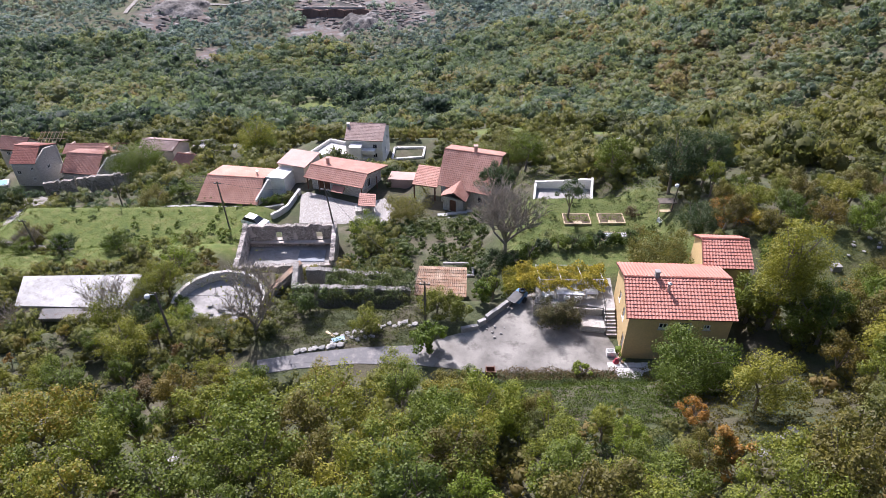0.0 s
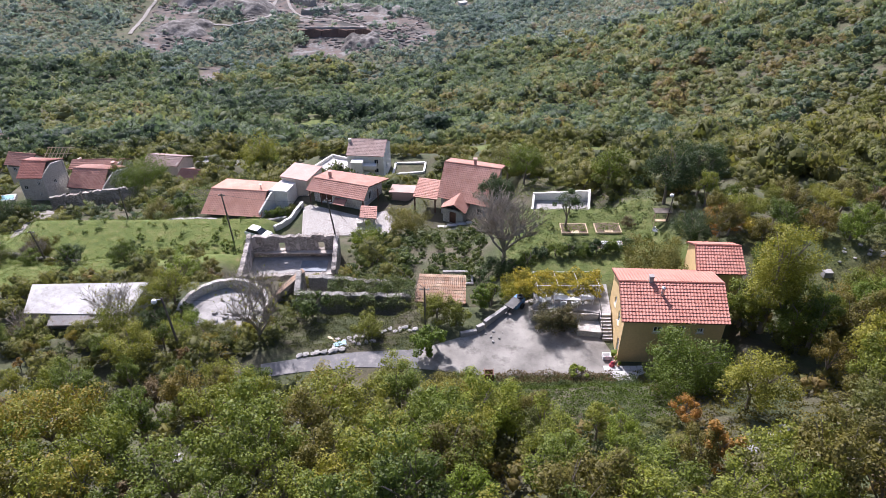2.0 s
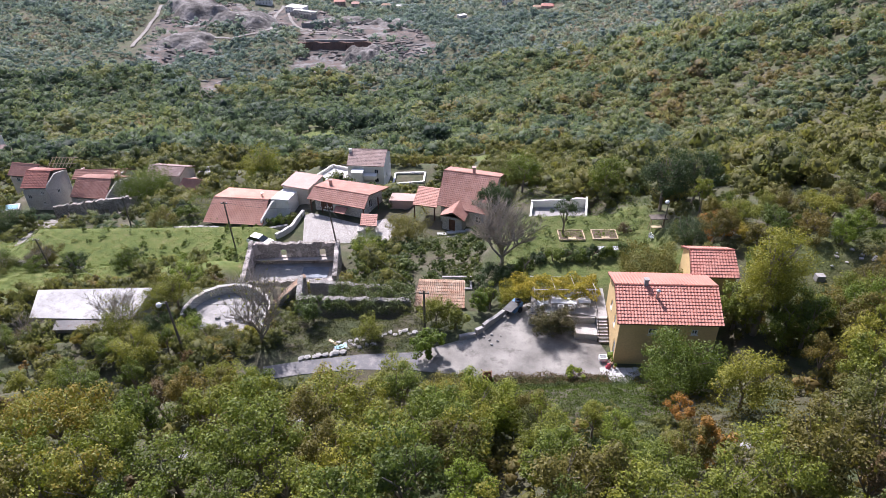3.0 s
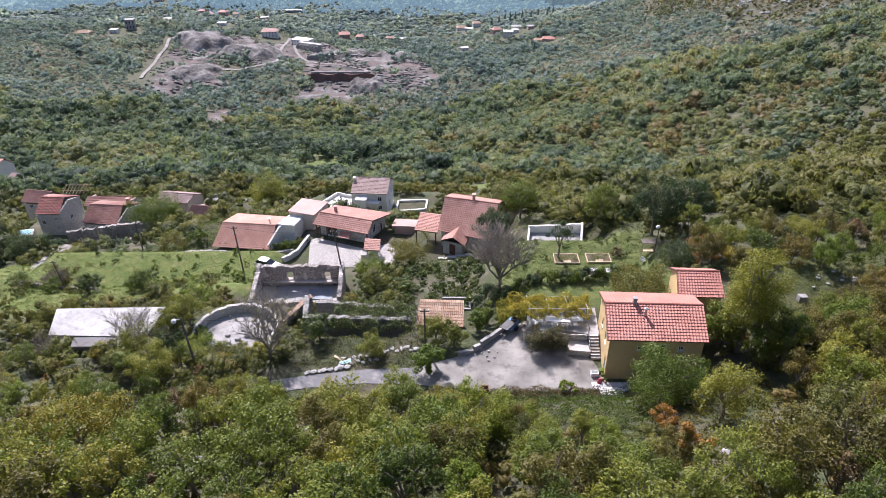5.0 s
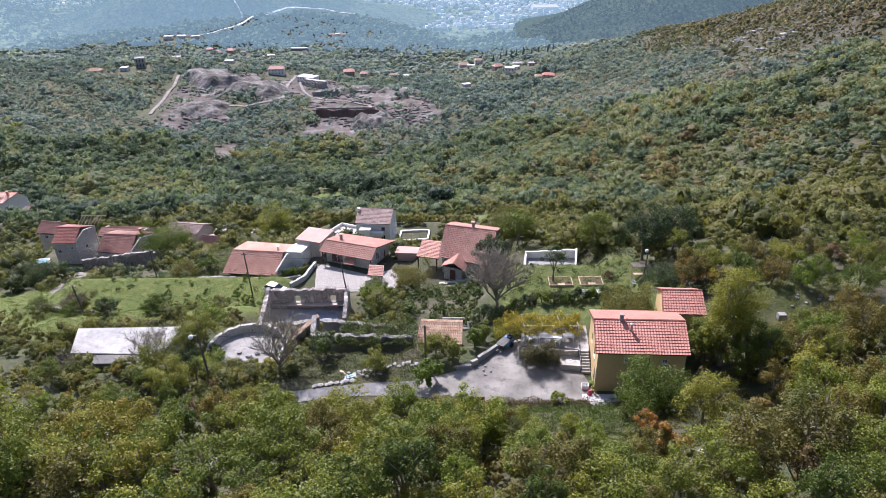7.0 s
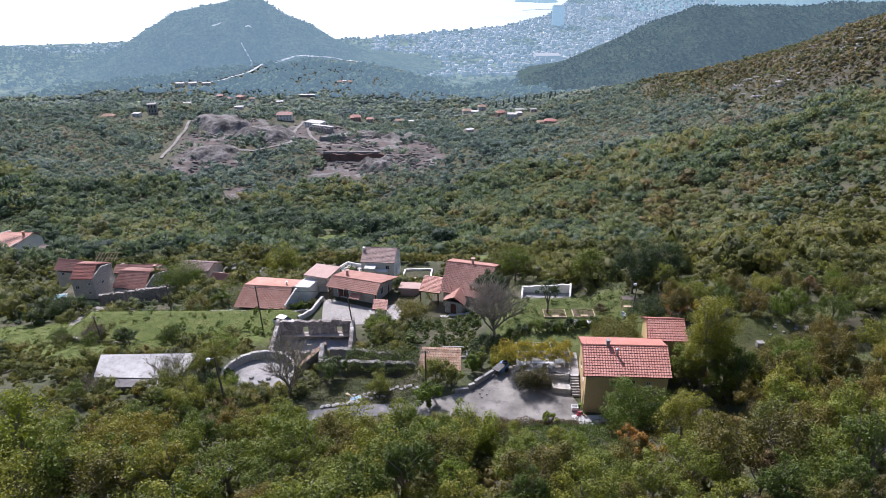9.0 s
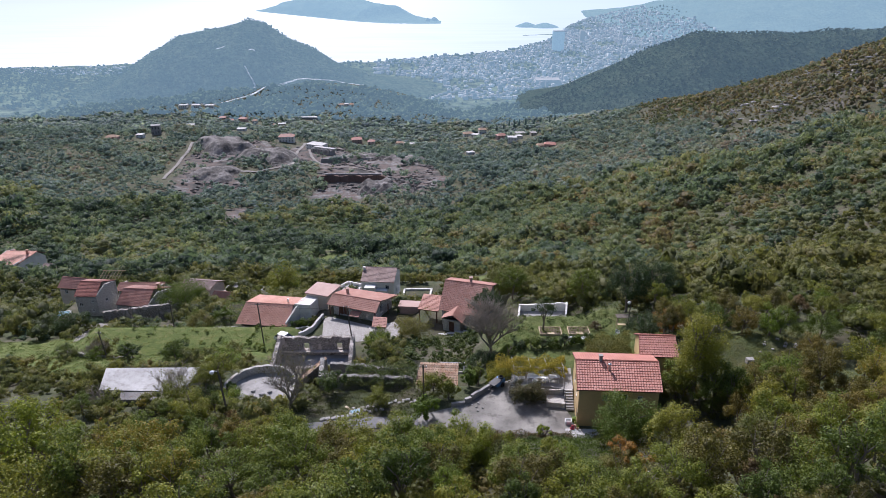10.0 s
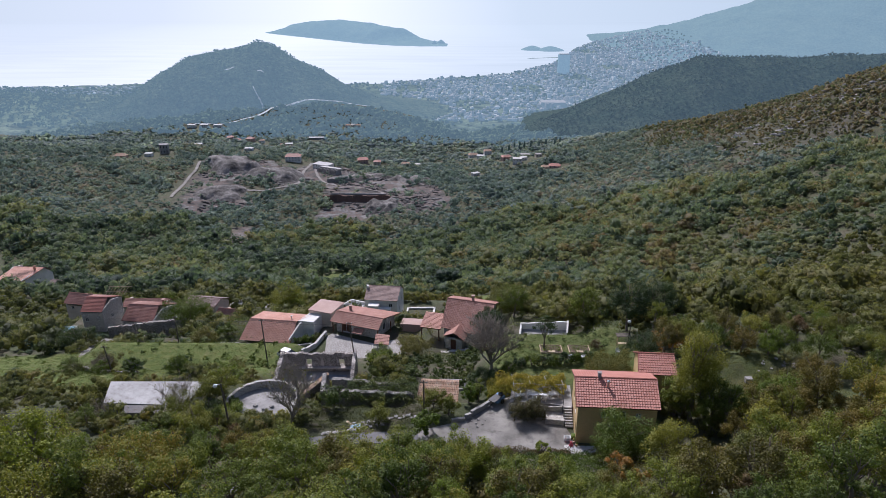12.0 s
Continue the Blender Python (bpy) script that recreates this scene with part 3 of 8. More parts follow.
def tiled(mb, a, b, c, d, col=0.30, row=0.36, wave=0.045, lift=0.05):
    """Rows of wavy tiles over a roof slope: eave a-b, ridge d-c."""
    a, b, c, d = (Vector(p) for p in (a, b, c, d))
    nrm = (b - a).cross(d - a).normalized()
    nc = max(3, round(max((b - a).length, (c - d).length) / col))
    nr = max(2, round(((d + c) / 2 - (a + b) / 2).length / row))
    seg = 4
    for r in range(nr):
        k = len(mb.v)
        for s, up in ((r / nr, lift + 0.02), ((r + 1) / nr + 0.15 / nr, 0.012)):
            s = min(s, 1)
            p0, p1 = a.lerp(d, s), b.lerp(c, s)
            for i in range(nc * seg + 1):
                mb.v.append(tuple(p0.lerp(p1, i / (nc * seg)) + nrm * (up + wave * (0.5 + 0.5 * math.cos(2 * math.pi * i / seg)))))
        w = nc * seg + 1
        mb.f += [(k + i, k + i + 1, k + w + i + 1, k + w + i) for i in range(w - 1)]
        # the rounded lower lips of the row
        k2 = len(mb.v)
        mb.v += [tuple(Vector(mb.v[k + i]) - nrm * 0.06) for i in range(w)]
        mb.f += [(k2 + i, k2 + i + 1, k + i + 1, k + i) for i in range(w - 1)]


def wall(mb, p0, p1, zb, zt, holes=(), th=0.3):
    """A wall from p0 to p1, left to right as seen from outside, with openings (start, end, sill, head) in metres; zt may differ at the ends."""
    p0, p1 = Vector((*p0, 0)), Vector((*p1, 0))
    L = (p1 - p0).length
    d = (p1 - p0) / L
    inn = Vector((-d.y, d.x, 0)) * th
    us = sorted({0, L, *(u for h in holes for u in h[:2])})
    t0, t1 = zt if isinstance(zt, tuple) else (zt, zt)
    for u0, u1 in zip(us, us[1:]):
        mid = (u0 + u1) / 2
        cuts = sorted(h[2:] for h in holes if h[0] <= mid <= h[1])
        z = zb
        for lo, hi in cuts + [(None, None)]:
            top = (lo, lo) if lo is not None else (t0 + (t1 - t0) * u0 / L, t0 + (t1 - t0) * u1 / L)
            if top[0] > z + 0.01:
                a, b = p0 + d * u0, p0 + d * u1
                mb.hexa([(a.x, a.y, z), (b.x, b.y, z), (b.x + inn.x, b.y + inn.y, z), (a.x + inn.x, a.y + inn.y, z),
                         (a.x, a.y, top[0]), (b.x, b.y, top[1]), (b.x + inn.x, b.y + inn.y, top[1]), (a.x + inn.x, a.y + inn.y, top[0])])
            if hi is not None:
                z = hi


def weld(mb):
    """Joins the corners that lie on one another, so that a wall is one body."""
    where, index = {}, []
    out = []
    for v in mb.v:
        key = tuple(round(c * 500) for c in v)
        if key not in where:
            where[key] = len(out)
            out.append(v)
        index.append(where[key])
    faces = []
    for f in mb.f:
        g = [index[i] for i in f]
        g = [a for i, a in enumerate(g) if a != g[i - 1]]
        if len(set(g)) == len(g) and len(g) > 2:
            faces.append(tuple(g))
    mb.v, mb.f = out, faces
    return mb


def fit_window(parent, p0, p1, hole, kind="window", frame_mat=None, bars=1, depth=0.10, leaf=None):
    """A window or door set into an opening of the wall p0-p1."""
    p0, p1 = Vector((*p0, 0)), Vector((*p1, 0))
    d = (p1 - p0).normalized()
    inn = Vector((-d.y, d.x, 0))
    u0, u1, z0, z1 = hole
    fm = frame_mat or M_FRAME

    def slab(mb, ua, ub, za, zb, near, far):
        a, b = p0 + d * ua, p0 + d * ub
        mb.hexa([(*(a + inn * near).xy, za), (*(b + inn * near).xy, za), (*(b + inn * far).xy, za), (*(a + inn * far).xy, za),
                 (*(a + inn * near).xy, zb), (*(b + inn * near).xy, zb), (*(b + inn * far).xy, zb), (*(a + inn * far).xy, zb)])

    fr = MB()
    w = 0.09
    slab(fr, u0, u0 + w, z0, z1, depth - 0.04, depth + 0.04)
    slab(fr, u1 - w, u1, z0, z1, depth - 0.04, depth + 0.04)
    slab(fr, u0 + w, u1 - w, z1 - w, z1, depth - 0.04, depth + 0.04)
    slab(fr, u0 + w, u1 - w, z0, z0 + w, depth - 0.04, depth + 0.04)
    for i in range(1, bars + 1):
        m = u0 + (u1 - u0) * i / (bars + 1)
        slab(fr, m - 0.03, m + 0.03, z0 + w, z1 - w, depth - 0.03, depth + 0.03)
    win = part(kind, fr, fm, parent)
    gl = MB()
    slab(gl, u0 + 0.02, u1 - 0.02, z0 + 0.02, z1 - 0.02, depth + 0.05, depth + 0.07)
    part("panel" if leaf else "pane", gl, leaf or M_GLASS, win)
    if kind == "window":
        si = MB()
        slab(si, u0 - 0.08, u1 + 0.08, z0 - 0.06, z0 - 0.003, -0.07, depth - 0.045)
        part("sill", si, M_PALECON, win)
    return win


def gable_house(name, label, F0, F1, B1, B0, R0, R1, zb, ze, zr, wall_mat, roof_mat, over=0.35, holes=(), group="", ze_back=None, tile=True, lower=None, col=0.30, row=0.36, fascia=None):
    """Roof corners: front eave F0-F1, back eave B0-B1, ridge R0-R1 at height zr. Walls stand in from the edge by over."""
    h = thing(name, label, "house", group, at=(*((Vector((*F0, 0)) + Vector((*B1, 0))) / 2).xy, zb))
    zeb = ze if ze_back is None else ze_back
    base = Vector(h.location)

    def add(pname, mb, mat, parent=None, lab=""):
        mb.v = [tuple(Vector(v) - base) for v in mb.v]
        return part(pname, mb, mat, parent or h, lab)

    # roof: two sheets with tiles on them
    for pname, q in (("front_roof", [(*F0, ze), (*F1, ze), (*R1, zr), (*R0, zr)]), ("back_roof", [(*B1, zeb), (*B0, zeb), (*R0, zr), (*R1, zr)])):
        mb = MB()
        mb.slab(q, 0.12)
        deck = add(pname, mb, fascia or M_WOOD)
        mb = MB()
        if tile:
            tiled(mb, *q, col=col, row=row)
        else:
            nn = (Vector(q[1]) - Vector(q[0])).cross(Vector(q[2]) - Vector(q[1])).normalized()
            mb.slab([Vector(p) + nn * 0.05 for p in q], 0.046)
        add("tiles", mb, roof_mat, deck)
    mb = MB()
    n_cap = max(4, int((Vector(R1) - Vector(R0)).length / 0.38))
    for i in range(n_cap):
        a, b = Vector((*R0, zr)).lerp(Vector((*R1, zr)), i / n_cap), Vector((*R0, zr)).lerp(Vector((*R1, zr)), (i + 1.1) / n_cap)
        mb.tube([a + Vector((0, 0, 0.05)), b + Vector((0, 0, 0.03))], [0.13, 0.10], 6)
    add("ridge_tiles", mb, roof_mat)
    # walls
    c = [Vector(p) for p in (F0, F1, B1, B0)]
    mid = sum(c, Vector((0, 0))) / 4
    ins = []
    for i in range(4):
        e0, e1 = (c[i] - c[i - 1]).normalized(), (c[(i + 1) % 4] - c[i]).normalized()
        ins.append(c[i] + e1 * over - e0 * over)
    rm0, rm1 = Vector(R0), Vector(R1)

    def roof_at(p):
        # height of the roof's underside above a point of a gable wall
        f, r, b = (c[0] + c[1]) / 2, (rm0 + rm1) / 2, (c[2] + c[3]) / 2
        ax = (r - f)
        if ax.length < 1e-3:
            ax = b - f
        s = (p - f).dot(ax.normalized())
        return (ze + (zr - ze) * s / ax.length if s < ax.length else zr + (zeb - zr) * (s - ax.length) / max((b - r).length, 0.01)) - 0.16
    W = {"front": (ins[0], ins[1]), "right": (ins[1], ins[2]), "back": (ins[2], ins[3]), "left": (ins[3], ins[0])}
    for side, (p, q) in W.items():
        mbw = MB()
        hs = [x[1:5] for x in holes if x[0] == side]
        top = min(roof_at(p), roof_at(q))
        wall(mbw, p, q, zb - 1.0, top, hs)
        if side in ("left", "right"):
            # the gable's upper part
            r = (rm0 if side == "left" else rm1)
            dd = (q - p).normalized()
            rp = p + dd * (r - p).dot(dd)
            inn = Vector((-dd.y, dd.x)) * 0.3
            k = len(mbw.v)
            tri = [(p, top), (q, top), (q, roof_at(q)), (rp, zr - 0.2), (p, roof_at(p))]
            mbw.v += [(*pt, z) for pt, z in tri] + [(*(pt + inn), z) for pt, z in tri]
            mbw.f += [tuple(k + i for i in range(5)), tuple(k + 9 - i for i in range(5))] + [(k + i, k + 5 + i, k + 5 + (i + 1) % 5, k + (i + 1) % 5) for i in range(5)]
        add("wall", weld(mbw), wall_mat)
    for x in holes:
        p, q = W[x[0]]
        opt = dict(x[5]) if len(x) > 5 else {}
        fit_window(h, p - base.xy, q - base.xy, (x[1], x[2], x[3] - base.z, x[4] - base.z), **opt)
    return h, W


def chimney(parent, x, y, z0, z1, w, mat, cap=True):
    b = parent.location
    mb = MB()
    mb.box(x - w / 2 - b.x, x + w / 2 - b.x, y - w / 2 - b.y, y + w / 2 - b.y, z0 - b.z, z1 - b.z)
    st = part("chimney", mb, mat, parent)
    if cap:
        mb = MB()
        mb.box(x - w * 0.66 - b.x, x + w * 0.66 - b.x, y - w * 0.66 - b.y, y + w * 0.66 - b.y, z1 + 0.003 - b.z, z1 + 0.1 - b.z)
        part("cap", mb, mat, st)
    return st


def block(name, label, poly, z0, z1, mat, category="wall", parent=None, group="", kind=""):
    """An upright block over a plan outline."""
    mb = MB()
    mb.prism(poly, z0, z1)
    ob = part(name, mb, mat, parent)
    return ob if parent else tagged(ob, label, category, group, kind)


# the yellow house beside the parking place
DOOR = {"kind": "door", "bars": 0, "leaf": M_FRAME}
yellow, YW = gable_house(
    "house", "ochre plastered house with a red tiled gable roof", (15.95, 42.95), (25.5, 42.55), (26.25, 50.3), (16.65, 50.75), (16.3, 46.85), (25.9, 46.45), -1.0, 4.2, 5.72,
    M_YELLOWWALL, M_ROOF, 0.3, [
        ("front", 2.7, 3.5, 2.75, 3.45), ("front", 4.3, 5.5, 1.7, 3.6, {"kind": "door", "bars": 1, "leaf": M_GLASS}), ("front", 6.6, 7.2, 2.8, 3.4),
        ("left", 4.6, 5.4, 1.9, 3.1), ("left", 6.0, 6.9, -0.6, 1.2), ("left", 2.2, 2.9, 2.0, 3.0)], group="village houses")
chimney(yellow, 19.2, 46.75, 5.3, 6.35, 0.36, M_CONCRETE)
mb = MB()
b = yellow.location
mb.tube([(20.0 - b.x, 45.4 - b.y, 4.9 - b.z), (20.0 - b.x, 45.4 - b.y, 6.0 - b.z)], [0.13, 0.13], 10)
pipe = part("flue_pipe", mb, M_METAL, yellow, "galvanised metal flue pipe")
mb = MB()
mb.tube([(20.0 - b.x, 45.4 - b.y, 6.003 - b.z), (20.0 - b.x, 45.4 - b.y, 6.1 - b.z), (20.0 - b.x, 45.4 - b.y, 6.22 - b.z)], [0.2, 0.2, 0.04], 10)
part("cowl", mb, M_METAL, pipe)
annex, _ = gable_house("outbuilding", "small ochre outbuilding with a red tiled roof", (24.7, 49.9), (29.5, 49.7), (29.9, 55.0), (25.3, 55.3), (25.2, 52.9), (29.7, 52.7), 1.2, 4.2, 5.5, M_YELLOWWALL, M_ROOF, 0.25,
                       [("front", 1.4, 2.3, 1.25, 3.2, DOOR)], group="village houses")

# the low house whose roof comes down near the ground
low, _ = gable_house("house", "pale plastered house with a steep red tiled front roof", (-40.85, 93.8), (-30.45, 92.65), (-27.0, 99.0), (-37.6, 100.5), (-39.4, 97.3), (-29.7, 96.2), -17.4, -16.9, -13.95, M_WHITE, M_SALMON, 0.25, [], group="village houses", ze_back=-14.0)
chimney(low, -31.0, 97.3, -14.2, -13.3, 0.25, M_METAL)
block("side_wing", "", [(-29.6 - low.location.x, 96.5 - low.location.y), (-26.4 - low.location.x, 96.0 - low.location.y), (-25.2 - low.location.x, 99.6 - low.location.y), (-28.0 - low.location.x, 99.9 - low.location.y)], -18 - low.location.z, -13.9 - low.location.z, M_WHITE, parent=low)
wing = block("house", "plain beige block with a flat pinkish roof terrace", [(-28.0, 100.0), (-23.4, 98.4), (-21.5, 103.2), (-26.4, 104.6)], -18.5, -13.3, M_BEIGE, "house", group="village houses")
b = wing.location
mb = MB()
mb.prism([(-28.2, 99.85), (-23.2, 98.2), (-21.3, 103.3), (-26.5, 104.8)], -13.297, -13.1)
part("flat_roof", mb, M_PINK, wing, "pinkish screed roof slab")

# the stone house with the wide porch roof
porch, PW = gable_house("house", "stone house with a wide red tiled roof and porch", (-23.15, 96.25), (-13.05, 92.75), (-9.35, 100.1), (-20.05, 103.2), (-22.1, 98.2), (-12.3, 95.0), -16.25, -13.8, -12.45, M_STONE, M_ROOF2, 0.9, [
    ("front", 1.0, 3.4, -16.1, -14.2, {"kind": "door", "bars": 1, "leaf": M_WOOD}), ("right", 2.2, 3.2, -15.6, -13.9), ("right", 0.6, 1.3, -15.2, -14.2)], group="village houses")
chimney(porch, -19.3, 99.0, -13.2, -11.7, 0.5, M_PINK)
b = porch.location
for x, y in ((-22.6, 96.5), (-20.6, 95.6), (-11.1, 96.8), (-13.3, 93.3)):
    mb = MB()
    mb.box(x - 0.1 - b.x, x + 0.1 - b.x, y - 0.1 - b.y, y + 0.1 - b.y, 0, 2.3)
    part("post", mb, M_WOOD, porch, "dark wooden porch post")
for (q, nm) in (([(-18.4, 93.6, -14.9), (-16.4, 92.9, -14.9), (-16.0, 94.0, -14.3), (-18.0, 94.7, -14.3)], "door_canopy"),):
    mb = MB()
    q = [Vector(p) - b for p in q]
    mb.slab(q, 0.1)
    can = part(nm, mb, M_WOOD, porch)
    mb = MB()
    tiled(mb, *q)
    part("tiles", mb, M_ROOF2, can)

# the large tiled house with the carport and the gabled entrance
big, BW = gable_house("house", "large stone house under a broad terracotta tiled roof", (-0.9, 90.3), (7.2, 87.1), (10.35, 95.9), (1.4, 98.5), (0.3, 94.9), (9.3, 92.4), -14.85, -11.6, -7.7, M_STONE, M_ROOF2, 0.5, [
    ("front", 6.0, 7.0, -13.8, -12.6), ("right", 2.0, 3.4, -13.6, -12.0), ("right", 3.6, 4.6, -11.0, -9.6), ("right", 5.2, 6.2, -13.6, -12.4)], group="village houses", ze_back=-9.0)
chimney(big, 5.2, 94.3, -8.5, -6.9, 0.5, M_PINK)
b = big.location
car_q = [Vector(p) - b for p in ((-4.9, 91.3, -12.1), (-0.95, 90.3, -12.1), (0.1, 94.9, -11.2), (-3.9, 95.9, -11.2))]
mb = MB()
mb.slab(car_q, 0.14)
port = part("carport_roof", mb, M_WOOD, big)
mb = MB()
tiled(mb, *car_q)
part("tiles", mb, M_ROOF2, port)
for x, y in ((-4.6, 91.6), (-1.3, 90.9), (-3.7, 95.5)):
    mb = MB()
    mb.box(x - 0.12 - b.x, x + 0.12 - b.x, y - 0.12 - b.y, y + 0.12 - b.y, 0, 2.85)
    part("post", mb, M_WOOD, big, "dark wooden carport post")
# entrance gable: a small roof across the front
for q in ([(-0.35, 88.2, -12.3), (1.6, 86.9, -11.0), (3.0, 90.6, -10.6), (1.0, 91.6, -12.0)], [(1.6, 86.9, -11.0), (3.4, 86.4, -12.3), (4.6, 89.6, -12.0), (3.0, 90.6, -10.6)]):
    a, bq, c, d = [Vector(p) - b for p in q]
    mb = MB()
    mb.slab([a, bq, c, d], 0.1)
    en = part("entrance_roof", mb, M_WOOD, big)
    mb = MB()
    if q[0][0] < 0:
        tiled(mb, d, a, bq, c)
    else:
        tiled(mb, bq, c, d, a)
    part("tiles", mb, M_ROOF2, en)
mbw = MB()
ent = [(-0.0, 88.35), (3.1, 86.95), (4.1, 89.7), (1.0, 91.0)]
for i in range(4):
    wall(mbw, Vector(ent[i]) - b.xy, Vector(ent[(i + 1) % 4]) - b.xy, -0.5, 2.45, [(1.1, 2.2, 0.05, 2.1)] if i == 0 else [])
part("entrance_porch", weld(mbw), M_STONE, big)
fit_window(big, Vector(ent[0]) - b.xy, Vector(ent[1]) - b.xy, (1.1, 2.2, 0.05, 2.1), "door", M_WOOD, 0, 0.1, M_WOOD)

# the white house farther down, with its terraces and pool
white, _ = gable_house("house", "white plastered two-storey house with a brown-tiled roof", (-24.9, 152.0), (-15.2, 151.2), (-14.0, 160.4), (-23.9, 161.4), (-24.5, 157.6), (-14.6, 156.8), -44, -36.6, -34.6, M_WHITE, M_BROWNROOF, 0.2, [
    ("front", 6.9, 8.0, -41.4, -40.1), ("front", 6.9, 8.0, -38.9, -37.6), ("front", 2.0, 3.0, -38.9, -37.6), ("right", 3.0, 4.0, -41.4, -40.0), ("right", 5.5, 6.5, -38.9, -37.6)], group="village houses", col=0.35, row=0.5)
b = white.location
block("stair_tower", "", [(x - b.x, y - b.y) for x, y in ((-23.6, 149.6), (-20.6, 149.4), (-20.4, 151.5), (-23.4, 151.7))], -1, 6.6, M_WHITE, parent=white)
block("balcony", "", [(x - b.x, y - b.y) for x, y in ((-20.5, 150.0), (-17.2, 149.8), (-17.1, 151.4), (-20.4, 151.6))], 4.4, 5.4, M_WHITE, parent=white)
mb = MB()
for hh in (0.4,):
    mb.box(-24.6 - b.x, -23.9 - b.x, 156.2 - b.y, 156.9 - b.y, 7.4, 9.9)
part("chimney", mb, M_WHITE, white)
terr = block("terrace", "white flat-roofed terrace with low parapets", [(-35.0, 152.2), (-19.0, 150.0), (-18.5, 152.2), (-25.2, 158.5), (-30.0, 160.5)], -45, -41.4, M_PALECON, "terrace")
for i, (p, q) in enumerate((((-35.0, 152.2), (-19.0, 150.0)), ((-25.2, 158.5), (-30.0, 160.5)), ((-30.0, 160.5), (-35.0, 152.2)))):
    mb = MB()
    wall(mb, p, q, -41.397, -40.6, th=0.35)
    part("parapet", mb, M_WHITE, terr)
pool = block("swimming_pool", "white walled swimming pool terrace", [(-13.6, 154.6), (-5.0, 155.8), (-4.6, 161.6), (-13.2, 161.2)], -47, -44.6, M_PALECON, "pool")
for p, q in (((-13.6, 154.6), (-5.0, 155.8)), ((-5.0, 155.8), (-4.6, 161.6)), ((-4.6, 161.6), (-13.2, 161.2)), ((-13.2, 161.2), (-13.6, 154.6))):
    mb = MB()
    wall(mb, p, q, -44.597, -43.5, th=0.5)
    part("pool_wall", mb, M_WHITE, pool)
mb = MB()
mb.prism([(-12.8, 157.6), (-5.4, 158.0), (-5.1, 161.0), (-12.6, 160.6)], -44.596, -44.2)
part("water", mb, M_WATER, pool)
steps = thing("stairs", "white outdoor steps beside the white house", "stairs", at=(-13.5, 150, -44))
for i in range(8):
    mb = MB()
    mb.box(0, 1.4, -4 + i * 0.55, -4 + (i + 1) * 0.55, -2.6, -1.6 + i * 0.2)
    part("step", mb, M_WHITE, steps)

# houses on the left
tower, _ = gable_house("house", "tall stone house with a red tiled pent roof", (-87.7, 118.9), (-82.4, 118.9), (-79.3, 123.4), (-86.4, 124.0), (-87.3, 122.2), (-82.1, 121.9), -29.6, -24.3, -21.9, M_STONE, M_ROOF, 0.12, [
    ("front", 0.6, 1.5, -27.0, -26.0), ("front", 3.6, 4.3, -26.0, -25.2), ("front", 3.4, 4.0, -28.4, -27.6), ("right", 2.0, 2.7, -26.5, -25.6)], group="village houses", ze_back=-22.2)
trellis = thing("roof_trellis", "bare pale timber trellis on the roof", "trellis", at=(-81, 125.2, -22.2))
for i in range(7):
    mb = MB()
    x = -3.0 + i * 0.75
    mb.tube([(x, -0.6, -0.3), (x + 0.9, 0.9, 1.5)], [0.07, 0.07], 5)
    part("bar", mb, M_PLANK, trellis)
for k in (0.35, 0.9):
    mb = MB()
    mb.tube([(-3.4 + k, -0.6 + 1.5 * k, -0.3 + 1.8 * k), (2.4 + k, -0.6 + 1.5 * k, -0.3 + 1.8 * k)], [0.07, 0.07], 5)
    part("rail", mb, M_PLANK, trellis)
red, _ = gable_house("house", "stone house with a steep red tiled roof", (-79.0, 120.4), (-70.9, 119.4), (-66.6, 124.9), (-76.6, 126.0), (-78.0, 123.6), (-70.4, 122.9), -29.6, -27.3, -24.4, M_STONE, M_ROOF2, 0.1, [("right", 1.2, 1.9, -27.4, -26.4)], group="village houses", ze_back=-24.8)
chimney(red, -69.6, 124.0, -25.0, -23.3, 0.6, M_ROOF2)
for F0, F1, B1, B0, zb, ze, zr, mt, lab in (
        ((-64.6, 138.6), (-56.6, 137.3), (-52.6, 141.5), (-60.6, 143.0), -38.6, -36.4, -33.9, M_ROOF2, "small pale house with a red tiled roof among bushes"),
        ((-74.4, 145.6), (-65.4, 144.4), (-63.0, 150.0), (-73.0, 151.5), -40.6, -35.6, -34.2, M_BROWNROOF, "house with a faded tiled roof among trees"),
        ((-110.5, 148.0), (-103.6, 147.0), (-100.5, 152.0), (-108.8, 153.5), -42, -36.9, -34.6, M_ROOF2, "long house with a red tiled roof on the slope"),
        ((-88.0, 137.4), (-76.0, 138.0), (-74.5, 142.5), (-87.0, 142.0), -38, -32.4, -31.0, M_ROOF2, "house with a red tiled roof behind the stone house")):
    F0, F1, B1, B0 = (Vector(p) for p in (F0, F1, B1, B0))
    gable_house("house", lab, F0, F1, B1, B0, F0.lerp(B0, 0.45), F1.lerp(B1, 0.45), zb, ze, zr, M_BEIGE, mt, 0.3, [("front", 1.5, 2.5, ze - 1.8, ze - 0.7), ("front", 4.5, 5.5, ze - 1.8, ze - 0.7)], group="village houses", col=0.4, row=0.5)
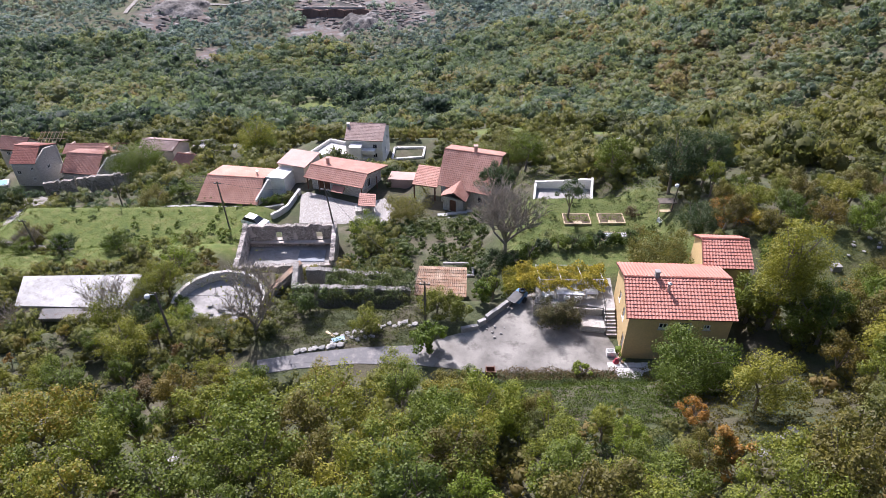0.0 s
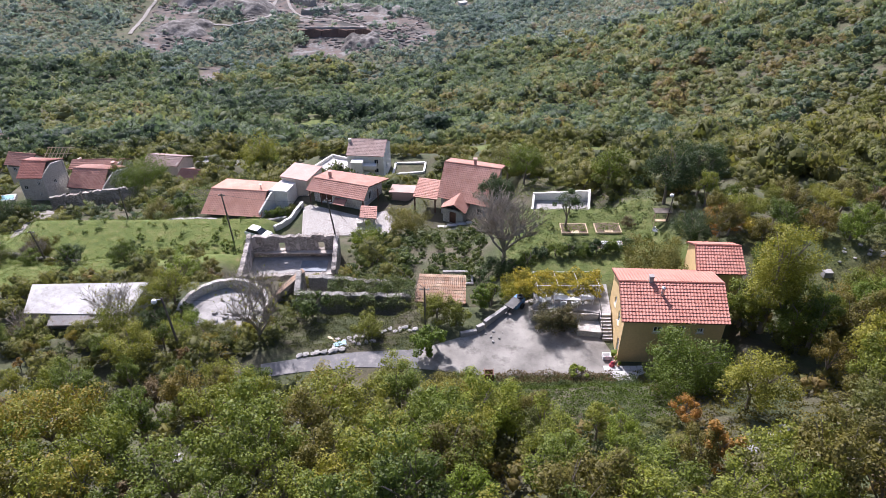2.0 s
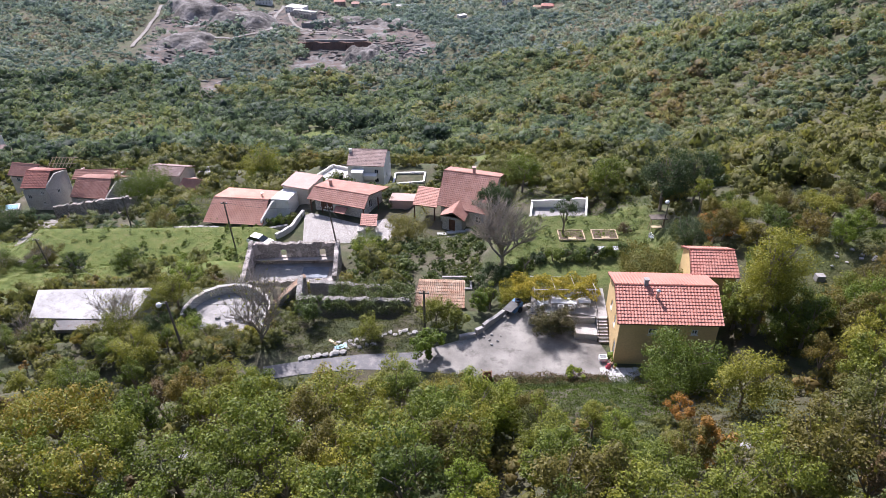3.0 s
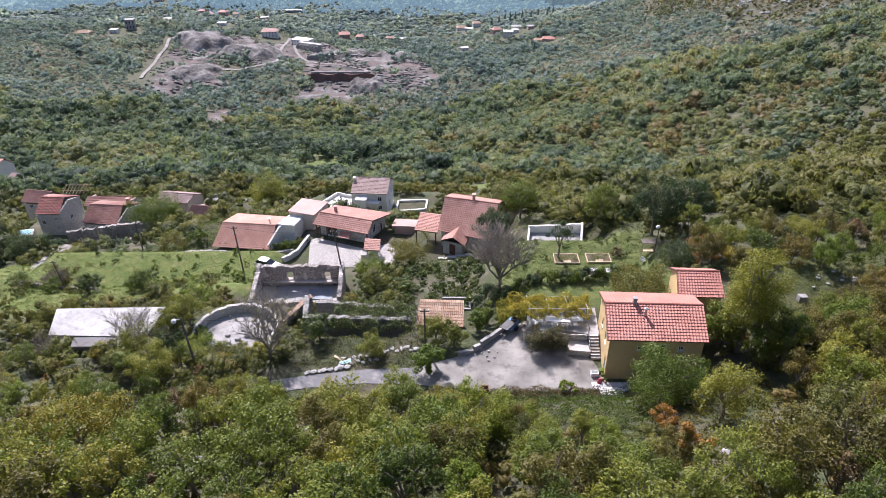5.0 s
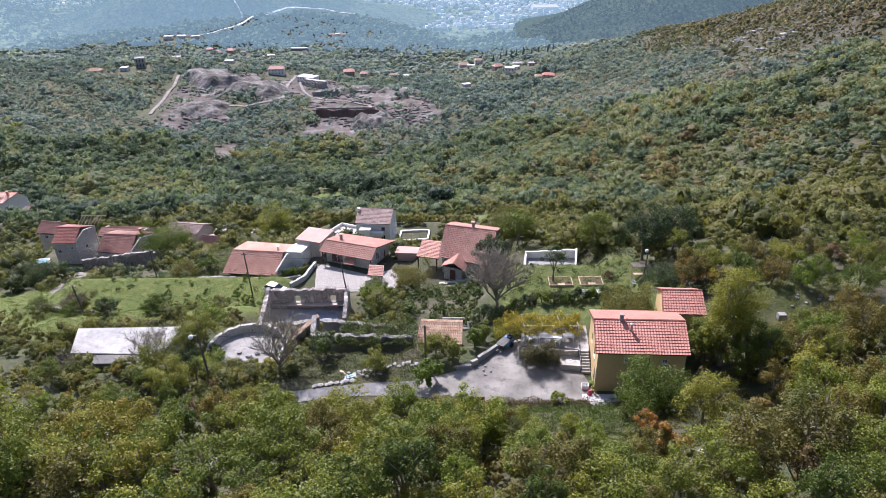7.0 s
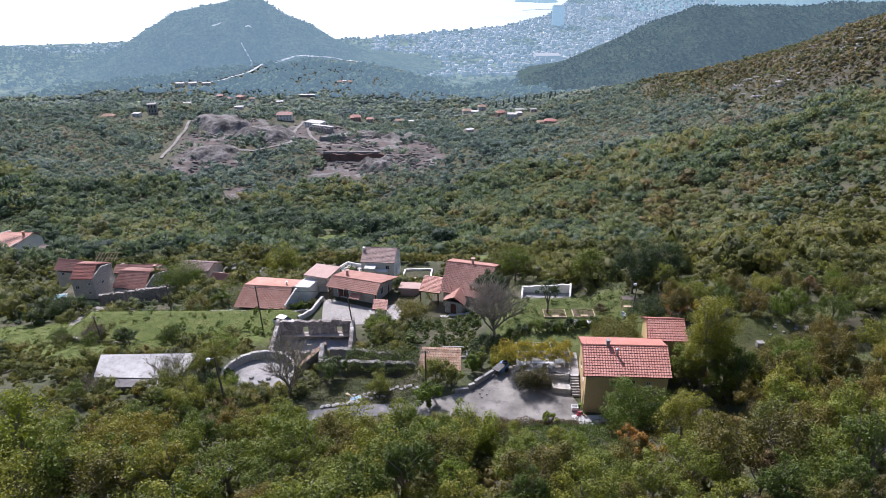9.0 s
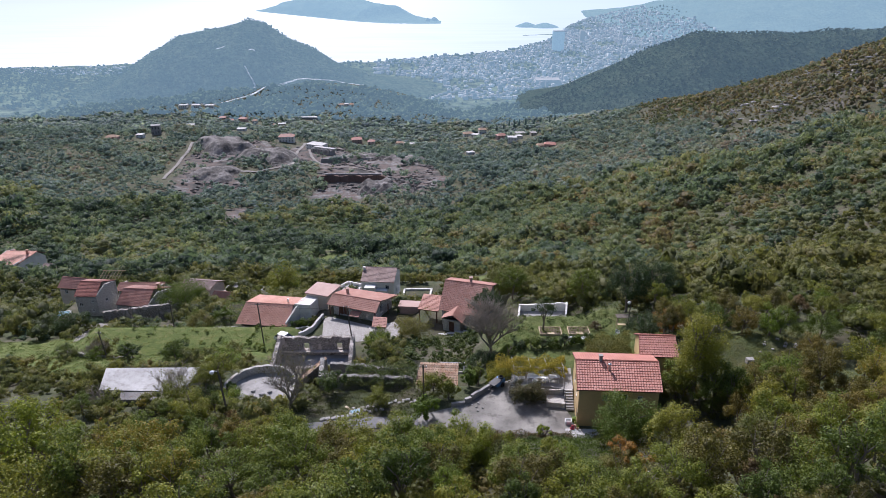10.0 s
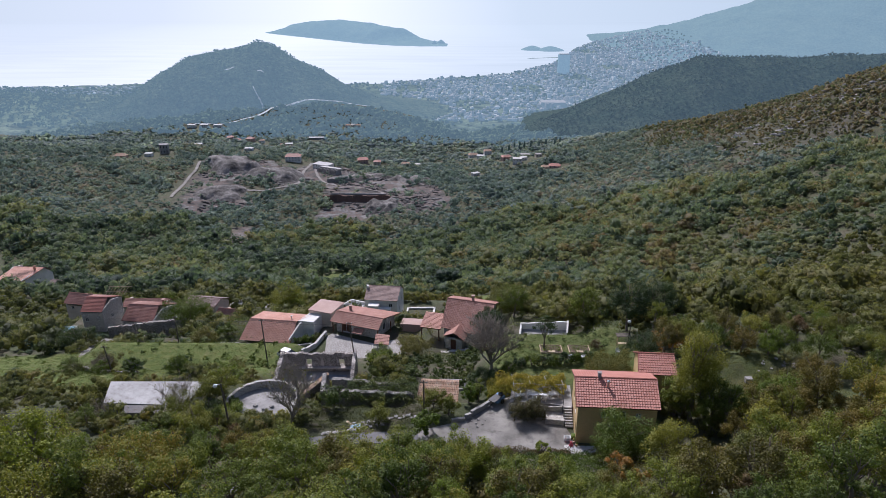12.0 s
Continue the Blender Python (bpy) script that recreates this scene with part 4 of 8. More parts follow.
# houses lower down the slope
far1, _ = gable_house("house", "pale house with a long rising red roof and chimney", (-187.4, 221), (-175.4, 222), (-169.5, 235), (-183, 236), (-183.2, 231.5), (-170.2, 231), -75, -65.6, -62.6, M_WHITE, M_SALMON, 0.2, [("right", 2.0, 3.0, -68.0, -66.8)], group="village houses", ze_back=-65, col=0.4, row=0.5)
chimney(far1, -173.5, 229.5, -63.6, -61.4, 0.7, M_ROOF2)
gable_house("house", "small pale house with a faded tiled roof", (-157, 210.5), (-150, 210.5), (-149, 215), (-156.2, 215), (-156.6, 213), (-149.5, 213), -66, -60.9, -59.8, M_WHITE, M_BROWNROOF, 0.2, [("front", 1.5, 2.5, -62.6, -61.5)], group="village houses", col=0.4, row=0.5)

block("garden_wall", "long pink paved step between the tiled houses", [(-9.2, 97.0), (-1.6, 96.4), (-1.3, 98.8), (-8.8, 99.6)], -17.5, -14.6, M_PINK, "wall")

# ---- trees ----
rng = np.random.default_rng(7)


def leaf_cloud(r, clumps, per, rx, rz, leaf, shell=0.5, tuft=0.30):
    """Leaves on round tufts set about a crown's middle: corners of pointed leaves."""
    d = r.normal(size=(clumps, 3))
    d[:, 2] = np.abs(d[:, 2]) * 1.0 - 0.35
    d /= np.linalg.norm(d, axis=1)[:, None]
    lob = 0.80 + 0.30 * np.sin(3 * np.arctan2(d[:, 1], d[:, 0]) + r.uniform(0, 6)) * r.uniform(0.4, 1) + 0.14 * r.normal(size=clumps)
    c = d * (shell + (1 - shell) * r.uniform(0, 1, (clumps, 1)) ** 0.5) * lob[:, None] * (rx, rx, rz)
    size = tuft * rx * r.uniform(0.55, 1.25, clumps)
    o = r.normal(size=(clumps * per, 3))
    o /= np.linalg.norm(o, axis=1)[:, None]
    o[:, 2] = o[:, 2] * 0.8 + 0.12
    p = np.repeat(c, per, 0) + o * np.repeat(size, per)[:, None] * r.uniform(0.55, 1.1, (len(o), 1))
    nrm = o * 0.8 + r.normal(size=p.shape) * 0.42 + (0, 0, 0.4)
    nrm /= np.linalg.norm(nrm, axis=1)[:, None]
    s = np.cross(nrm, r.normal(size=p.shape))
    s /= np.linalg.norm(s, axis=1)[:, None]
    u = np.cross(nrm, s)
    k = leaf * r.uniform(0.55, 1.3, (len(p), 1))
    return np.stack([p - s * k, p + s * k * 0.8 - u * k * 0.3, p + u * k * 1.15], 1).reshape(-1, 3)


def leaf_mesh(name, v, mat):
    return arrays_mesh(name, v, np.arange(len(v)).reshape(-1, 3), mat, 3)


def stems(r, height, spread, limbs, radius, twigs=2):
    """A tapered trunk that forks into limbs."""
    mb = MB()
    lean = Vector((r.uniform(-0.3, 0.3), r.uniform(-0.3, 0.3), 0))
    fork = Vector((lean.x * 0.6, lean.y * 0.6, height * 0.32))
    mb.tube([(0, 0, -0.4), (lean.x * 0.2, lean.y * 0.2, height * 0.14), fork], [radius * 1.25, radius, radius * 0.8], 7)
    for i in range(limbs):
        a = 2 * math.pi * (i + r.uniform(0, 0.6)) / limbs
        tip = fork + Vector((math.cos(a) * spread * r.uniform(0.5, 0.95), math.sin(a) * spread * r.uniform(0.5, 0.95), height * r.uniform(0.35, 0.6)))
        mid = fork.lerp(tip, 0.5) + Vector((r.uniform(-0.2, 0.2), r.uniform(-0.2, 0.2), height * 0.06))
        mb.tube([fork, mid, tip], [radius * 0.6, radius * 0.38, radius * 0.12], 5)
        for _ in range(twigs):
            e = mid + Vector((r.uniform(-1, 1) * spread * 0.45, r.uniform(-1, 1) * spread * 0.45, height * r.uniform(0.1, 0.3)))
            mb.tube([mid, mid.lerp(e, 0.5) + Vector((0, 0, 0.1)), e], [radius * 0.3, radius * 0.2, radius * 0.07], 4)
    return mb


def make_tree(label, mat, seed, height=5.5, spread=2.2, leaf=0.17, clumps=70, per=22, base=0.42, group="trees of the hillside", name="tree", category="tree"):
    r = np.random.default_rng(seed)
    t = thing(name, label, category, group)
    part("trunk", stems(r, height, spread * 0.8, 5, 0.05 + 0.018 * height), M_BARK, t)
    v = leaf_cloud(r, max(8, int(clumps * 0.42)), int(per * 7.2), spread, height * (1 - base) * 0.62, leaf * 0.48) + (0, 0, height * (base + (1 - base) * 0.45))
    part_mesh("crown", leaf_mesh("crown", v, mat), t)
    return t


def part_mesh(name, me, parent):
    ob = new(name, me)
    ob.parent = parent
    return ob


# ---- the parking place, ruins, sheds and gardens ----


def rough_wall(mb, p0, p1, zb, z0, z1, th=0.55, jag=0.25, step=0.55, seed=1, holes=()):
    """A stone wall with an uneven crown, from height z0 to z1."""
    r = random.Random(seed)
    p0, p1 = Vector((*p0, 0)), Vector((*p1, 0))
    L = (p1 - p0).length
    d = (p1 - p0) / L
    inn = Vector((-d.y, d.x, 0)) * th
    us = sorted({0, L, *(u for h in holes for u in h[:2]), *(round(step * i, 2) for i in range(1, int(L / step)))})
    tops = [z0 + (z1 - z0) * u / L + r.uniform(-jag, jag) for u in us]
    for (u0, u1), (t0, t1) in zip(zip(us, us[1:]), zip(tops, tops[1:])):
        m = (u0 + u1) / 2
        spans = [(zb, None)]
        for h in holes:
            if h[0] <= m <= h[1]:
                spans = [(zb, h[2]), (h[3], None)]
        for lo, hi in spans:
            a, b = p0 + d * u0, p0 + d * u1
            ta, tb = (hi, hi) if hi is not None else (max(t0, lo + 0.05), max(t1, lo + 0.05))
            mb.hexa([(a.x, a.y, lo), (b.x, b.y, lo), (b.x + inn.x, b.y + inn.y, lo), (a.x + inn.x, a.y + inn.y, lo),
                     (a.x, a.y, ta), (b.x, b.y, tb), (b.x + inn.x, b.y + inn.y, tb), (a.x + inn.x, a.y + inn.y, ta)])
    return mb


def stone_mesh(seed, size, squash=0.6):
    r = random.Random(seed)
    bm = bmesh.new()
    bmesh.ops.create_icosphere(bm, subdivisions=1, radius=1)
    for v in bm.verts:
        k = r.uniform(0.7, 1.2) * size
        v.co = Vector((v.co.x * k * 1.2, v.co.y * k, v.co.z * k * squash))
    me = bpy.data.meshes.new("stone")
    bm.to_mesh(me)
    bm.free()
    me.materials.append(M_ROCK)
    return me


STONES = [stone_mesh(i, 0.32) for i in range(5)]


def stones(label, spots, group, lo=0.5, hi=1.3, seed=3):
    r = random.Random(seed)
    for x, y, *z in spots:
        ob = tagged(new("stone", STONES[r.randrange(5)]), label, "stone", group)
        s = r.uniform(lo, hi)
        ob.matrix_basis = pose(x, y, (z[0] if z else gz(x, y)) + 0.1 * s, 0, 0, r.uniform(0, 360)) @ Matrix.Diagonal((s, s, s, 1))


def draped(name, pts, widths, mat, lift=0.03, n=4, label="", category="", kind="", fz=None):
    """A strip laid over the ground along a line."""
    fz = fz or gz
    P = [Vector(p) for p in pts]
    fine, W = [], []
    for i in range(len(P) - 1):
        for k in range(n):
            fine.append(P[i].lerp(P[i + 1], k / n))
            W.append(widths[i] + (widths[i + 1] - widths[i]) * k / n)
    fine.append(P[-1])
    W.append(widths[-1])
    mb = MB()
    for i, (p, w) in enumerate(zip(fine, W)):
        d = (fine[min(i + 1, len(fine) - 1)] - fine[max(i - 1, 0)]).normalized()
        s = Vector((-d.y, d.x))
        for k in (-1, -0.33, 0.33, 1):
            q = p + s * w / 2 * k
            mb.v.append((q.x, q.y, fz(q.x, q.y) + lift))
    for i in range(len(fine) - 1):
        mb.f += [(4 * i + k + 1, 4 * i + k, 4 * i + 4 + k, 4 * i + 5 + k) for k in range(3)]
    return tagged(part(name, mb, mat), label, category, kind=kind)


# road and parking place
LOT = [(-2.2, 42.3), (4.4, 41.35), (16.1, 41.2), (16.4, 43.2), (15.6, 46.0), (14.0, 47.5), (10.3, 48.9), (9.4, 52.4), (7.4, 51.3), (2.0, 46.6), (-2.2, 44.9)]
mb = MB()
mb.prism(LOT, -1.4, -0.94)
tagged(part("parking_area", mb, M_LOT), "dusty pale concrete parking place with dirt stains", "parking", kind="structure")
mb = MB()
road_l = [(-16.5, 41.2), (-13.0, 41.9), (-8.0, 42.5), (-2.2, 42.35)]
road_u = [(-2.2, 44.85), (-8.0, 44.5), (-13.2, 43.7), (-17.0, 42.9)]
mb.prism(road_l + road_u, -1.4, -0.945)
tagged(part("road", mb, M_ASPHALT), "narrow worn grey asphalt lane", "road", kind="structure")
# stones along the lane
stones("whitewashed boulder edging the lane", [(-13.6 + 0.55 * i + 0.1 * (i % 3), 43.95 + 0.12 * i) for i in range(8)], "boulders along the lane", 0.8, 1.3)
stones("pale rubble stone among grass", [(-10.5 + 0.45 * (i % 9) + 0.2 * (i % 4), 45.2 + 0.33 * (i // 3) + 0.1 * (i % 5)) for i in range(15)], "rubble beside the lane", 0.35, 0.9, 5)
stones("pale rubble stone below the wall", [(-6.2 + 0.5 * i, 47.4 + 0.25 * (i % 3)) for i in range(8)], "rubble beside the lane", 0.6, 1.2, 6)
mb = MB()
mb.box(-0.6, 0.6, -0.12, 0.12, 0, 0.16)
beam = tagged(part("timber_beam", mb, M_PLANK), "short pale timber beam lying in the rubble", "beam")
beam.matrix_basis = pose(-10.8, 46.6, gz(-10.8, 46.6) + 0.03, 0, 0, -40)
mb = MB()
for k in range(6):
    mb.hexa([(0.2 * k, 0, 0), (0.2 * k + 0.21, 0, 0), (0.2 * k + 0.21, 0.5, 0), (0.2 * k, 0.5, 0), (0.2 * k, 0.02, 0.06 + 0.05 * (k % 2)), (0.2 * k + 0.21, 0, 0.06 + 0.05 * ((k + 1) % 2)), (0.2 * k + 0.21, 0.5, 0.05 + 0.05 * ((k + 1) % 2)), (0.2 * k, 0.5, 0.08 + 0.03 * (k % 2))])
sheet_ob = tagged(part("plastic_sheet", weld(mb), M_TARP), "crumpled pale blue plastic sheet among rubble", "sheet")
sheet_ob.matrix_basis = pose(-10.4, 45.2, gz(-10.4, 45.2), 0, 0, 20)
# broken retaining wall along the parking place
low_wall = thing("retaining_wall", "low broken concrete wall with a leaning slab", "wall", at=(2, 46.6, -0.95))
for i, (x0, y0, x1, y1, h) in enumerate(((-0.2, -0.2, 1.4, 0.35, 0.55), (1.5, 0.55, 2.2, 1.1, 0.7), (2.3, 1.3, 4.6, 3.7, 0.75), (4.7, 3.85, 5.6, 4.9, 0.6))):
    mb = MB()
    rough_wall(mb, (x0, y0), (x1, y1), -0.4, h, h * 0.85, 0.35, 0.06, 0.5, 10 + i)
    part("wall_piece", weld(mb), M_CONCRETE, low_wall)
stones("rubble stone fallen on the parking place", [(4.2, 46.9, -0.9), (4.7, 46.5, -0.9), (5.0, 47.2, -0.9), (5.5, 46.3, -0.9), (3.7, 47.5, -0.9), (5.9, 47.1, -0.9), (4.9, 45.8, -0.9)], "rubble on the parking place", 0.25, 0.5, 8)

# blue handcart with a tyre on it
cart = thing("handcart", "blue metal handcart loaded with grey panels and a tyre", "cart", at=(7.6, 51.1, -0.95))
for nm, args, m in (("body", (-0.55, 0.55, -0.8, 0.8, 0.35, 0.85), M_BLUE), ("panel", (-0.5, 0.5, -1.5, 0.2, 0.855, 0.93), M_DARKMETAL), ("drawbar", (-0.06, 0.06, -2.1, -0.8, 0.38, 0.46), M_DARKMETAL)):
    mb = MB()
    mb.box(*args)
    part(nm, mb, m, cart)


def tyre(parent, x, y, z, r, upright=True, name="tyre"):
    mb = MB()
    k = 14
    for i in range(k):
        a0, a1 = 2 * math.pi * i / k, 2 * math.pi * (i + 1) / k
        for ra, rb, ha, hb in ((r, r, -0.09, 0.09), (r * 0.6, r, 0.09, 0.09), (r * 0.6, r * 0.6, 0.09, -0.09), (r, r * 0.6, -0.09, -0.09)):
            q = []
            for a, rr, hh in ((a0, ra, ha), (a1, ra, ha), (a1, rb, hb), (a0, rb, hb)):
                u, v = math.cos(a) * rr, math.sin(a) * rr
                q.append((x + hh, y + u, z + v) if upright else (x + u, y + v, z + hh))
            mb.face(q)
    return part(name, weld(mb), M_RUBBER, parent)


tyre(cart, -0.66, 0.1, 0.32, 0.32)
tyre(cart, 0.66, 0.1, 0.32, 0.32)
tyre(cart, 0.05, 0.55, 0.95, 0.36, False, "spare_tyre")
cart.rotation_euler = (0, 0, radians(-38))

# rusty waste skip at the edge of the lot
skip = thing("waste_bin", "rusty brown steel waste bin with an open top", "bin", at=(4.2, 41.0, -0.95))
for nm, args in (("floor", (-0.42, 0.42, -0.4, 0.4, 0.04, 0.1)), ("side", (-0.42, -0.37, -0.4, 0.4, 0.1, 0.95)), ("side", (0.37, 0.42, -0.4, 0.4, 0.1, 0.95)), ("side", (-0.37, 0.37, -0.4, -0.35, 0.1, 0.95)), ("side", (-0.37, 0.37, 0.35, 0.4, 0.1, 0.8)), ("leg", (-0.4, -0.3, -0.35, -0.25, 0, 0.04)), ("leg", (0.3, 0.4, 0.25, 0.35, 0, 0.04))):
    mb = MB()
    mb.box(*args)
    part(nm, mb, M_RUSTBOX, skip)

# terrace above the lot, with steps up to it
mb = MB()
mb.prism([(9.0, 49.0), (13.9, 48.7), (15.4, 48.25), (16.6, 48.2), (17.0, 52.8), (9.6, 53.2)], -1.6, 0.58)
terrace = tagged(part("terrace", mb, M_CONCRETE), "raised grey concrete garden terrace", "terrace")
mb = MB()
rough_wall(mb, (8.8, 48.85), (15.35, 48.1), -1.5, 0.5, 0.5, 0.12, 0.05, 0.4, 4)
part("stone_facing", weld(mb), M_STONE, terrace)
mb = MB()
mb.prism([(13.2, 46.7), (15.4, 46.4), (15.45, 48.0), (13.4, 48.2)], -1.2, -0.25)
tagged(part("stone_platform", mb, M_STONE), "low grey stone platform below the terrace", "platform")
stair = thing("stairs", "pale stone steps beside the ochre house", "stairs", at=(15.5, 46.0, -0.95))
for i in range(8):
    mb = MB()
    mb.box(0, 0.95, 0.28 * i, 0.28 * i + 0.285 if i < 7 else 2.24, -0.2, 0.19 * (i + 1))
    st = part("step", mb, M_CONCRETE, stair)
    mb = MB()
    mb.box(-0.03, 0.98, 0.28 * i - 0.03, 0.28 * i + 0.25, 0.19 * (i + 1) + 0.003, 0.19 * (i + 1) + 0.035)
    part("tread", mb, M_PALECON, st)
handrail = thing("handrail", "thin dark metal handrail along the steps", "rail", at=(15.45, 46.0, -0.95))
for i in range(4):
    mb = MB()
    mb.tube([(0, 0.7 * i + 0.1, 0.5 * i), (0, 0.7 * i + 0.1, 0.5 * i + 1.0)], [0.025, 0.025], 6)
    part("post", mb, M_DARKMETAL, handrail)
mb = MB()
mb.tube([(0, 0.1, 1.0), (0, 2.2, 2.5), (0, 6.5, 2.5)], [0.03, 0.03, 0.03], 6)
part("rail", mb, M_DARKMETAL, handrail)
# pergola frame with the yellow vine
pergola = thing("pergola", "thin white metal pergola over the garden terrace", "pergola", at=(9.4, 50.6, 0.58))
for x in (0.1, 2.2, 4.3, 6.3):
    for y in (0.1, 3.4):
        mb = MB()
        mb.tube([(x, y, 0), (x, y, 1.5 if y < 1 else 0.7)], [0.022, 0.022], 6)
        part("post", mb, M_FRAME, pergola)
for y in (0.1, 3.4):
    mb = MB()
    mb.tube([(0, y, 1.52 if y < 1 else 0.72), (6.5, y, 1.52 if y < 1 else 0.72)], [0.02, 0.02], 6)
    part("rail", mb, M_FRAME, pergola)
for x in (0.1, 2.2, 4.3, 6.3):
    mb = MB()
    mb.tube([(x, 0, 1.56), (x, 3.5, 0.76)], [0.018, 0.018], 6)
    part("rafter", mb, M_FRAME, pergola)


def table(x, y, z, l, w, mat, label, rz=0):
    t = thing("table", label, "table", at=(x, y, z))
    mb = MB()
    mb.box(-l / 2, l / 2, -w / 2, w / 2, 0.70, 0.75)
    part("tabletop", mb, mat, t)
    for sx in (-1, 1):
        for sy in (-1, 1):
            mb = MB()
            mb.tube([(sx * (l / 2 - 0.1), sy * (w / 2 - 0.1), 0), (sx * (l / 2 - 0.08), sy * (w / 2 - 0.08), 0.7)], [0.03, 0.035], 6)
            part("leg", mb, mat, t)
    t.rotation_euler = (0, 0, radians(rz))
    return t


def chair(x, y, z, rz, mat=None):
    t = thing("garden_chair", "white plastic garden chair on the terrace", "chair", "chairs on the terrace", at=(x, y, z))
    m = mat or M_FRAME
    for nm, args in (("seat", (-0.25, 0.25, -0.25, 0.25, 0.40, 0.45)), ("backrest", (-0.24, 0.24, 0.22, 0.27, 0.453, 0.9)), ("armrest", (-0.3, -0.24, -0.22, 0.25, 0.6, 0.64)), ("armrest", (0.24, 0.3, -0.22, 0.25, 0.6, 0.64))):
        mb = MB()
        mb.box(*args)
        part(nm, mb, m, t)
    for sx in (-0.22, 0.22):
        for sy in (-0.22, 0.22):
            mb = MB()
            mb.tube([(sx * 1.1, sy * 1.1, 0), (sx, sy, 0.4)], [0.025, 0.03], 6)
            part("leg", mb, m, t)
    t.rotation_euler = (0, 0, radians(rz))
    return t


table(12.4, 49.9, 0.58, 2.6, 0.9, M_FRAME, "long white garden table on the terrace", -3)
table(14.5, 49.9, 0.58, 1.2, 0.8, M_FRAME, "small white garden table on the terrace")
c0 = chair(10.0, 49.7, 0.58, 120)
for x, y, rz in ((10.6, 50.0, 90), (11.6, 50.7, 10), (12.8, 50.7, -8), (12.0, 49.25, 175), (14.6, 50.7, 12), (13.1, 49.2, 190), (10.2, 50.5, 60)):
    copy_thing(c0, pose(x, y, 0.58, 0, 0, rz))
# paving and small things before the yellow house
paving = thing("paving", "pale stone slabs laid beside the ochre house", "paving", at=(15.2, 40.2, -0.98))
slab_mb = MB()
slab_mb.box(-0.29, 0.29, -0.29, 0.29, -0.08, 0.075)
slab_me = slab_mb.mesh("slab", M_PALECON)
r = random.Random(5)
for i in range(6):
    for j in range(5):
        s = part_ob = new("slab", slab_me)
        s.parent = paving
        s.matrix_basis = pose(0.62 * i + 0.1 * (j % 2), 0.62 * j - 0.4, r.uniform(-0.01, 0.015), 0, 0, r.uniform(-3, 3))
tub = thing("laundry_tub", "white plastic laundry tub beside the house", "tub", at=(15.4, 43.6, -0.95))
for nm, args in (("base", (-0.35, 0.35, -0.25, 0.25, 0, 0.08)), ("side", (-0.38, -0.33, -0.28, 0.28, 0.083, 0.5)), ("side", (0.33, 0.38, -0.28, 0.28, 0.083, 0.5)), ("side", (-0.33, 0.33, -0.28, -0.23, 0.083, 0.5)), ("side", (-0.33, 0.33, 0.23, 0.28, 0.083, 0.5))):
    mb = MB()
    mb.box(*args)
    part(nm, mb, M_FRAME, tub)
mb = MB()
mb.prism([(-0.3, -0.25), (0.3, -0.2), (0.26, 0.25), (-0.28, 0.2)], 0, [0.5, 0.45, 0.55, 0.5])
crate = tagged(part("crate", mb, M_BRIGHT), "green plastic crate beside the house", "crate")
crate.location = (16.2, 44.0, -0.95)
mb = MB()
mb.tube([(0, 0, 0), (0.05, 0, 0.25), (0, 0.03, 0.5)], [0.28, 0.22, 0.1], 8)
bag = tagged(part("bag", mb, M_REDCLOTH), "red cloth bag lying on the paving", "bag")
bag.location = (15.7, 42.6, -0.93)
pots = [(16.1, 43.0), (16.3, 42.5), (16.2, 43.5)]
for x, y in pots:
    pt = thing("plant_pot", "terracotta pot with a small green plant", "pot", "pots beside the house", at=(x, y, -0.93))
    mb = MB()
    mb.tube([(0, 0, 0), (0, 0, 0.28)], [0.11, 0.16], 10)
    part("pot", mb, M_OLDROOF, pt)
    v = leaf_cloud(np.random.default_rng(int(x * 10)), 8, 8, 0.2, 0.25, 0.07) + (0, 0, 0.45)
    part_mesh("plant", leaf_mesh("plant", v, M_BRIGHT), pt)
mb = MB()
mb.prism([(16.4, 37.6), (19.0, 37.8), (18.9, 39.4), (16.5, 39.2)], -0.5, 0.05)
tagged(part("cellar_roof", mb, M_CONCRETE), "flat grey concrete slab roof of a cellar", "roof slab")
mb = MB()
for k in range(5):
    mb.box(16.6 + 0.3 * k, 16.63 + 0.3 * k, 37.2, 37.23, -0.3, 0.5)
for zz in (-0.3, 0.1, 0.47):
    mb.box(16.6, 17.83, 37.2, 37.23, zz, zz + 0.03)
tagged(part("grille", weld(mb), M_FRAME), "white metal window grille below the slab", "grille")

# the large roofless ruin
FLOOR1 = -11.3
ruin = thing("ruin", "roofless stone ruin with plaster remains inside", "ruin", at=(-20, 70, FLOOR1))
o = Vector((-20, 70))


def ruin_part(p0, p1, z0, z1, seed, holes=(), zb=-1.5, mat=None, th=0.6, jag=0.22, parent=None, org=None, base=FLOOR1):
    mb = MB()
    org = o if org is None else org
    rough_wall(mb, Vector(p0) - org, Vector(p1) - org, zb, z0 - base, z1 - base, th, jag, 0.5, seed, holes)
    return part("wall", weld(mb), mat or M_RUIN, parent or ruin)


ruin_part((-26.3, 74.3), (-14.8, 74.8), -7.9, -7.9, 21, [(3.6, 4.5, 1.1, 2.4), (9.0, 9.9, 1.1, 2.3)], th=-0.6)
ruin_part((-26.4, 65.9), (-14.0, 65.7), -8.6, -8.2, 22, [(7.6, 8.6, 0.3, 1.6)])
ruin_part((-26.9, 74.4), (-26.4, 66.0), -7.9, -8.6, 23)
ruin_part((-13.6, 66.0), (-14.3, 74.6), -7.6, -7.7, 24)
mb = MB()
mb.box(-6.3, 5.6, -3.6, 4.1, -0.4, 0.05)
part("floor", mb, M_CONCRETE, ruin, "rubble-strewn grey floor")
mb = MB()
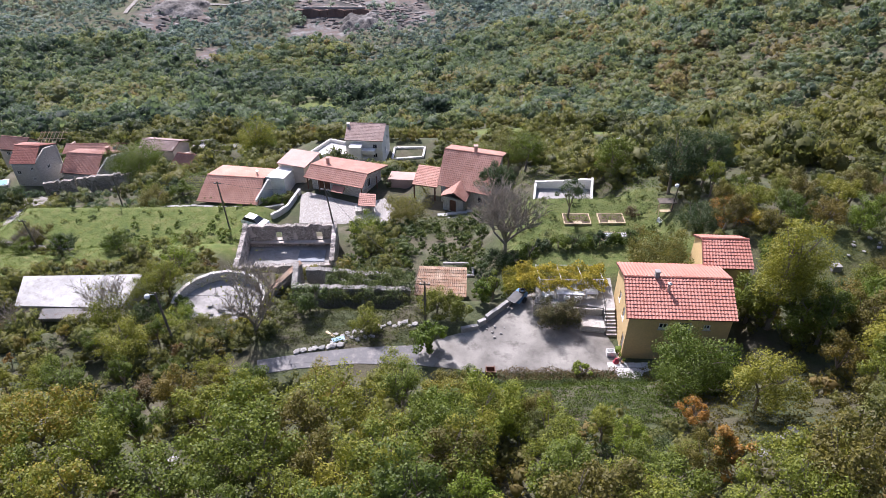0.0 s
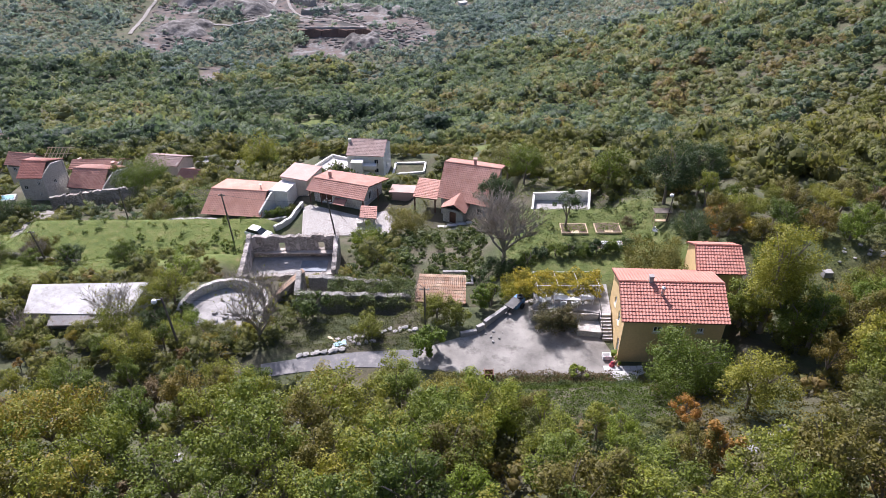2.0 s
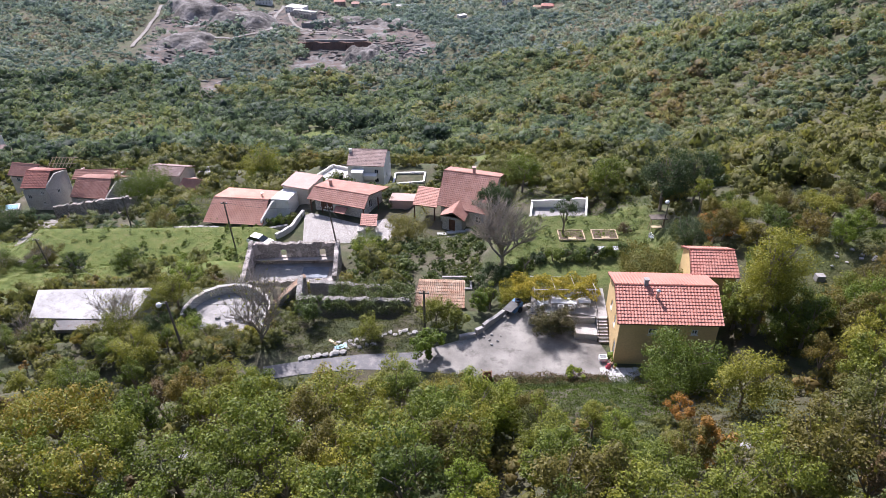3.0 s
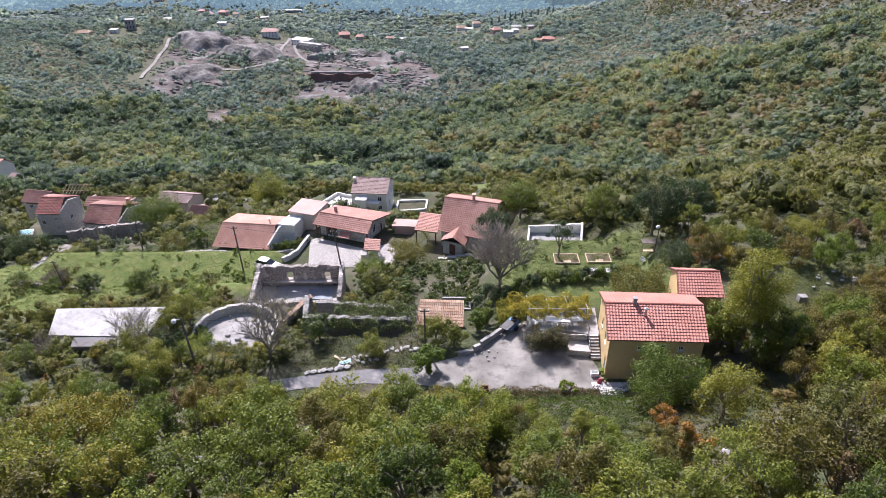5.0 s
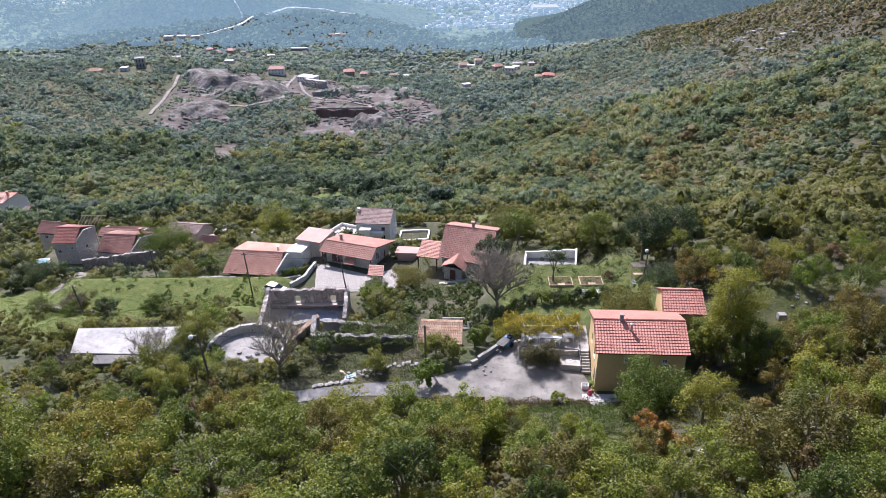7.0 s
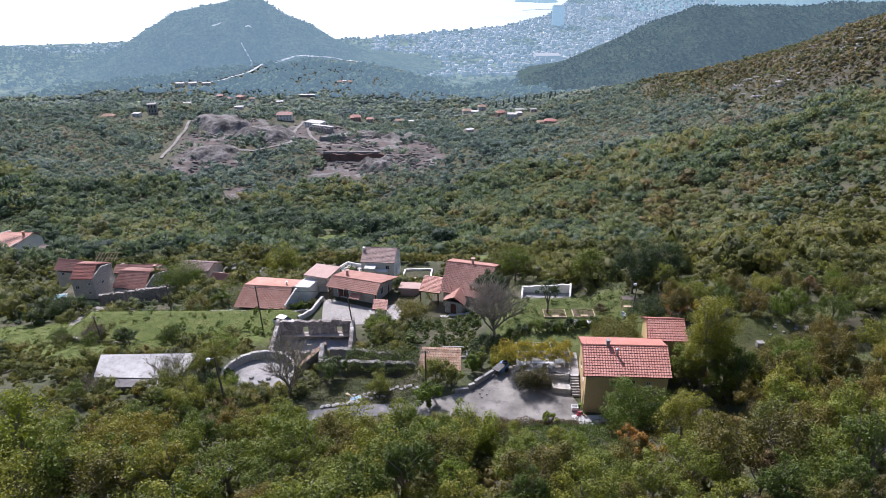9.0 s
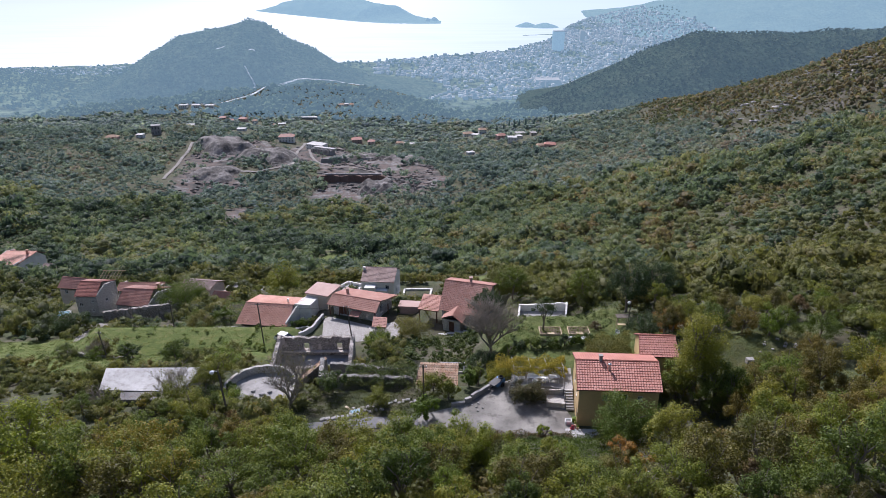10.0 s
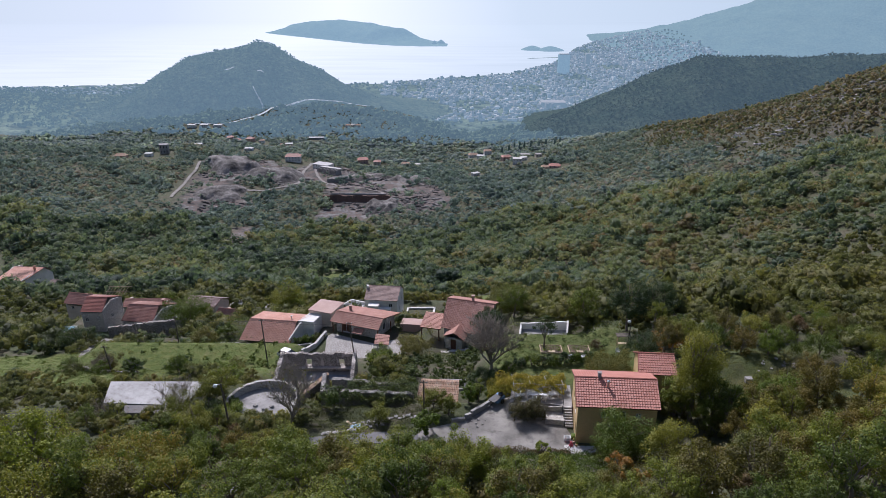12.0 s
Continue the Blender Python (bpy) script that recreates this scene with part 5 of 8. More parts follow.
mb.box(0.6, 4.2, 0.4, 2.8, 0.054, 0.16)
part("floor_slab", mb, M_SLATE, ruin, "dark slate-blue sheet on the ruin floor")
mb = MB()
mb.box(-6.2, 5.6, 3.4, 4.2, 0.8, 1.0)
part("ledge", mb, M_PLASTERRUIN, ruin)
# lower ruin with the shaded front wall
ruin2 = thing("ruin", "low roofless stone ruin overgrown with ivy", "ruin", at=(-10, 55.5, -4.3))
o2 = Vector((-10, 55.5))
for p0, p1, z0, z1, sd, hl in (((-15.8, 53.6), (-3.4, 53.4), -1.3, -1.6, 31, ()), ((-14.9, 57.5), (-5.6, 57.2), -1.6, -2.4, 32, ((3.6, 4.3, 1.0, 1.8), (6.2, 7.0, 1.0, 1.7))), ((-16.3, 57.6), (-15.9, 53.8), -1.2, -1.5, 33, ())):
    ruin_part(p0, p1, z0, z1, sd, hl, -1.5, M_DRYSTONE, 0.6 if sd != 32 else -0.6, 0.14, ruin2, o2, -4.3)
ruin_part((-18.4, 55.0), (-15.4, 57.6), -3.1, -1.4, 34, (), -1.5, M_DRYSTONE, 0.5, 0.05, ruin2, o2, -4.3)
mb = MB()
q = [Vector((x + 10, y - 55.5, z + 4.3)) for x, y, z in ((-18.5, 54.8, -3.0), (-15.3, 57.5, -1.3), (-15.7, 58.1, -1.3), (-18.9, 55.4, -3.0))]
tiled(mb, q[3], q[0], q[1], q[2], col=0.25, row=0.4)
part("roof_remains", weld(mb), M_OLDROOF, ruin2, "remains of a clay tiled roof edge")
# hut with an old tiled roof
hut = thing("hut", "small stone hut under an old clay tiled roof", "hut", at=(-0.2, 56.5, -5.3))
mbq = [Vector(p) - hut.location for p in ((-3.2, 54.7, -3.35), (2.5, 54.3, -3.35), (2.65, 58.1, -2.35), (-2.6, 58.4, -2.35))]
mb = MB()
mb.slab(mbq, 0.1)
hr = part("roof", mb, M_WOOD, hut)
mb = MB()
tiled(mb, *mbq, col=0.24, row=0.42, wave=0.09, lift=0.05)
part("tiles", mb, M_OLDROOF, hr)
corners = [(-2.7, -1.6), (2.4, -1.9), (2.5, 1.4), (-2.2, 1.7)]
for i in range(4):
    mb = MB()
    wall(mb, corners[i], corners[(i + 1) % 4], -0.5, (1.85 if i == 0 else 2.7 if i == 2 else 1.85), [(1.6, 2.5, 0, 1.7)] if i == 0 else [], 0.4)
    part("wall", weld(mb), M_DRYSTONE, hut)
cistern = thing("concrete_frame", "bare concrete frame of a small cistern", "frame", at=(1.6, 61.0, -6.0))
for args in ((-1.6, 2.0, 1.0, 1.25, 0.9, 1.2), (-1.6, 2.0, -0.9, -0.65, 0.6, 0.9), (1.75, 2.0, -0.65, 1.0, 0.6, 1.0)):
    mb = MB()
    mb.box(*args)
    part("beam", mb, M_CONCRETE, cistern)
for x, y in ((-1.5, 1.05), (1.85, 1.05), (1.85, -0.8), (-1.5, -0.8)):
    mb = MB()
    mb.box(x - 0.12, x + 0.12, y - 0.12, y + 0.12, -1, 0.597)
    part("post", mb, M_CONCRETE, cistern)

# long shed with a white sheet roof
shed = thing("shed", "long low shed with a white sheet-metal roof", "shed", at=(-39, 54.5, -5.6))
sq = [Vector(p) - shed.location for p in ((-45.1, 52.9, -3.3), (-33.8, 52.6, -3.3), (-33.0, 57.3, -2.6), (-45.9, 56.95, -2.6))]
mb = MB()
mb.slab(sq, 0.06)
part("roof", mb, M_SHEDROOF, shed)
lq = [Vector(p) - shed.location for p in ((-42.2, 51.5, -3.85), (-33.2, 51.7, -3.85), (-33.4, 52.75, -3.4), (-42.0, 52.6, -3.4))]
mb = MB()
kk = 90
for i in range(kk):
    for s in (0, 1):
        u = (i + s) / kk
        zz = 0.035 * math.cos(math.pi * 2 * (i + s) / 2)
        mb.v += [tuple(lq[0].lerp(lq[1], u) + Vector((0, 0, zz))), tuple(lq[3].lerp(lq[2], u) + Vector((0, 0, zz)))]
    mb.f.append((4 * i, 4 * i + 2, 4 * i + 3, 4 * i + 1))
part("lean_to_roof", weld(mb), M_RUSTSHEET, shed, "grey corrugated lean-to roof strip")
cs = [(-5.9, -1.5), (4.9, -1.7), (5.7, 2.4), (-6.6, 2.2)]
for i in range(4):
    mb = MB()
    wall(mb, cs[i], cs[(i + 1) % 4], -0.5, 2.2 if i == 0 else (2.2, 2.85) if i == 1 else 2.85 if i == 2 else (2.85, 2.2), [], 0.25)
    part("wall", weld(mb), M_CONCRETE, shed)
for k in range(4):
    mb = MB()
    x = -3.0 + 2.9 * k
    mb.box(x - 0.06, x + 0.06, -2.85, -2.73, -0.3, 1.75)
    part("post", mb, M_POLE, shed)

# round walled yard
ring = thing("round_wall", "curved pale stone wall round a threshing floor", "wall", at=(-23.6, 53.2, -3.7))
mb = MB()
R0, R1, ks = 4.4, 4.8, 30
for i in range(ks + 1):
    a = radians(-15 + 205 * i / ks)
    for rr, zz in ((R0, -0.5), (R1, -0.5), (R1, 1.15), (R0, 1.15)):
        mb.v.append((math.cos(a) * rr, math.sin(a) * rr, zz + (0.06 * math.sin(i * 2.1) if zz > 0 else 0)))
for i in range(ks):
    mb.f += [(4 * i + k, 4 * i + (k + 1) % 4, 4 * i + 4 + (k + 1) % 4, 4 * i + 4 + k) for k in range(4)]
mb.f += [(0, 1, 2, 3), (4 * ks + 3, 4 * ks + 2, 4 * ks + 1, 4 * ks)]
part("wall", mb, M_STONE, ring)
mb = MB()
mb.prism([(math.cos(2 * math.pi * i / 28) * 4.38, math.sin(2 * math.pi * i / 28) * 4.38) for i in range(28)], -0.3, 0.06)
part("floor", mb, M_CONCRETE, ring, "pale concrete floor with stains")
stones("pale stone block on the round yard", [(-24.2, 52.0, -3.6), (-23.3, 52.5, -3.6), (-22.8, 51.6, -3.6), (-24.6, 53.2, -3.6), (-22.4, 53.0, -3.6)], "blocks on the round yard", 0.7, 1.2, 9)
mb = MB()
mb.prism([(-23.6, 58.6), (-20.2, 58.0), (-19.0, 63.8), (-21.8, 64.4)], [gz(-23.6, 58.6), gz(-20.2, 58), gz(-19, 63.8), gz(-21.8, 64.4)], [gz(-23.6, 58.6) + 0.3, gz(-20.2, 58) + 0.3, gz(-19, 63.8) + 0.3, gz(-21.8, 64.4) + 0.3])
tagged(part("path", mb, M_PAVE), "pale trodden path between wall and ruin", "path", kind="structure")

# field walls, track and the long broken wall on the left
for pts, h, m, lab in ((((-64.0, 92.4), (-56.0, 91.2), (-48.0, 91.8), (-41.5, 92.2)), 0.5, M_STONE, "low pale field wall along the meadow"),
                       (((-41.5, 92.3), (-36.0, 91.7), (-30.0, 91.2), (-26.0, 92.2)), 0.45, M_CONCRETE, "low concrete kerb wall below the house"),
                       (((-66, 79.0), (-60, 77.5), (-52, 75.0)), 0.6, M_DRYSTONE, "dark dry-stone terrace wall in the meadow"),
                       (((-26.5, 86.6), (-24.8, 90.0), (-23.6, 95.2)), 0.9, M_PALECON, "pale garden wall beside the paved yard")):
    w = thing("garden_wall", lab, "wall", "field walls", at=(*pts[0], gz(*pts[0])))
    for i, (p, q) in enumerate(zip(pts, pts[1:])):
        mb = MB()
        rough_wall(mb, Vector(p) - Vector(pts[0]), Vector(q) - Vector(pts[0]), -1.2, gz(*p) + h - w.location.z, gz(*q) + h - w.location.z, 0.45, 0.08, 0.7, 40 + i)
        part("wall", weld(mb), m, w)
ruin3 = thing("ruin", "long broken stone wall with pale plaster patches", "ruin", at=(-76.5, 110, gz(-72, 110)))
for i, (p, q, h0, h1) in enumerate((((0, 0), (6, 0.6), 3.2, 3.8), ((6.3, 0.6), (15.5, 2.0), 3.9, 4.2), ((15.5, 2.0), (16.3, 4.6), 4.0, 3.2))):
    mb = MB()
    rough_wall(mb, p, q, -3, h0, h1, 0.6, 0.3, 0.6, 50 + i, [(1.2, 1.9, 0.6, 2.2), (3.0, 3.9, 0.2, 2.0), (5.4, 6.0, 0.8, 2.1), (7.4, 8.2, 0.5, 2.2)] if i == 1 else [(2.4, 3.2, 0.6, 1.9)] if i == 0 else [])
    part("wall", weld(mb), M_RUIN, ruin3)
draped("track", [(-69, 88), (-71, 95), (-74, 103), (-79, 108)], [2.5, 3.5, 4.5, 4], M_SITEROAD, 0.05, 4, "pale dusty track beside the meadow", "track", "structure")
lp = block("swimming_pool", "small blue-lined pool behind the stone house", [(-94, 117.0), (-89.3, 118.2), (-90.2, 120.6), (-95, 119.6)], gz(-91, 118) - 1, gz(-91, 118) + 0.7, M_PALECON, "pool")
mb = MB()
mb.prism([(-93.6, 117.4), (-89.7, 118.4), (-90.4, 120.2), (-94.6, 119.3)], gz(-91, 118) + 0.704, gz(-91, 118) + 0.74)
part("water", mb, M_WATER, lp)
mb = MB()
for k in range(5):
    mb.hexa([(0.35 * k, 0, 0), (0.35 * k + 0.36, 0, 0), (0.35 * k + 0.36, 0.9, 0), (0.35 * k, 0.9, 0), (0.35 * k, 0.02, 0.1 + 0.15 * (k % 2)), (0.35 * k + 0.36, 0, 0.1 + 0.15 * ((k + 1) % 2)), (0.35 * k + 0.36, 0.9, 0.08 + 0.1 * ((k + 1) % 2)), (0.35 * k, 0.9, 0.12 + 0.06 * (k % 2))])
tp = tagged(part("tarpaulin", weld(mb), M_TARP), "crumpled pale blue tarpaulin on the meadow", "tarpaulin")
tp.matrix_basis = pose(-37.8, 77.2, gz(-37.8, 77.2), 0, 0, 15)

# paved yard, well roof and stepped wall
mb = MB()
mb.prism([(-22.5, 86.4), (-9.0, 86.2), (-7.6, 90.5), (-9.6, 93.6), (-13.6, 91.8), (-22.6, 95.6), (-23.6, 94.6)], -17.2, -16.2)
tagged(part("yard", mb, M_PAVE), "sunlit stone-paved yard before the porch house", "yard", kind="structure")
well = thing("well", "small stone well under a red tiled canopy", "well", at=(-12.0, 90.3, -16.2))
mb = MB()
mb.tube([(0, 0, -0.2), (0, 0, 0.75)], [0.8, 0.75], 12)
part("well_ring", mb, M_STONE, well)
for x, y in ((-0.9, -0.6), (0.9, -0.9), (0.9, 0.7), (-0.9, 0.9)):
    mb = MB()
    mb.box(x - 0.09, x + 0.09, y - 0.09, y + 0.09, -0.2, 1.45 if y < 0 else 2.0)
    part("post", mb, M_STONE, well)
wq = [Vector(p) for p in ((-1.5, -1.1, 1.45), (1.3, -1.4, 1.45), (1.3, 1.0, 2.25), (-1.4, 1.3, 2.25))]
mb = MB()
mb.slab(wq, 0.1)
wr = part("roof", mb, M_WOOD, well)
mb = MB()
tiled(mb, *wq)
part("tiles", mb, M_ROOF2, wr)
planter = thing("planter_wall", "angled low stone planter in the paved yard", "planter", at=(-14.2, 88.8, -16.2))
for i, (p, q) in enumerate((((0, 1.6), (0.3, 0)), ((0.3, 0), (1.8, 0.3)), ((1.8, 0.3), (2.0, 1.4)))):
    mb = MB()
    rough_wall(mb, p, q, -0.3, 0.6, 0.6, 0.3, 0.03, 0.5, 60 + i)
    part("wall", weld(mb), M_STONE, planter)
sw = thing("stepped_wall", "stepped stone garden wall with white caps", "wall", at=(-0.8, 86.2, -14.9))
for i in range(5):
    mb = MB()
    mb.box(1.5 * i, 1.5 * i + 1.5, 0.12 * i, 0.12 * i + 0.5, -2.5, 0.2 + 0.16 * i)
    pc = part("wall", mb, M_STONE, sw)
    mb = MB()
    mb.box(1.5 * i - 0.05, 1.5 * i + 1.5, 0.12 * i - 0.08, 0.12 * i + 0.58, 0.203 + 0.16 * i, 0.3 + 0.16 * i)
    part("cap", mb, M_PALECON, pc)
mb = MB()
mb.prism([(-3.5, 82.6), (5.5, 83.6), (5.8, 85.8), (-3.2, 85.2)], -16.5, [-15.0, -13.9, -13.9, -14.9])
tagged(part("ramp", mb, M_PAVE), "stone-paved ramp below the stepped wall", "ramp", kind="structure")

# white basin and vegetable beds in the garden
basin = thing("basin", "empty white-walled water basin in the garden", "basin", at=(17.1, 81.8, -8.7))
bc = [(-4.5, -2.2), (4.0, -2.1), (4.9, 2.9), (-3.6, 3.1)]
for i in range(4):
    mb = MB()
    rough_wall(mb, bc[i], bc[(i + 1) % 4], -1, (0.15, 0.5, 1.7, 1.1)[i], (0.5, 1.7, 1.1, 0.3)[i], 0.3, 0.12, 0.9, 70 + i)
    part("wall", weld(mb), M_WHITE, basin)
mb = MB()
mb.prism([(-4.2, -1.9), (3.7, -1.8), (4.5, 2.6), (-3.4, 2.8)], -0.3, 0.06)
part("floor", mb, M_CONCRETE, basin, "grey stained floor")
for i, (x, y, l, w2) in enumerate(((17.0, 70.7, 3.4, 2.3), (21.4, 70.8, 3.3, 2.2), (21.0, 66.9, 3.2, 1.8))):
    bed = thing("vegetable_bed", "raised vegetable bed framed with pale planks", "garden bed", "vegetable beds", at=(x, y, gz(x, y)))
    for args in ((-l / 2, l / 2, -w2 / 2, -w2 / 2 + 0.09, -0.2, 0.28), (-l / 2, l / 2, w2 / 2 - 0.09, w2 / 2, -0.2, 0.28), (-l / 2, -l / 2 + 0.09, -w2 / 2 + 0.09, w2 / 2 - 0.09, -0.2, 0.28), (l / 2 - 0.09, l / 2, -w2 / 2 + 0.09, w2 / 2 - 0.09, -0.2, 0.28)):
        mb = MB()
        mb.box(*args)
        part("plank", mb, M_PLANK, bed)
    mb = MB()
    mb.box(-l / 2 + 0.09, l / 2 - 0.09, -w2 / 2 + 0.09, w2 / 2 - 0.09, -0.2, 0.2)
    part("soil", mb, M_SOIL, bed)
    if i < 2:
        mb = MB()
        mb.box(-0.5, 0.5, -w2 / 2 - 0.02, -w2 / 2 + 0.6, 0.203, 0.3)
        part("cold_frame", mb, M_PLANK, bed)
for x, y, lab in ((18.4, 60.5, "white bee hive box behind the hedge"), (20.0, 60.9, "white bee hive box with a lid")):
    hv = thing("hive_box", lab, "box", "white boxes in the garden", at=(x, y, gz(x, y)))
    mb = MB()
    mb.box(-0.4, 0.4, -0.3, 0.3, 0, 0.7)
    part("body", mb, M_FRAME, hv)
    mb = MB()
    mb.box(-0.46, 0.46, -0.36, 0.36, 0.703, 0.8)
    part("lid", mb, M_METAL, hv)
mb = MB()
mb.tube([(0, 0, 0), (0.1, 0, 1.0), (1.4, 0.5, 1.1), (1.5, 0.5, 0)], [0.04] * 4, 6)
fr = tagged(part("tube_frame", mb, M_FRAME), "bent white tube frame in the garden", "frame")
fr.location = (17.0, 63.6, gz(17.6, 63.8))
c1 = chair(27.2, 69.6, gz(27.2, 69.6), 30)
c1["label"], c1["group"] = "white plastic chair by the garden swing", ""
sw2 = thing("garden_swing", "timber garden swing frame with a canopy", "swing", at=(28.2, 71.2, gz(28.2, 71.2)))
for x in (-0.9, 0.9):
    for y in (-0.5, 0.5):
        mb = MB()
        mb.tube([(x, y, -0.2), (x * 0.9, 0, 1.9)], [0.05, 0.05], 6)
        part("leg", mb, M_PLANK, sw2)
mb = MB()
mb.box(-1.1, 1.1, -0.6, 0.6, 1.9, 1.98)
part("canopy", mb, M_POLE, sw2)
mb = MB()
mb.box(-0.7, 0.7, -0.3, 0.2, 0.45, 0.52)
part("bench", mb, M_PLANK, sw2)
mb = MB()
k = 14
for i in range(k):
    a0, a1 = 2 * math.pi * i / k, 2 * math.pi * (i + 1) / k
    mb.hexa([(math.cos(a) * rr, math.sin(a) * rr, zz) for zz in (0, 0.25) for a, rr in ((a0, 0.3), (a0, 0.5), (a1, 0.5), (a1, 0.3))])
ringp = tagged(part("tyre_planter", weld(mb), M_FRAME), "white painted tyre used as a planter", "planter")
ringp.location = (11.2, 63.2, gz(11.2, 63.2))
# round concrete foundation below the village
rf = thing("round_foundation", "round grey concrete foundation ring among bushes", "foundation", at=(-66.5, 168, gz(-66.5, 168) + 0.6))
mb = MB()
for i in range(25):
    a = 2 * math.pi * i / 24
    for rr, zz in ((3.0, -3), (3.5, -3), (3.5, 0.9), (3.0, 0.9)):
        mb.v.append((math.cos(a) * rr, math.sin(a) * rr, zz))
for i in range(24):
    mb.f += [(4 * i + k, 4 * i + (k + 1) % 4, 4 * i + 4 + (k + 1) % 4, 4 * i + 4 + k) for k in range(4)]
part("ring_wall", weld(mb), M_DRYSTONE, rf)
mb = MB()
mb.prism([(math.cos(2 * math.pi * i / 24) * 2.98, math.sin(2 * math.pi * i / 24) * 2.98) for i in range(24)], -2, 0.2)
part("floor", mb, M_CONCRETE, rf)
mb = MB()
mb.prism([(3.7, -2.2), (8.5, -1.4), (8.3, 1.2), (3.8, 0.6)], -3, 0.5)
part("side_slab", mb, M_CONCRETE, rf)
# white walls far down on the right
ww = thing("terrace_walls", "white unfinished walls of a terrace in the woods", "wall", at=(49.5, 159, -42))
for p, q in (((-7.5, -1.5), (6.8, 0)), ((6.8, 0), (7.6, 3.4)), ((-1.0, 2.4), (7.4, 3.4)), ((-7.5, -1.5), (-1.0, 2.4))):
    mb = MB()
    wall(mb, p, q, -1, 1.6, [], 0.35)
    part("wall", mb, M_WHITE, ww)
# rubble and white bags by the right-hand trees
stones("pale boulder on the cleared slope", [(42.0 + 1.3 * (i % 5) + 0.5 * (i % 3), 55.2 + 0.8 * (i // 5) + 0.5 * (i % 4)) for i in range(10)], "boulders on the right slope", 0.5, 1.2, 12)
stones("grey-white boulder in a gap of the thicket", [(-30.5, 33.2), (-18.7, 28.2), (-15.5, 32.4), (-25.5, 44.9), (-11.2, 33.2), (24.3, 29.9), (25.0, 30.4), (23.6, 29.6), (20.1, 28.3), (21.5, 27.9), (25.8, 27.0), (-27.6, 25.1)], "boulders in the thicket", 0.7, 1.5, 14)
mb = MB()
mb.box(-0.45, 0.45, -0.35, 0.35, 0, 0.7)
tank = tagged(part("water_tank", mb, M_CONCRETE), "pale concrete water tank on the cleared slope", "tank")
tank.location = (40.2, 53.8, gz(40.2, 53.8))


# parked car by the ruin
def car(x, y, z, rz, label):
    t = thing("car", label, "car", at=(x, y, z))
    mb = MB()
    prof = [(-2.05, 0.35), (-2.1, 0.75), (-1.9, 0.95), (0.9, 0.95), (1.9, 0.85), (2.05, 0.6), (2.05, 0.35)]
    k = len(prof)
    for yy in (-0.85, 0.85):
        mb.v += [(px, yy, pz) for px, pz in prof]
    mb.f += [tuple(range(k)), tuple(range(2 * k - 1, k - 1, -1))] + [(i, i + k, (i + 1) % k + k, (i + 1) % k) for i in range(k)]
    part("body", mb, M_CARWHITE, t)
    mb = MB()
    mb.hexa([(-1.95, -0.78, 0.953), (1.0, -0.78, 0.953), (1.0, 0.78, 0.953), (-1.95, 0.78, 0.953), (-1.45, -0.62, 1.45), (0.2, -0.62, 1.45), (0.2, 0.62, 1.45), (-1.45, 0.62, 1.45)])
    part("windows", mb, M_GLASS, t)
    mb = MB()
    mb.box(-1.42, 0.18, -0.63, 0.63, 1.453, 1.5)
    part("roof", mb, M_CARWHITE, t)
    for wx in (-1.3, 1.3):
        for wy in (-0.82, 0.82):
            mb = MB()
            mb.tube([(wx, wy - 0.1, 0.32), (wx, wy + 0.1, 0.32)], [0.32, 0.32], 14)
            wl = part("wheel", mb, M_RUBBER, t)
            mb = MB()
            mb.tube([(wx, wy - 0.11, 0.32), (wx, wy + 0.11, 0.32)], [0.18, 0.18], 10)
            part("rim", mb, M_METAL, wl)
    t.rotation_euler = (0, 0, radians(rz))
    return t


car(-28.3, 83.6, gz(-28.3, 83.6), -25, "white hatchback car parked beside the ruin")


# poles, lamps and wires
def pole(x, y, h, label, lean=(0, 0), lamp=False, r0=0.13, name="utility_pole"):
    t = thing(name, label, "pole", "poles of the village", at=(x, y, gz(x, y)))
    mb = MB()
    mb.tube([(0, 0, -0.6), (lean[0], lean[1], h)], [r0, r0 * 0.7], 8)
    part("shaft", mb, M_POLE, t)
    if lamp:
        mb = MB()
        mb.tube([(lean[0], lean[1], h - 0.2), (lean[0] - 0.25, lean[1] - 0.3, h + 0.05), (lean[0] - 0.5, lean[1] - 0.6, h)], [0.04, 0.04, 0.04], 6)
        part("arm", mb, M_METAL, t)
        mb = MB()
        mb.tube([(lean[0] - 0.45, lean[1] - 0.55, h - 0.1), (lean[0] - 0.5, lean[1] - 0.6, h + 0.12), (lean[0] - 0.55, lean[1] - 0.65, h + 0.25)], [0.22, 0.26, 0.1], 10)
        part("lamp_head", mb, M_FRAME, t)
    else:
        mb = MB()
        mb.box(lean[0] - 0.5, lean[0] + 0.5, lean[1] - 0.05, lean[1] + 0.05, h - 0.35, h - 0.25)
        part("crossarm", mb, M_POLE, t)
        for k in (-0.4, 0.4):
            mb = MB()
            mb.tube([(lean[0] + k, lean[1], h - 0.25), (lean[0] + k, lean[1], h - 0.08)], [0.05, 0.03], 6)
            part("insulator", mb, M_FRAME, t)
    return Vector((x + lean[0], y + lean[1], gz(x, y) + h - 0.1))


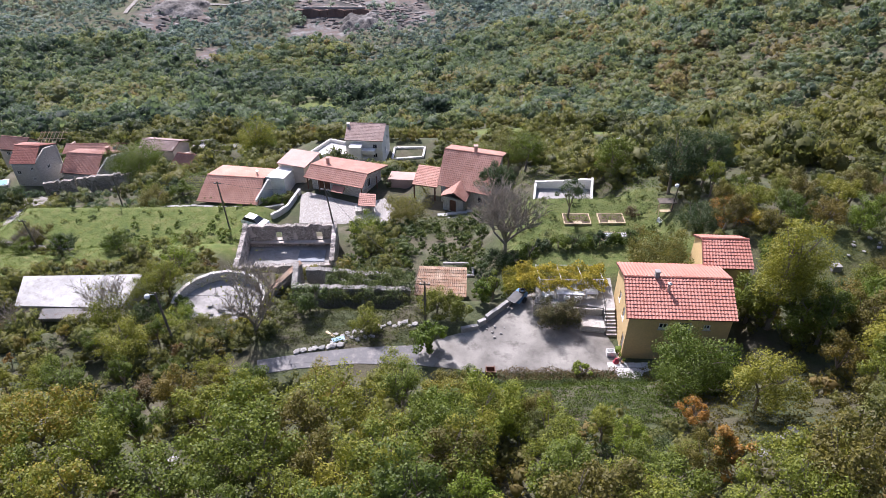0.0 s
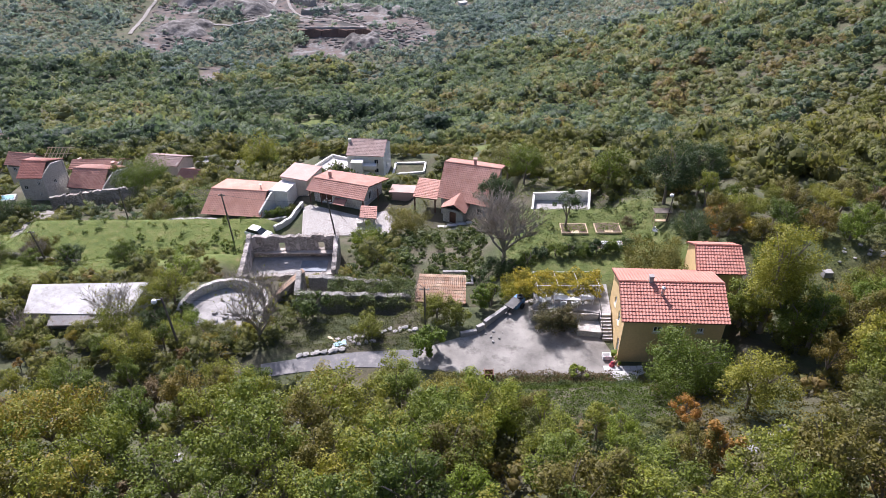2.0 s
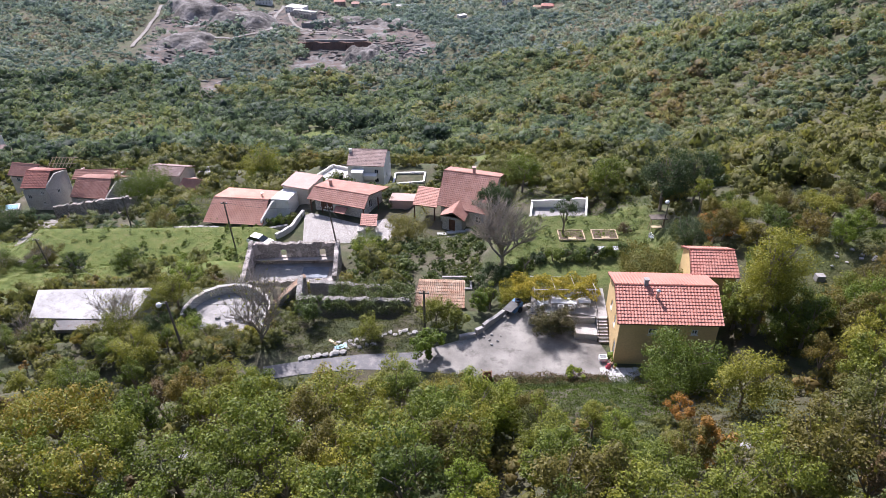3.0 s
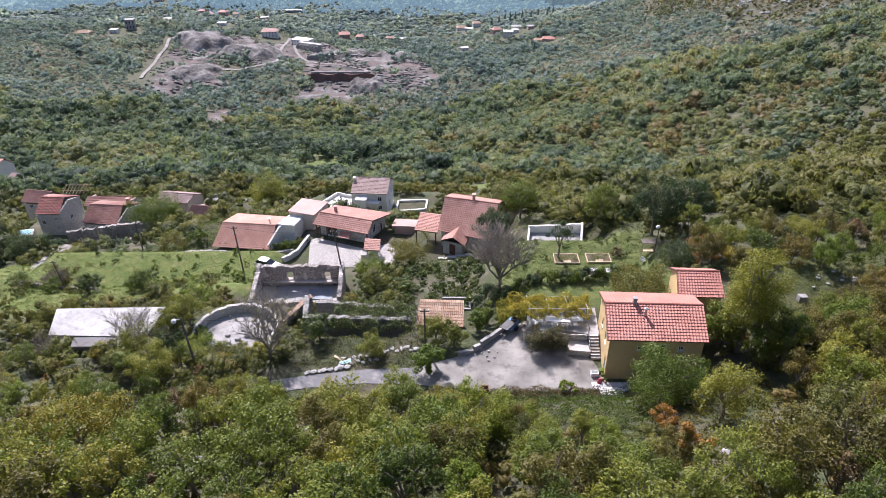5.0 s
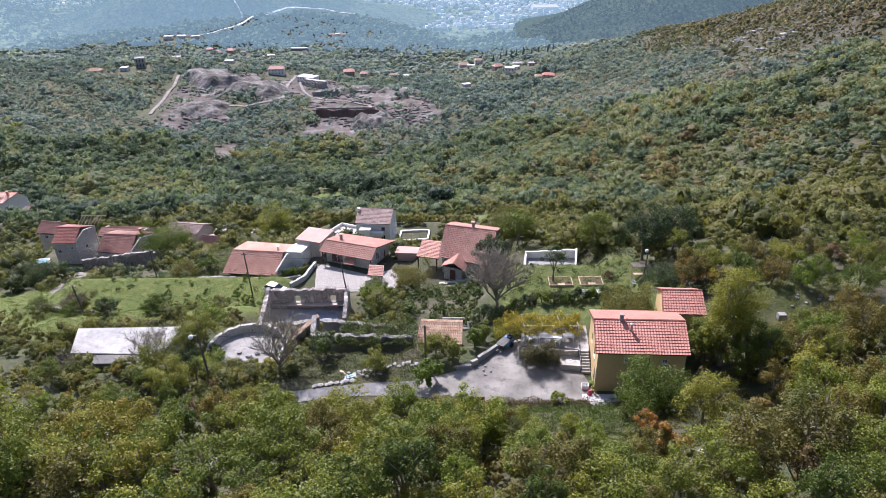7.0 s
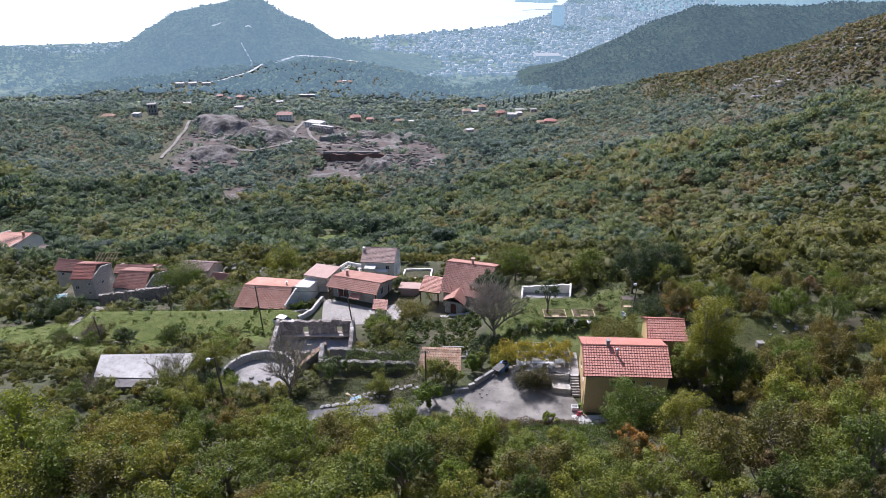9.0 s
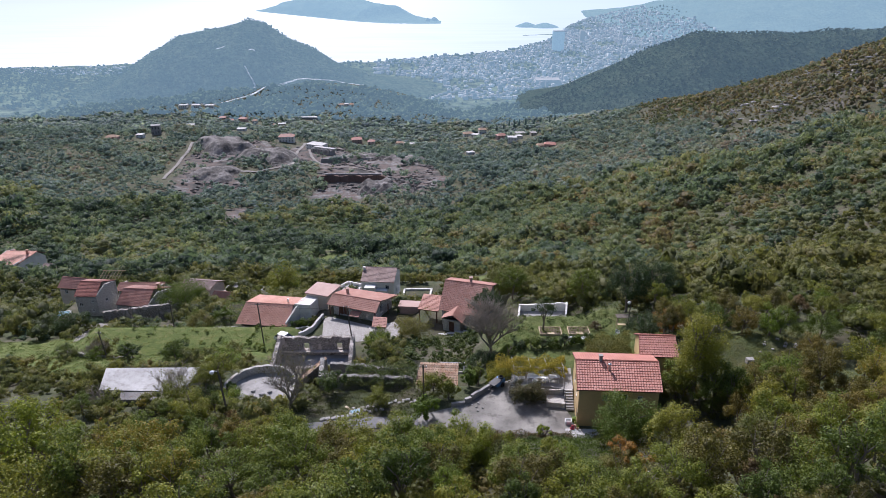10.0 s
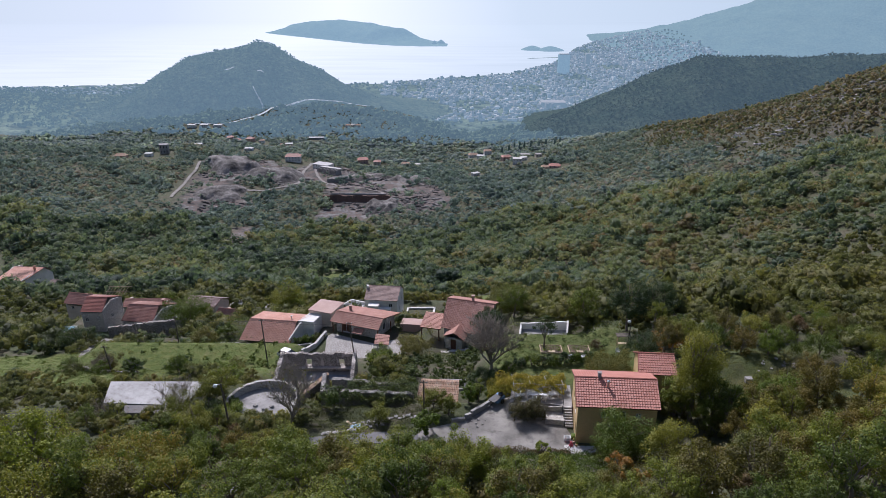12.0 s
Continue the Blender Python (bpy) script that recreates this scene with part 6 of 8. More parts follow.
tops = [pole(-32.0, 82.5, 8.4, "slim dark timber utility pole in the meadow", (-0.3, 0)), pole(-14.3, 74.0, 9.2, "leaning dark timber utility pole beside the ruin", (-1.0, 0.3)),
        pole(-1.7, 47.9, 5.2, "dark timber utility pole at the hut", (0, 0)), pole(-24.9, 44.5, 5.8, "grey street lamp pole with a white lamp head", (-0.9, 1.2), True, name="street_lamp"),
        pole(28.9, 70.9, 4.2, "garden lamp post with a white lamp head", (0.2, 0), True, 0.09, "street_lamp"), pole(-51.5, 90.5, 6.5, "slim timber utility pole at the field wall"),
        pole(-56.0, 74.5, 5.5, "leaning timber post among bushes", (-0.8, 0.3))]
for a, b in ((0, 1), (1, 2), (2, 3), (0, 5), (3, 6)):
    mb = MB()
    p, q = tops[a], tops[b]
    pts = [p.lerp(q, i / 12) - Vector((0, 0, 4 * 0.035 * (q - p).length * (i / 12) * (1 - i / 12))) for i in range(13)]
    mb.tube(pts, [0.018] * 13, 4)
    tagged(part("wire", mb, M_DARKMETAL), "thin dark overhead power wire between poles", "wire", "overhead wires")

# where no tree may stand: x0, x1, y0, y1
CLEAR = [(-16, 17.5, 40.3, 52.5), (15, 27, 41.5, 56), (8, 18, 50, 56), (7, 28, 54, 78), (11.5, 23, 77, 86.5), (-28, -12, 64, 77), (-26, -7, 84, 105), (-6, 12, 83, 100), (-43, -22, 90, 106), (-97, -27, 72, 90), (-46.5, -31, 51.0, 58),
         (-30, -18, 46.5, 60), (-17, -2, 52.5, 59), (-5, 4, 53, 60), (-38, -2, 134, 165), (-82, -58, 103, 114), (14.5, 27.5, 31.5, 42), (-90, -65, 110, 128), (-67, -50, 135, 145), (-76, -62, 143, 152), (-115, -98, 126, 155), (-90, -73, 136, 144), (40, 60, 140, 165), (3, 18, 32.6, 40.5), (24, 31, 48, 56), (33.5, 52, 48.5, 62), (26, 29.5, 33, 42), (-72, -57, 158, 172), (-192, -164, 206, 240), (-160, -146, 202, 218), (-31.5, -29.5, 31, 34), (-19.7, -17.7, 26, 29), (-12.2, -10.2, 31, 34), (20.5, 26.5, 26, 31), (41, 58, 146, 163)]


def open_ground(x, y, extra=0.0):
    hit = np.zeros(np.shape(x), bool)
    for x0, x1, y0, y1 in CLEAR:
        hit |= (x > x0 - extra) & (x < x1 + extra) & (y > y0 - extra) & (y < y1 + extra)
    return hit


def scatter(x0, x1, y0, y1, step, r):
    nx, ny = int((x1 - x0) / step), int((y1 - y0) / step)
    X, Y = np.meshgrid(x0 + step * (np.arange(nx) + 0.5), y0 + step * (np.arange(ny) + 0.5))
    X, Y = X.ravel() + r.uniform(-0.48, 0.48, nx * ny) * step, Y.ravel() + r.uniform(-0.48, 0.48, nx * ny) * step
    return X, Y


kinds = [
    (make_tree("bushy green broadleaf tree of the thicket", M_LEAF, 1, 5.6, 2.1), 5),
    (make_tree("tall green broadleaf tree of the thicket", M_LEAF, 2, 6.4, 1.9, clumps=76), 4),
    (make_tree("wide olive-green tree of the thicket", M_LEAF, 3, 5.0, 2.5, clumps=85), 4),
    (make_tree("small green tree of the thicket", M_LEAF, 4, 4.0, 1.6, clumps=52), 4),
    (make_tree("bright green ash tree of the thicket", M_BRIGHT, 5, 6.0, 2.2, clumps=80), 2.0),
    (make_tree("grey-green oak of the thicket", M_GREYLEAF, 6, 5.0, 2.1), 2.0),
    (make_tree("rust-tinged hornbeam of the thicket", M_RUST, 8, 4.0, 1.7, clumps=50), 0.7),
    (make_tree("yellowing tree of the thicket", M_ORANGE, 9, 3.4, 1.2, clumps=36), 0.25),
    (make_tree("yellow-green walnut tree of the thicket", M_OLIVE, 10, 5.0, 2.2, clumps=76), 3.2),
    (make_tree("olive-brown oak of the thicket", M_DULL, 12, 4.8, 2.2, clumps=74), 2.6)]
weights = np.array([w for _, w in kinds]) / sum(w for _, w in kinds)
X, Y = scatter(-52, 56, 13, 41, 3.3, rng)
X2, Y2 = scatter(27, 60, 41, 72, 3.4, rng)
X3, Y3 = scatter(-54, -19, 41, 48.5, 3.0, rng)
X, Y = np.concatenate([X, X2, X3]), np.concatenate([Y, Y2, Y3])
keep = ~open_ground(X, Y, 0.6) & (np.abs(X) < 22 + (Y - 5) * 0.95)
used = [False] * len(kinds)
for x, y in zip(X[keep], Y[keep]):
    p = weights * ((1, 1, 1, 1, 0.3, 1, 2.5, 2, 1, 4) if x > 14 else (1, 1, 1, 1, 0.6, 1, 2, 2, 1, 1.6) if x < -18 else (1,) * 10)
    k = int(rng.choice(len(kinds), p=p / p.sum()))
    s = (0.72 + 0.75 * rng.beta(1.7, 2.0)) * (1 - 0.42 * float(smooth(27, 39, y)) if x < 24 else 1.0) * (0.8 if x < -18 and y > 40 else 0.72 if x > 26 and y > 56 else 0.48 if 8.5 < x < 19 and y > 26.5 else 1.0)
    m = pose(x, y, gz(x, y) - 0.1, 0, 0, rng.uniform(0, 360)) @ Matrix.Diagonal((s, s, s * rng.uniform(0.9, 1.1), 1))
    if used[k]:
        t = copy_thing(kinds[k][0], m)
        t.matrix_basis = m
    else:
        kinds[k][0].matrix_basis = m
        used[k] = True

# ---- woods beyond: joined, as nobody could count them ----


def dome(r, rx, rz, sub=1):
    """A low lumpy crown core."""
    bm = bmesh.new()
    bmesh.ops.create_icosphere(bm, subdivisions=sub, radius=1)
    v = np.array([x.co[:] for x in bm.verts])
    f = np.array([[w.index for w in x.verts] for x in bm.faces])
    bm.free()
    v = v * (1 + 0.28 * r.normal(size=(len(v), 1)).clip(-1.4, 1.4))
    v = v * (rx, rx, rz)
    keep = v[f].mean(1)[:, 2] > -0.45 * rz
    f = f[keep]
    v[:, 2] = v[:, 2] + rz * 0.62
    return v, f


def lobed_crown(r, lobes, leaves=0, leaf=0.1, core=1.0):
    """A unit crown of overlapping leafy lumps with gaps that let light through, and loose leaves about it."""
    bm = bmesh.new()
    bmesh.ops.create_icosphere(bm, subdivisions=1, radius=1)
    v0 = np.array([x.co[:] for x in bm.verts])
    f0 = np.array([[w.index for w in x.verts] for x in bm.faces])
    bm.free()
    a = np.arange(lobes) * 2.4 + r.uniform(0, 6)
    up = np.clip(0.15 + 0.85 * (np.arange(lobes) + 0.5) / lobes + r.normal(size=lobes) * 0.08, 0.02, 1)
    out = np.sqrt(1 - (up * 0.96) ** 2) * r.uniform(0.4, 0.88, lobes)
    c = np.stack([np.cos(a) * out, np.sin(a) * out, 0.12 + up * r.uniform(0.55, 1.02, lobes)], -1)
    size = r.uniform(0.22, 0.46, lobes) * (1.25 if lobes < 7 else 1.0)
    V, F = [], []
    for i in range(lobes):
        v = v0 * (1 + 0.26 * r.normal(size=(len(v0), 1)).clip(-1.5, 1.5)) * size[i] * core * (1, 1, 0.85) + c[i]
        m = v[f0].mean(1)
        keep = ((m[:, 2] - c[i, 2]) > -0.62 * size[i]) & (r.uniform(0, 1, len(f0)) < 0.76)
        for j in range(lobes):
            if j != i:
                keep &= np.linalg.norm((m - c[j]) / (1, 1, 0.85), axis=1) > size[j] * 0.7
        V.append(v)
        F.append(f0[keep] + i * len(v0))
    V, F = np.concatenate(V), np.concatenate(F)
    if not leaves:
        return V, F, np.zeros((0, 3))
    i = r.integers(0, lobes, leaves)
    o = r.normal(size=(leaves, 3))
    o /= np.linalg.norm(o, axis=1)[:, None]
    o[:, 2] = np.abs(o[:, 2]) * 0.9 - 0.1
    p = c[i] + o * (size[i] * (1 - (1 - core) * 0.9 * r.uniform(0, 1, leaves) ** 1.5) * r.uniform(0.9, 1.16, leaves))[:, None]
    nrm = o + r.normal(size=p.shape) * 0.32
    nrm /= np.linalg.norm(nrm, axis=1)[:, None]
    q = np.cross(nrm, r.normal(size=p.shape))
    q /= np.linalg.norm(q, axis=1)[:, None]
    u = np.cross(nrm, q)
    k = leaf * r.uniform(0.6, 1.3, (leaves, 1))
    return V, F, np.stack([p - q * k, p + q * k * 0.8 - u * k * 0.3, p + u * k * 1.15], 1).reshape(-1, 3)


def woods(name, label, X, Y, size, lobes, leaves, leaf, mat, seed, fz=None, kinds=10, tall=1.0, core=1.0):
    """Many crowns in one mesh, each with a tone of its own."""
    r = np.random.default_rng(seed)
    temp = [lobed_crown(r, lobes, leaves, leaf, core) for _ in range(kinds)]
    Z = (fz or ground_z)(X, Y)
    k = r.integers(0, kinds, len(X))
    S = size * (0.62 + 1.05 * r.beta(1.3, 2.6, len(X))) * (1 + 0.35 * np.sin(X * 0.05 + 1.6 * np.sin(Y * 0.043)) * np.sin(Y * 0.061 + np.sin(X * 0.037)))
    H = S * r.uniform(0.8, 1.35, len(X)) * tall
    A = r.uniform(0, 2 * np.pi, len(X))
    tone = np.clip(r.beta(1.7, 2.1, len(X)) + 0.26 * np.sin(X * 0.03 + 2 * np.sin(Y * 0.021)) * np.sin(Y * 0.027 + np.sin(X * 0.02)) + 0.0012 * np.clip(X, 0, 250) - 0.07, 0, 1)
    V, F, L, TV, TL, DV, DL, off = [], [], [], [], [], [], [], 0
    for j in range(kinds):
        i = np.nonzero(k == j)[0]
        c, s = np.cos(A[i])[:, None], np.sin(A[i])[:, None]
        for src, loose in ((temp[j][0], False), (temp[j][2], True)):
            if not len(src) or not len(i):
                continue
            P = np.stack([(src[:, 0] * c - src[:, 1] * s) * S[i][:, None] + X[i][:, None], (src[:, 0] * s + src[:, 1] * c) * S[i][:, None] + Y[i][:, None],
                          src[:, 2] * H[i][:, None] + Z[i][:, None] - 0.1 * S[i][:, None]], -1)
            D = np.stack([src[:, 0] * c - src[:, 1] * s, src[:, 0] * s + src[:, 1] * c, src[:, 2] * (1 + 0 * c) - 0.25], -1)
            D *= 1.2 / np.maximum(np.linalg.norm(D, axis=2, keepdims=True), 0.2)
            (DL if loose else DV).append(D.reshape(-1, 3))
            if loose:
                L.append(P.reshape(-1, 3))
                TL.append(np.repeat(tone[i], len(src)))
            else:
                F.append((temp[j][1][None] + off + (np.arange(len(i)) * len(src))[:, None, None]).reshape(-1, 3))
                V.append(P.reshape(-1, 3))
                TV.append(np.repeat(tone[i], len(src)))
                off += P.shape[0] * P.shape[1]
    me = arrays_mesh(name, np.concatenate(V), np.concatenate(F), mat, 3)
    me.attributes.new("tone", "FLOAT", "POINT").data.foreach_set("value", np.concatenate(TV).astype(np.float32))
    me.attributes.new("dome", "FLOAT_VECTOR", "POINT").data.foreach_set("vector", np.concatenate(DV).astype(np.float32).ravel())
    ob = tagged(new(name, me), label, "woods", kind="stuff")
    if L:
        lme = leaf_mesh("leaves", np.concatenate(L), mat)
        lme.attributes.new("tone", "FLOAT", "POINT").data.foreach_set("value", np.concatenate(TL).astype(np.float32))
        lme.attributes.new("dome", "FLOAT_VECTOR", "POINT").data.foreach_set("vector", np.concatenate(DL).astype(np.float32).ravel())
        lo = new("leaves", lme)
        lo.parent = ob
        tagged(lo, kind="stuff")
    return ob


def view_wedge(X, Y, pad=12):
    return np.abs(X) < (Y + 26) * 0.69 + pad


def thin(X, Y, r, amount=0.35, scale=0.03):
    """Gaps in the woods, in drifts."""
    g = np.sin(X * scale * 1.3 + 1.7 * np.sin(Y * scale)) * np.sin(Y * scale * 1.7 + 1.1 * np.sin(X * scale * 0.8))
    return r.uniform(0, 1, len(X)) > amount * smooth(0.0, 0.8, g)


# houses of the valley keep the ground before them open
FAR_TONES = {"W": M_WHITE, "B": M_BEIGE, "K": M_PINK, "C": M_CONCRETE, "r": M_ROOF, "t": M_ROOF2, "o": M_OLDROOF, "p": M_PALECON, "c": M_CONCRETE}
# x, y, length, depth, height, turn, wall and roof tone
FAR_HOUSES = [
    (21, 914, 17, 11, 6, 12, "W", "o"), (30, 879, 12, 9, 5, -8, "W", "p"), (41, 920, 13, 10, 8, 10, "W", "o"), (61, 820, 15, 10, 7, 20, "K", "t"), (69, 752, 13, 10, 9, -5, "W", "p"), (78, 768, 9, 8, 6, 15, "W", "p"),
    (84, 816, 14, 10, 7, 0, "W", "c"), (96, 775, 9, 8, 5, 10, "B", "c"), (103, 680, 15, 9, 4, -12, "K", "r"), (94, 690, 9, 7, 4, 0, "B", "o"), (19, 686, 10, 7, 4, 25, "W", "p"),
    (-345, 747, 12, 10, 14, 15, "C", "c"), (-355, 727, 10, 8, 5, 0, "W", "p"), (-195, 753, 22, 12, 9, 5, "W", "t"), (-150, 705, 25, 15, 8, -24, "W", "p"), (-124, 830, 16, 12, 7, 10, "K", "r"), (-106, 834, 11, 9, 6, 0, "B", "t"),
    (-233, 1044, 46, 9, 4, 4, "C", "p"), (-252, 957, 13, 9, 5, 12, "B", "p"), (-264, 950, 9, 8, 6, -10, "K", "o"), (-269, 822, 13, 9, 4, 0, "W", "p"), (-322, 999, 15, 11, 8, -10, "K", "t"), (-361, 1022, 12, 10, 6, 10, "K", "t"), (-339, 992, 10, 9, 5, 0, "W", "t"),
    (-300, 985, 9, 8, 5, 0, "W", "o"), (-370, 913, 13, 9, 4, 8, "W", "p"), (-377, 706, 16, 10, 3, 5, "K", "o"), (-195, 1150, 10, 8, 6, 0, "W", "o"), (-188, 1161, 9, 8, 6, 0, "W", "p"), (-177, 1149, 10, 8, 6, 0, "W", "o"),
    (-57, 843, 17, 9, 4, 5, "B", "p"), (-70, 850, 14, 8, 4, -10, "W", "o"), (-450, 1096, 17, 11, 7, 0, "W", "p"), (-430, 1100, 17, 11, 7, 5, "W", "p"), (-411, 1110, 17, 11, 7, 5, "W", "p")]
FAR_SPOTS = [h[:2] for h in FAR_HOUSES]


def far_clear(X, Y):
    hit = np.zeros(len(X), bool)
    for x, y in FAR_SPOTS:
        hit |= (np.abs(X - x * (Y + 22) / (y + 22)) < 12) & (Y > y - 30) & (Y < y + 10)
    return hit


# gravel roads of the building site: line, width, label
SITE_ROADS = (([(-247, 528), (-262, 585), (-270, 627), (-273, 654), (-282, 690), (-262, 725)], 3.4, "pale gravel road to the building site"), ([(-205, 575), (-180, 572), (-160, 590), (-155, 610), (-164, 655), (-171, 722), (-174, 754)], 3.8, "pale gravel road round the earth heap"),
                    ([(-168, 735), (-148, 664), (-134, 630), (-111, 581), (-89, 575), (-68, 560), (-58, 500)], 3.4, "pale earth track of the building site"), ([(25, 680), (10, 720), (-5, 760)], 3.8, "pale road among trees in the valley"))


# roads of the dome-shaped hill: line, widths, label
HILL_ROADS = (([(-459, 1103), (-414, 1125), (-383, 1185), (-366, 1255), (-360, 1318), (-327, 1340), (-286, 1364), (-233, 1396), (-191, 1428)], [3, 3.5, 5, 6, 6, 4, 3, 2.5, 2.5], "pale road at the foot of the hill"),
              ([(-388, 1300), (-390, 1313), (-400, 1326), (-408, 1336), (-416, 1347)], [3, 3, 2.5, 2, 2], "pale road climbing the hill"), ([(-484, 1392), (-474, 1394), (-466, 1398)], [3, 3, 2], "pale terrace on the hill"), ([(-417, 1390), (-409, 1394), (-404, 1391)], [3, 3, 2], "pale bend of the hill road"))


def near_road(X, Y, reach, roads=SITE_ROADS):
    """True beside the roads, and a little way before them."""
    hit = np.zeros(len(X), bool)
    for pts, _, _ in roads:
        for (x0, y0), (x1, y1) in zip(pts, pts[1:]):
            dx, dy = x1 - x0, y1 - y0
            for back in (0, 9):
                s = np.clip(((X - x0) * dx + (Y + back - y0) * dy) / (dx * dx + dy * dy), 0, 1)
                hit |= np.hypot(X - x0 - s * dx, Y + back - y0 - s * dy) < reach
    return hit


X, Y = scatter(-75, 85, 41, 78, 2.8, rng)
k = ~open_ground(X, Y, 1.2) & view_wedge(X, Y) & ((X > 24) | (X < -6)) & (field_mask(X, Y) < 0.4)
woods("bushes", "dense green and olive bushes on the slope", X[k], Y[k], 1.75, 8, 380, 0.07, M_WOODS, 21, core=0.6)
X, Y = scatter(-160, 170, 78, 200, 4.2, rng)
k = ~open_ground(X, Y, 1.5) & view_wedge(X, Y) & (thin(X, Y, rng, 0.25, 0.06) | (X > 45)) & ((X > 12) | (Y > 104) | (X < -60)) & (Y < 190 + 8 * np.sin(X * 0.06)) & (rng.uniform(0, 1, len(X)) > 0.93 * meadow_mask(X, Y))
woods("woods", "mixed autumn-green woodland on the slope below the village", X[k], Y[k], 3.3, 10, 480, 0.058, M_WOODS, 22, core=0.72)
X, Y = scatter(-340, 350, 180, 480, 5.2, rng)
edge = 435 + 22 * np.sin(X * 0.05) + rng.uniform(-25, 25, len(X))
k = view_wedge(X, Y) & ~open_ground(X, Y, 1) & (thin(X, Y, rng, 0.2, 0.04) | (X > 45)) & (Y > 190 + 8 * np.sin(X * 0.06)) & (Y < edge) & (rng.uniform(0, 1, len(X)) > 0.95 * site_mask(X, Y)) & (rng.uniform(0, 1, len(X)) > 0.93 * meadow_mask(X, Y))
near = Y < 275 + rng.uniform(-25, 25, len(X))
woods("woods", "mixed autumn-green woodland on the upper valley side", X[k & near], Y[k & near], 4.8, 8, 330, 0.065, M_HAZEVALLEY, 23, tall=0.9, core=0.66)
woods("woods", "mixed autumn-green woodland in the valley", X[k & ~near], Y[k & ~near], 5.0, 6, 150, 0.10, M_HAZEVALLEY, 39, tall=0.9, core=0.6)
X, Y = scatter(-520, 520, 400, 860, 5.7, rng)
edge = 435 + 22 * np.sin(X * 0.05) + rng.uniform(-25, 25, len(X))
k = view_wedge(X, Y) & (Y > edge) & (Y < 820 + rng.uniform(-30, 30, len(X))) & (rng.uniform(0, 1, len(X)) > 0.90 * site_mask(X, Y)) & (rng.uniform(0, 1, len(X)) > 1.6 * spur_mask(X, Y)) & ~far_clear(X, Y)
k &= thin(X, Y, rng, 0.25, 0.02) & ~near_road(X, Y, 7)
woods("far_woods", "distant green woodland round the building site", X[k], Y[k], 5.0, 3, 66, 0.14, M_HAZEMIDDLE, 24, tall=0.8, core=0.6)
X, Y = scatter(-760, 560, 790, 1350, 7.0, rng)
k = view_wedge(X, Y) & (Y > 820 + rng.uniform(-30, 30, len(X))) & ~far_clear(X, Y) & (hill_right(X, Y) < ground_z(X, Y) + 4) & (hill_left(X, Y) < ground_z(X, Y) + 4) & (spur_mask(X, Y) < 0.5)
k &= thin(X, Y, rng, 0.2, 0.012)
k &= ~near_road(X, Y, 9, HILL_ROADS)
coast = Y > 1060 + rng.uniform(-60, 60, len(X))
# Haze over these coastal trees is emission in their material.
woods("far_woods", "hazy woodland at the foot of the hills", X[k & coast], Y[k & coast], 6.2, 2, 0, 0.1, haze_glow_mat("hazy_coast_trees", (0.06, 0.085, 0.045), (0.10, 0.12, 0.06), air_glow(0.28), 0.01, 0.05, 0.72, 1.3), 30)
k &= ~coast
woods("far_woods", "distant hazy woodland reaching to the coast", X[k], Y[k], 5.6, 3, 24, 0.15, M_HAZEFAR, 25, tall=0.62, core=0.95)
X, Y = scatter(180, 720, 455, 950, 4.4, rng)
k = view_wedge(X, Y) & (rng.uniform(0, 1, len(X)) < 0.92 * spur_mask(X, Y))
woods("shrubs", "sparse dry brown-green shrubs on the rocky slope", X[k], Y[k], 3.1, 2, 0, 0.1, M_SPUR, 27)


# Haze on the hill and shore woods is the glow of their materials.
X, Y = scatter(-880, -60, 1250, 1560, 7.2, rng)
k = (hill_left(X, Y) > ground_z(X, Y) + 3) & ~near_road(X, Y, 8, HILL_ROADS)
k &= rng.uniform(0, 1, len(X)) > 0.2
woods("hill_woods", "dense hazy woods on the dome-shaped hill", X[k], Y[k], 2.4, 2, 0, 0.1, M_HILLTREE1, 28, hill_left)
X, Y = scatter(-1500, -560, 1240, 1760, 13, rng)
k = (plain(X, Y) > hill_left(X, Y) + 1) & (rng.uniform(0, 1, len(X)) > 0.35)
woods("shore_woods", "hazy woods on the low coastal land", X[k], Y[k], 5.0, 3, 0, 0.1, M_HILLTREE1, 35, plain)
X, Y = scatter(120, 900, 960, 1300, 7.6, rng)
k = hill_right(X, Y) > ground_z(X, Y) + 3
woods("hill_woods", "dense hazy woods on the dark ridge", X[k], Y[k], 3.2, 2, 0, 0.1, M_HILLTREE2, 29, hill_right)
X, Y = scatter(-52, 56, 14, 42, 1.9, rng)
k = ~open_ground(X, Y, 0.2) & view_wedge(X, Y)
woods("undergrowth", "low green undergrowth at the edge of the thicket", X[k], Y[k], 0.95, 5, 90, 0.11, M_WOODS, 26, core=0.6)

# ---- single trees and hedges ----
M_DARKLEAF = leafage("dark_foliage", [(0, (0.033, 0.058, 0.019)), (0.6, (0.057, 0.089, 0.026)), (1, (0.085, 0.121, 0.030))], own=True)


M_HEDGE = leafage("hedge_foliage", [(0, (0.075, 0.075, 0.035)), (0.6, (0.12, 0.11, 0.05)), (1, (0.16, 0.135, 0.06))], own=False, patch=1.5)


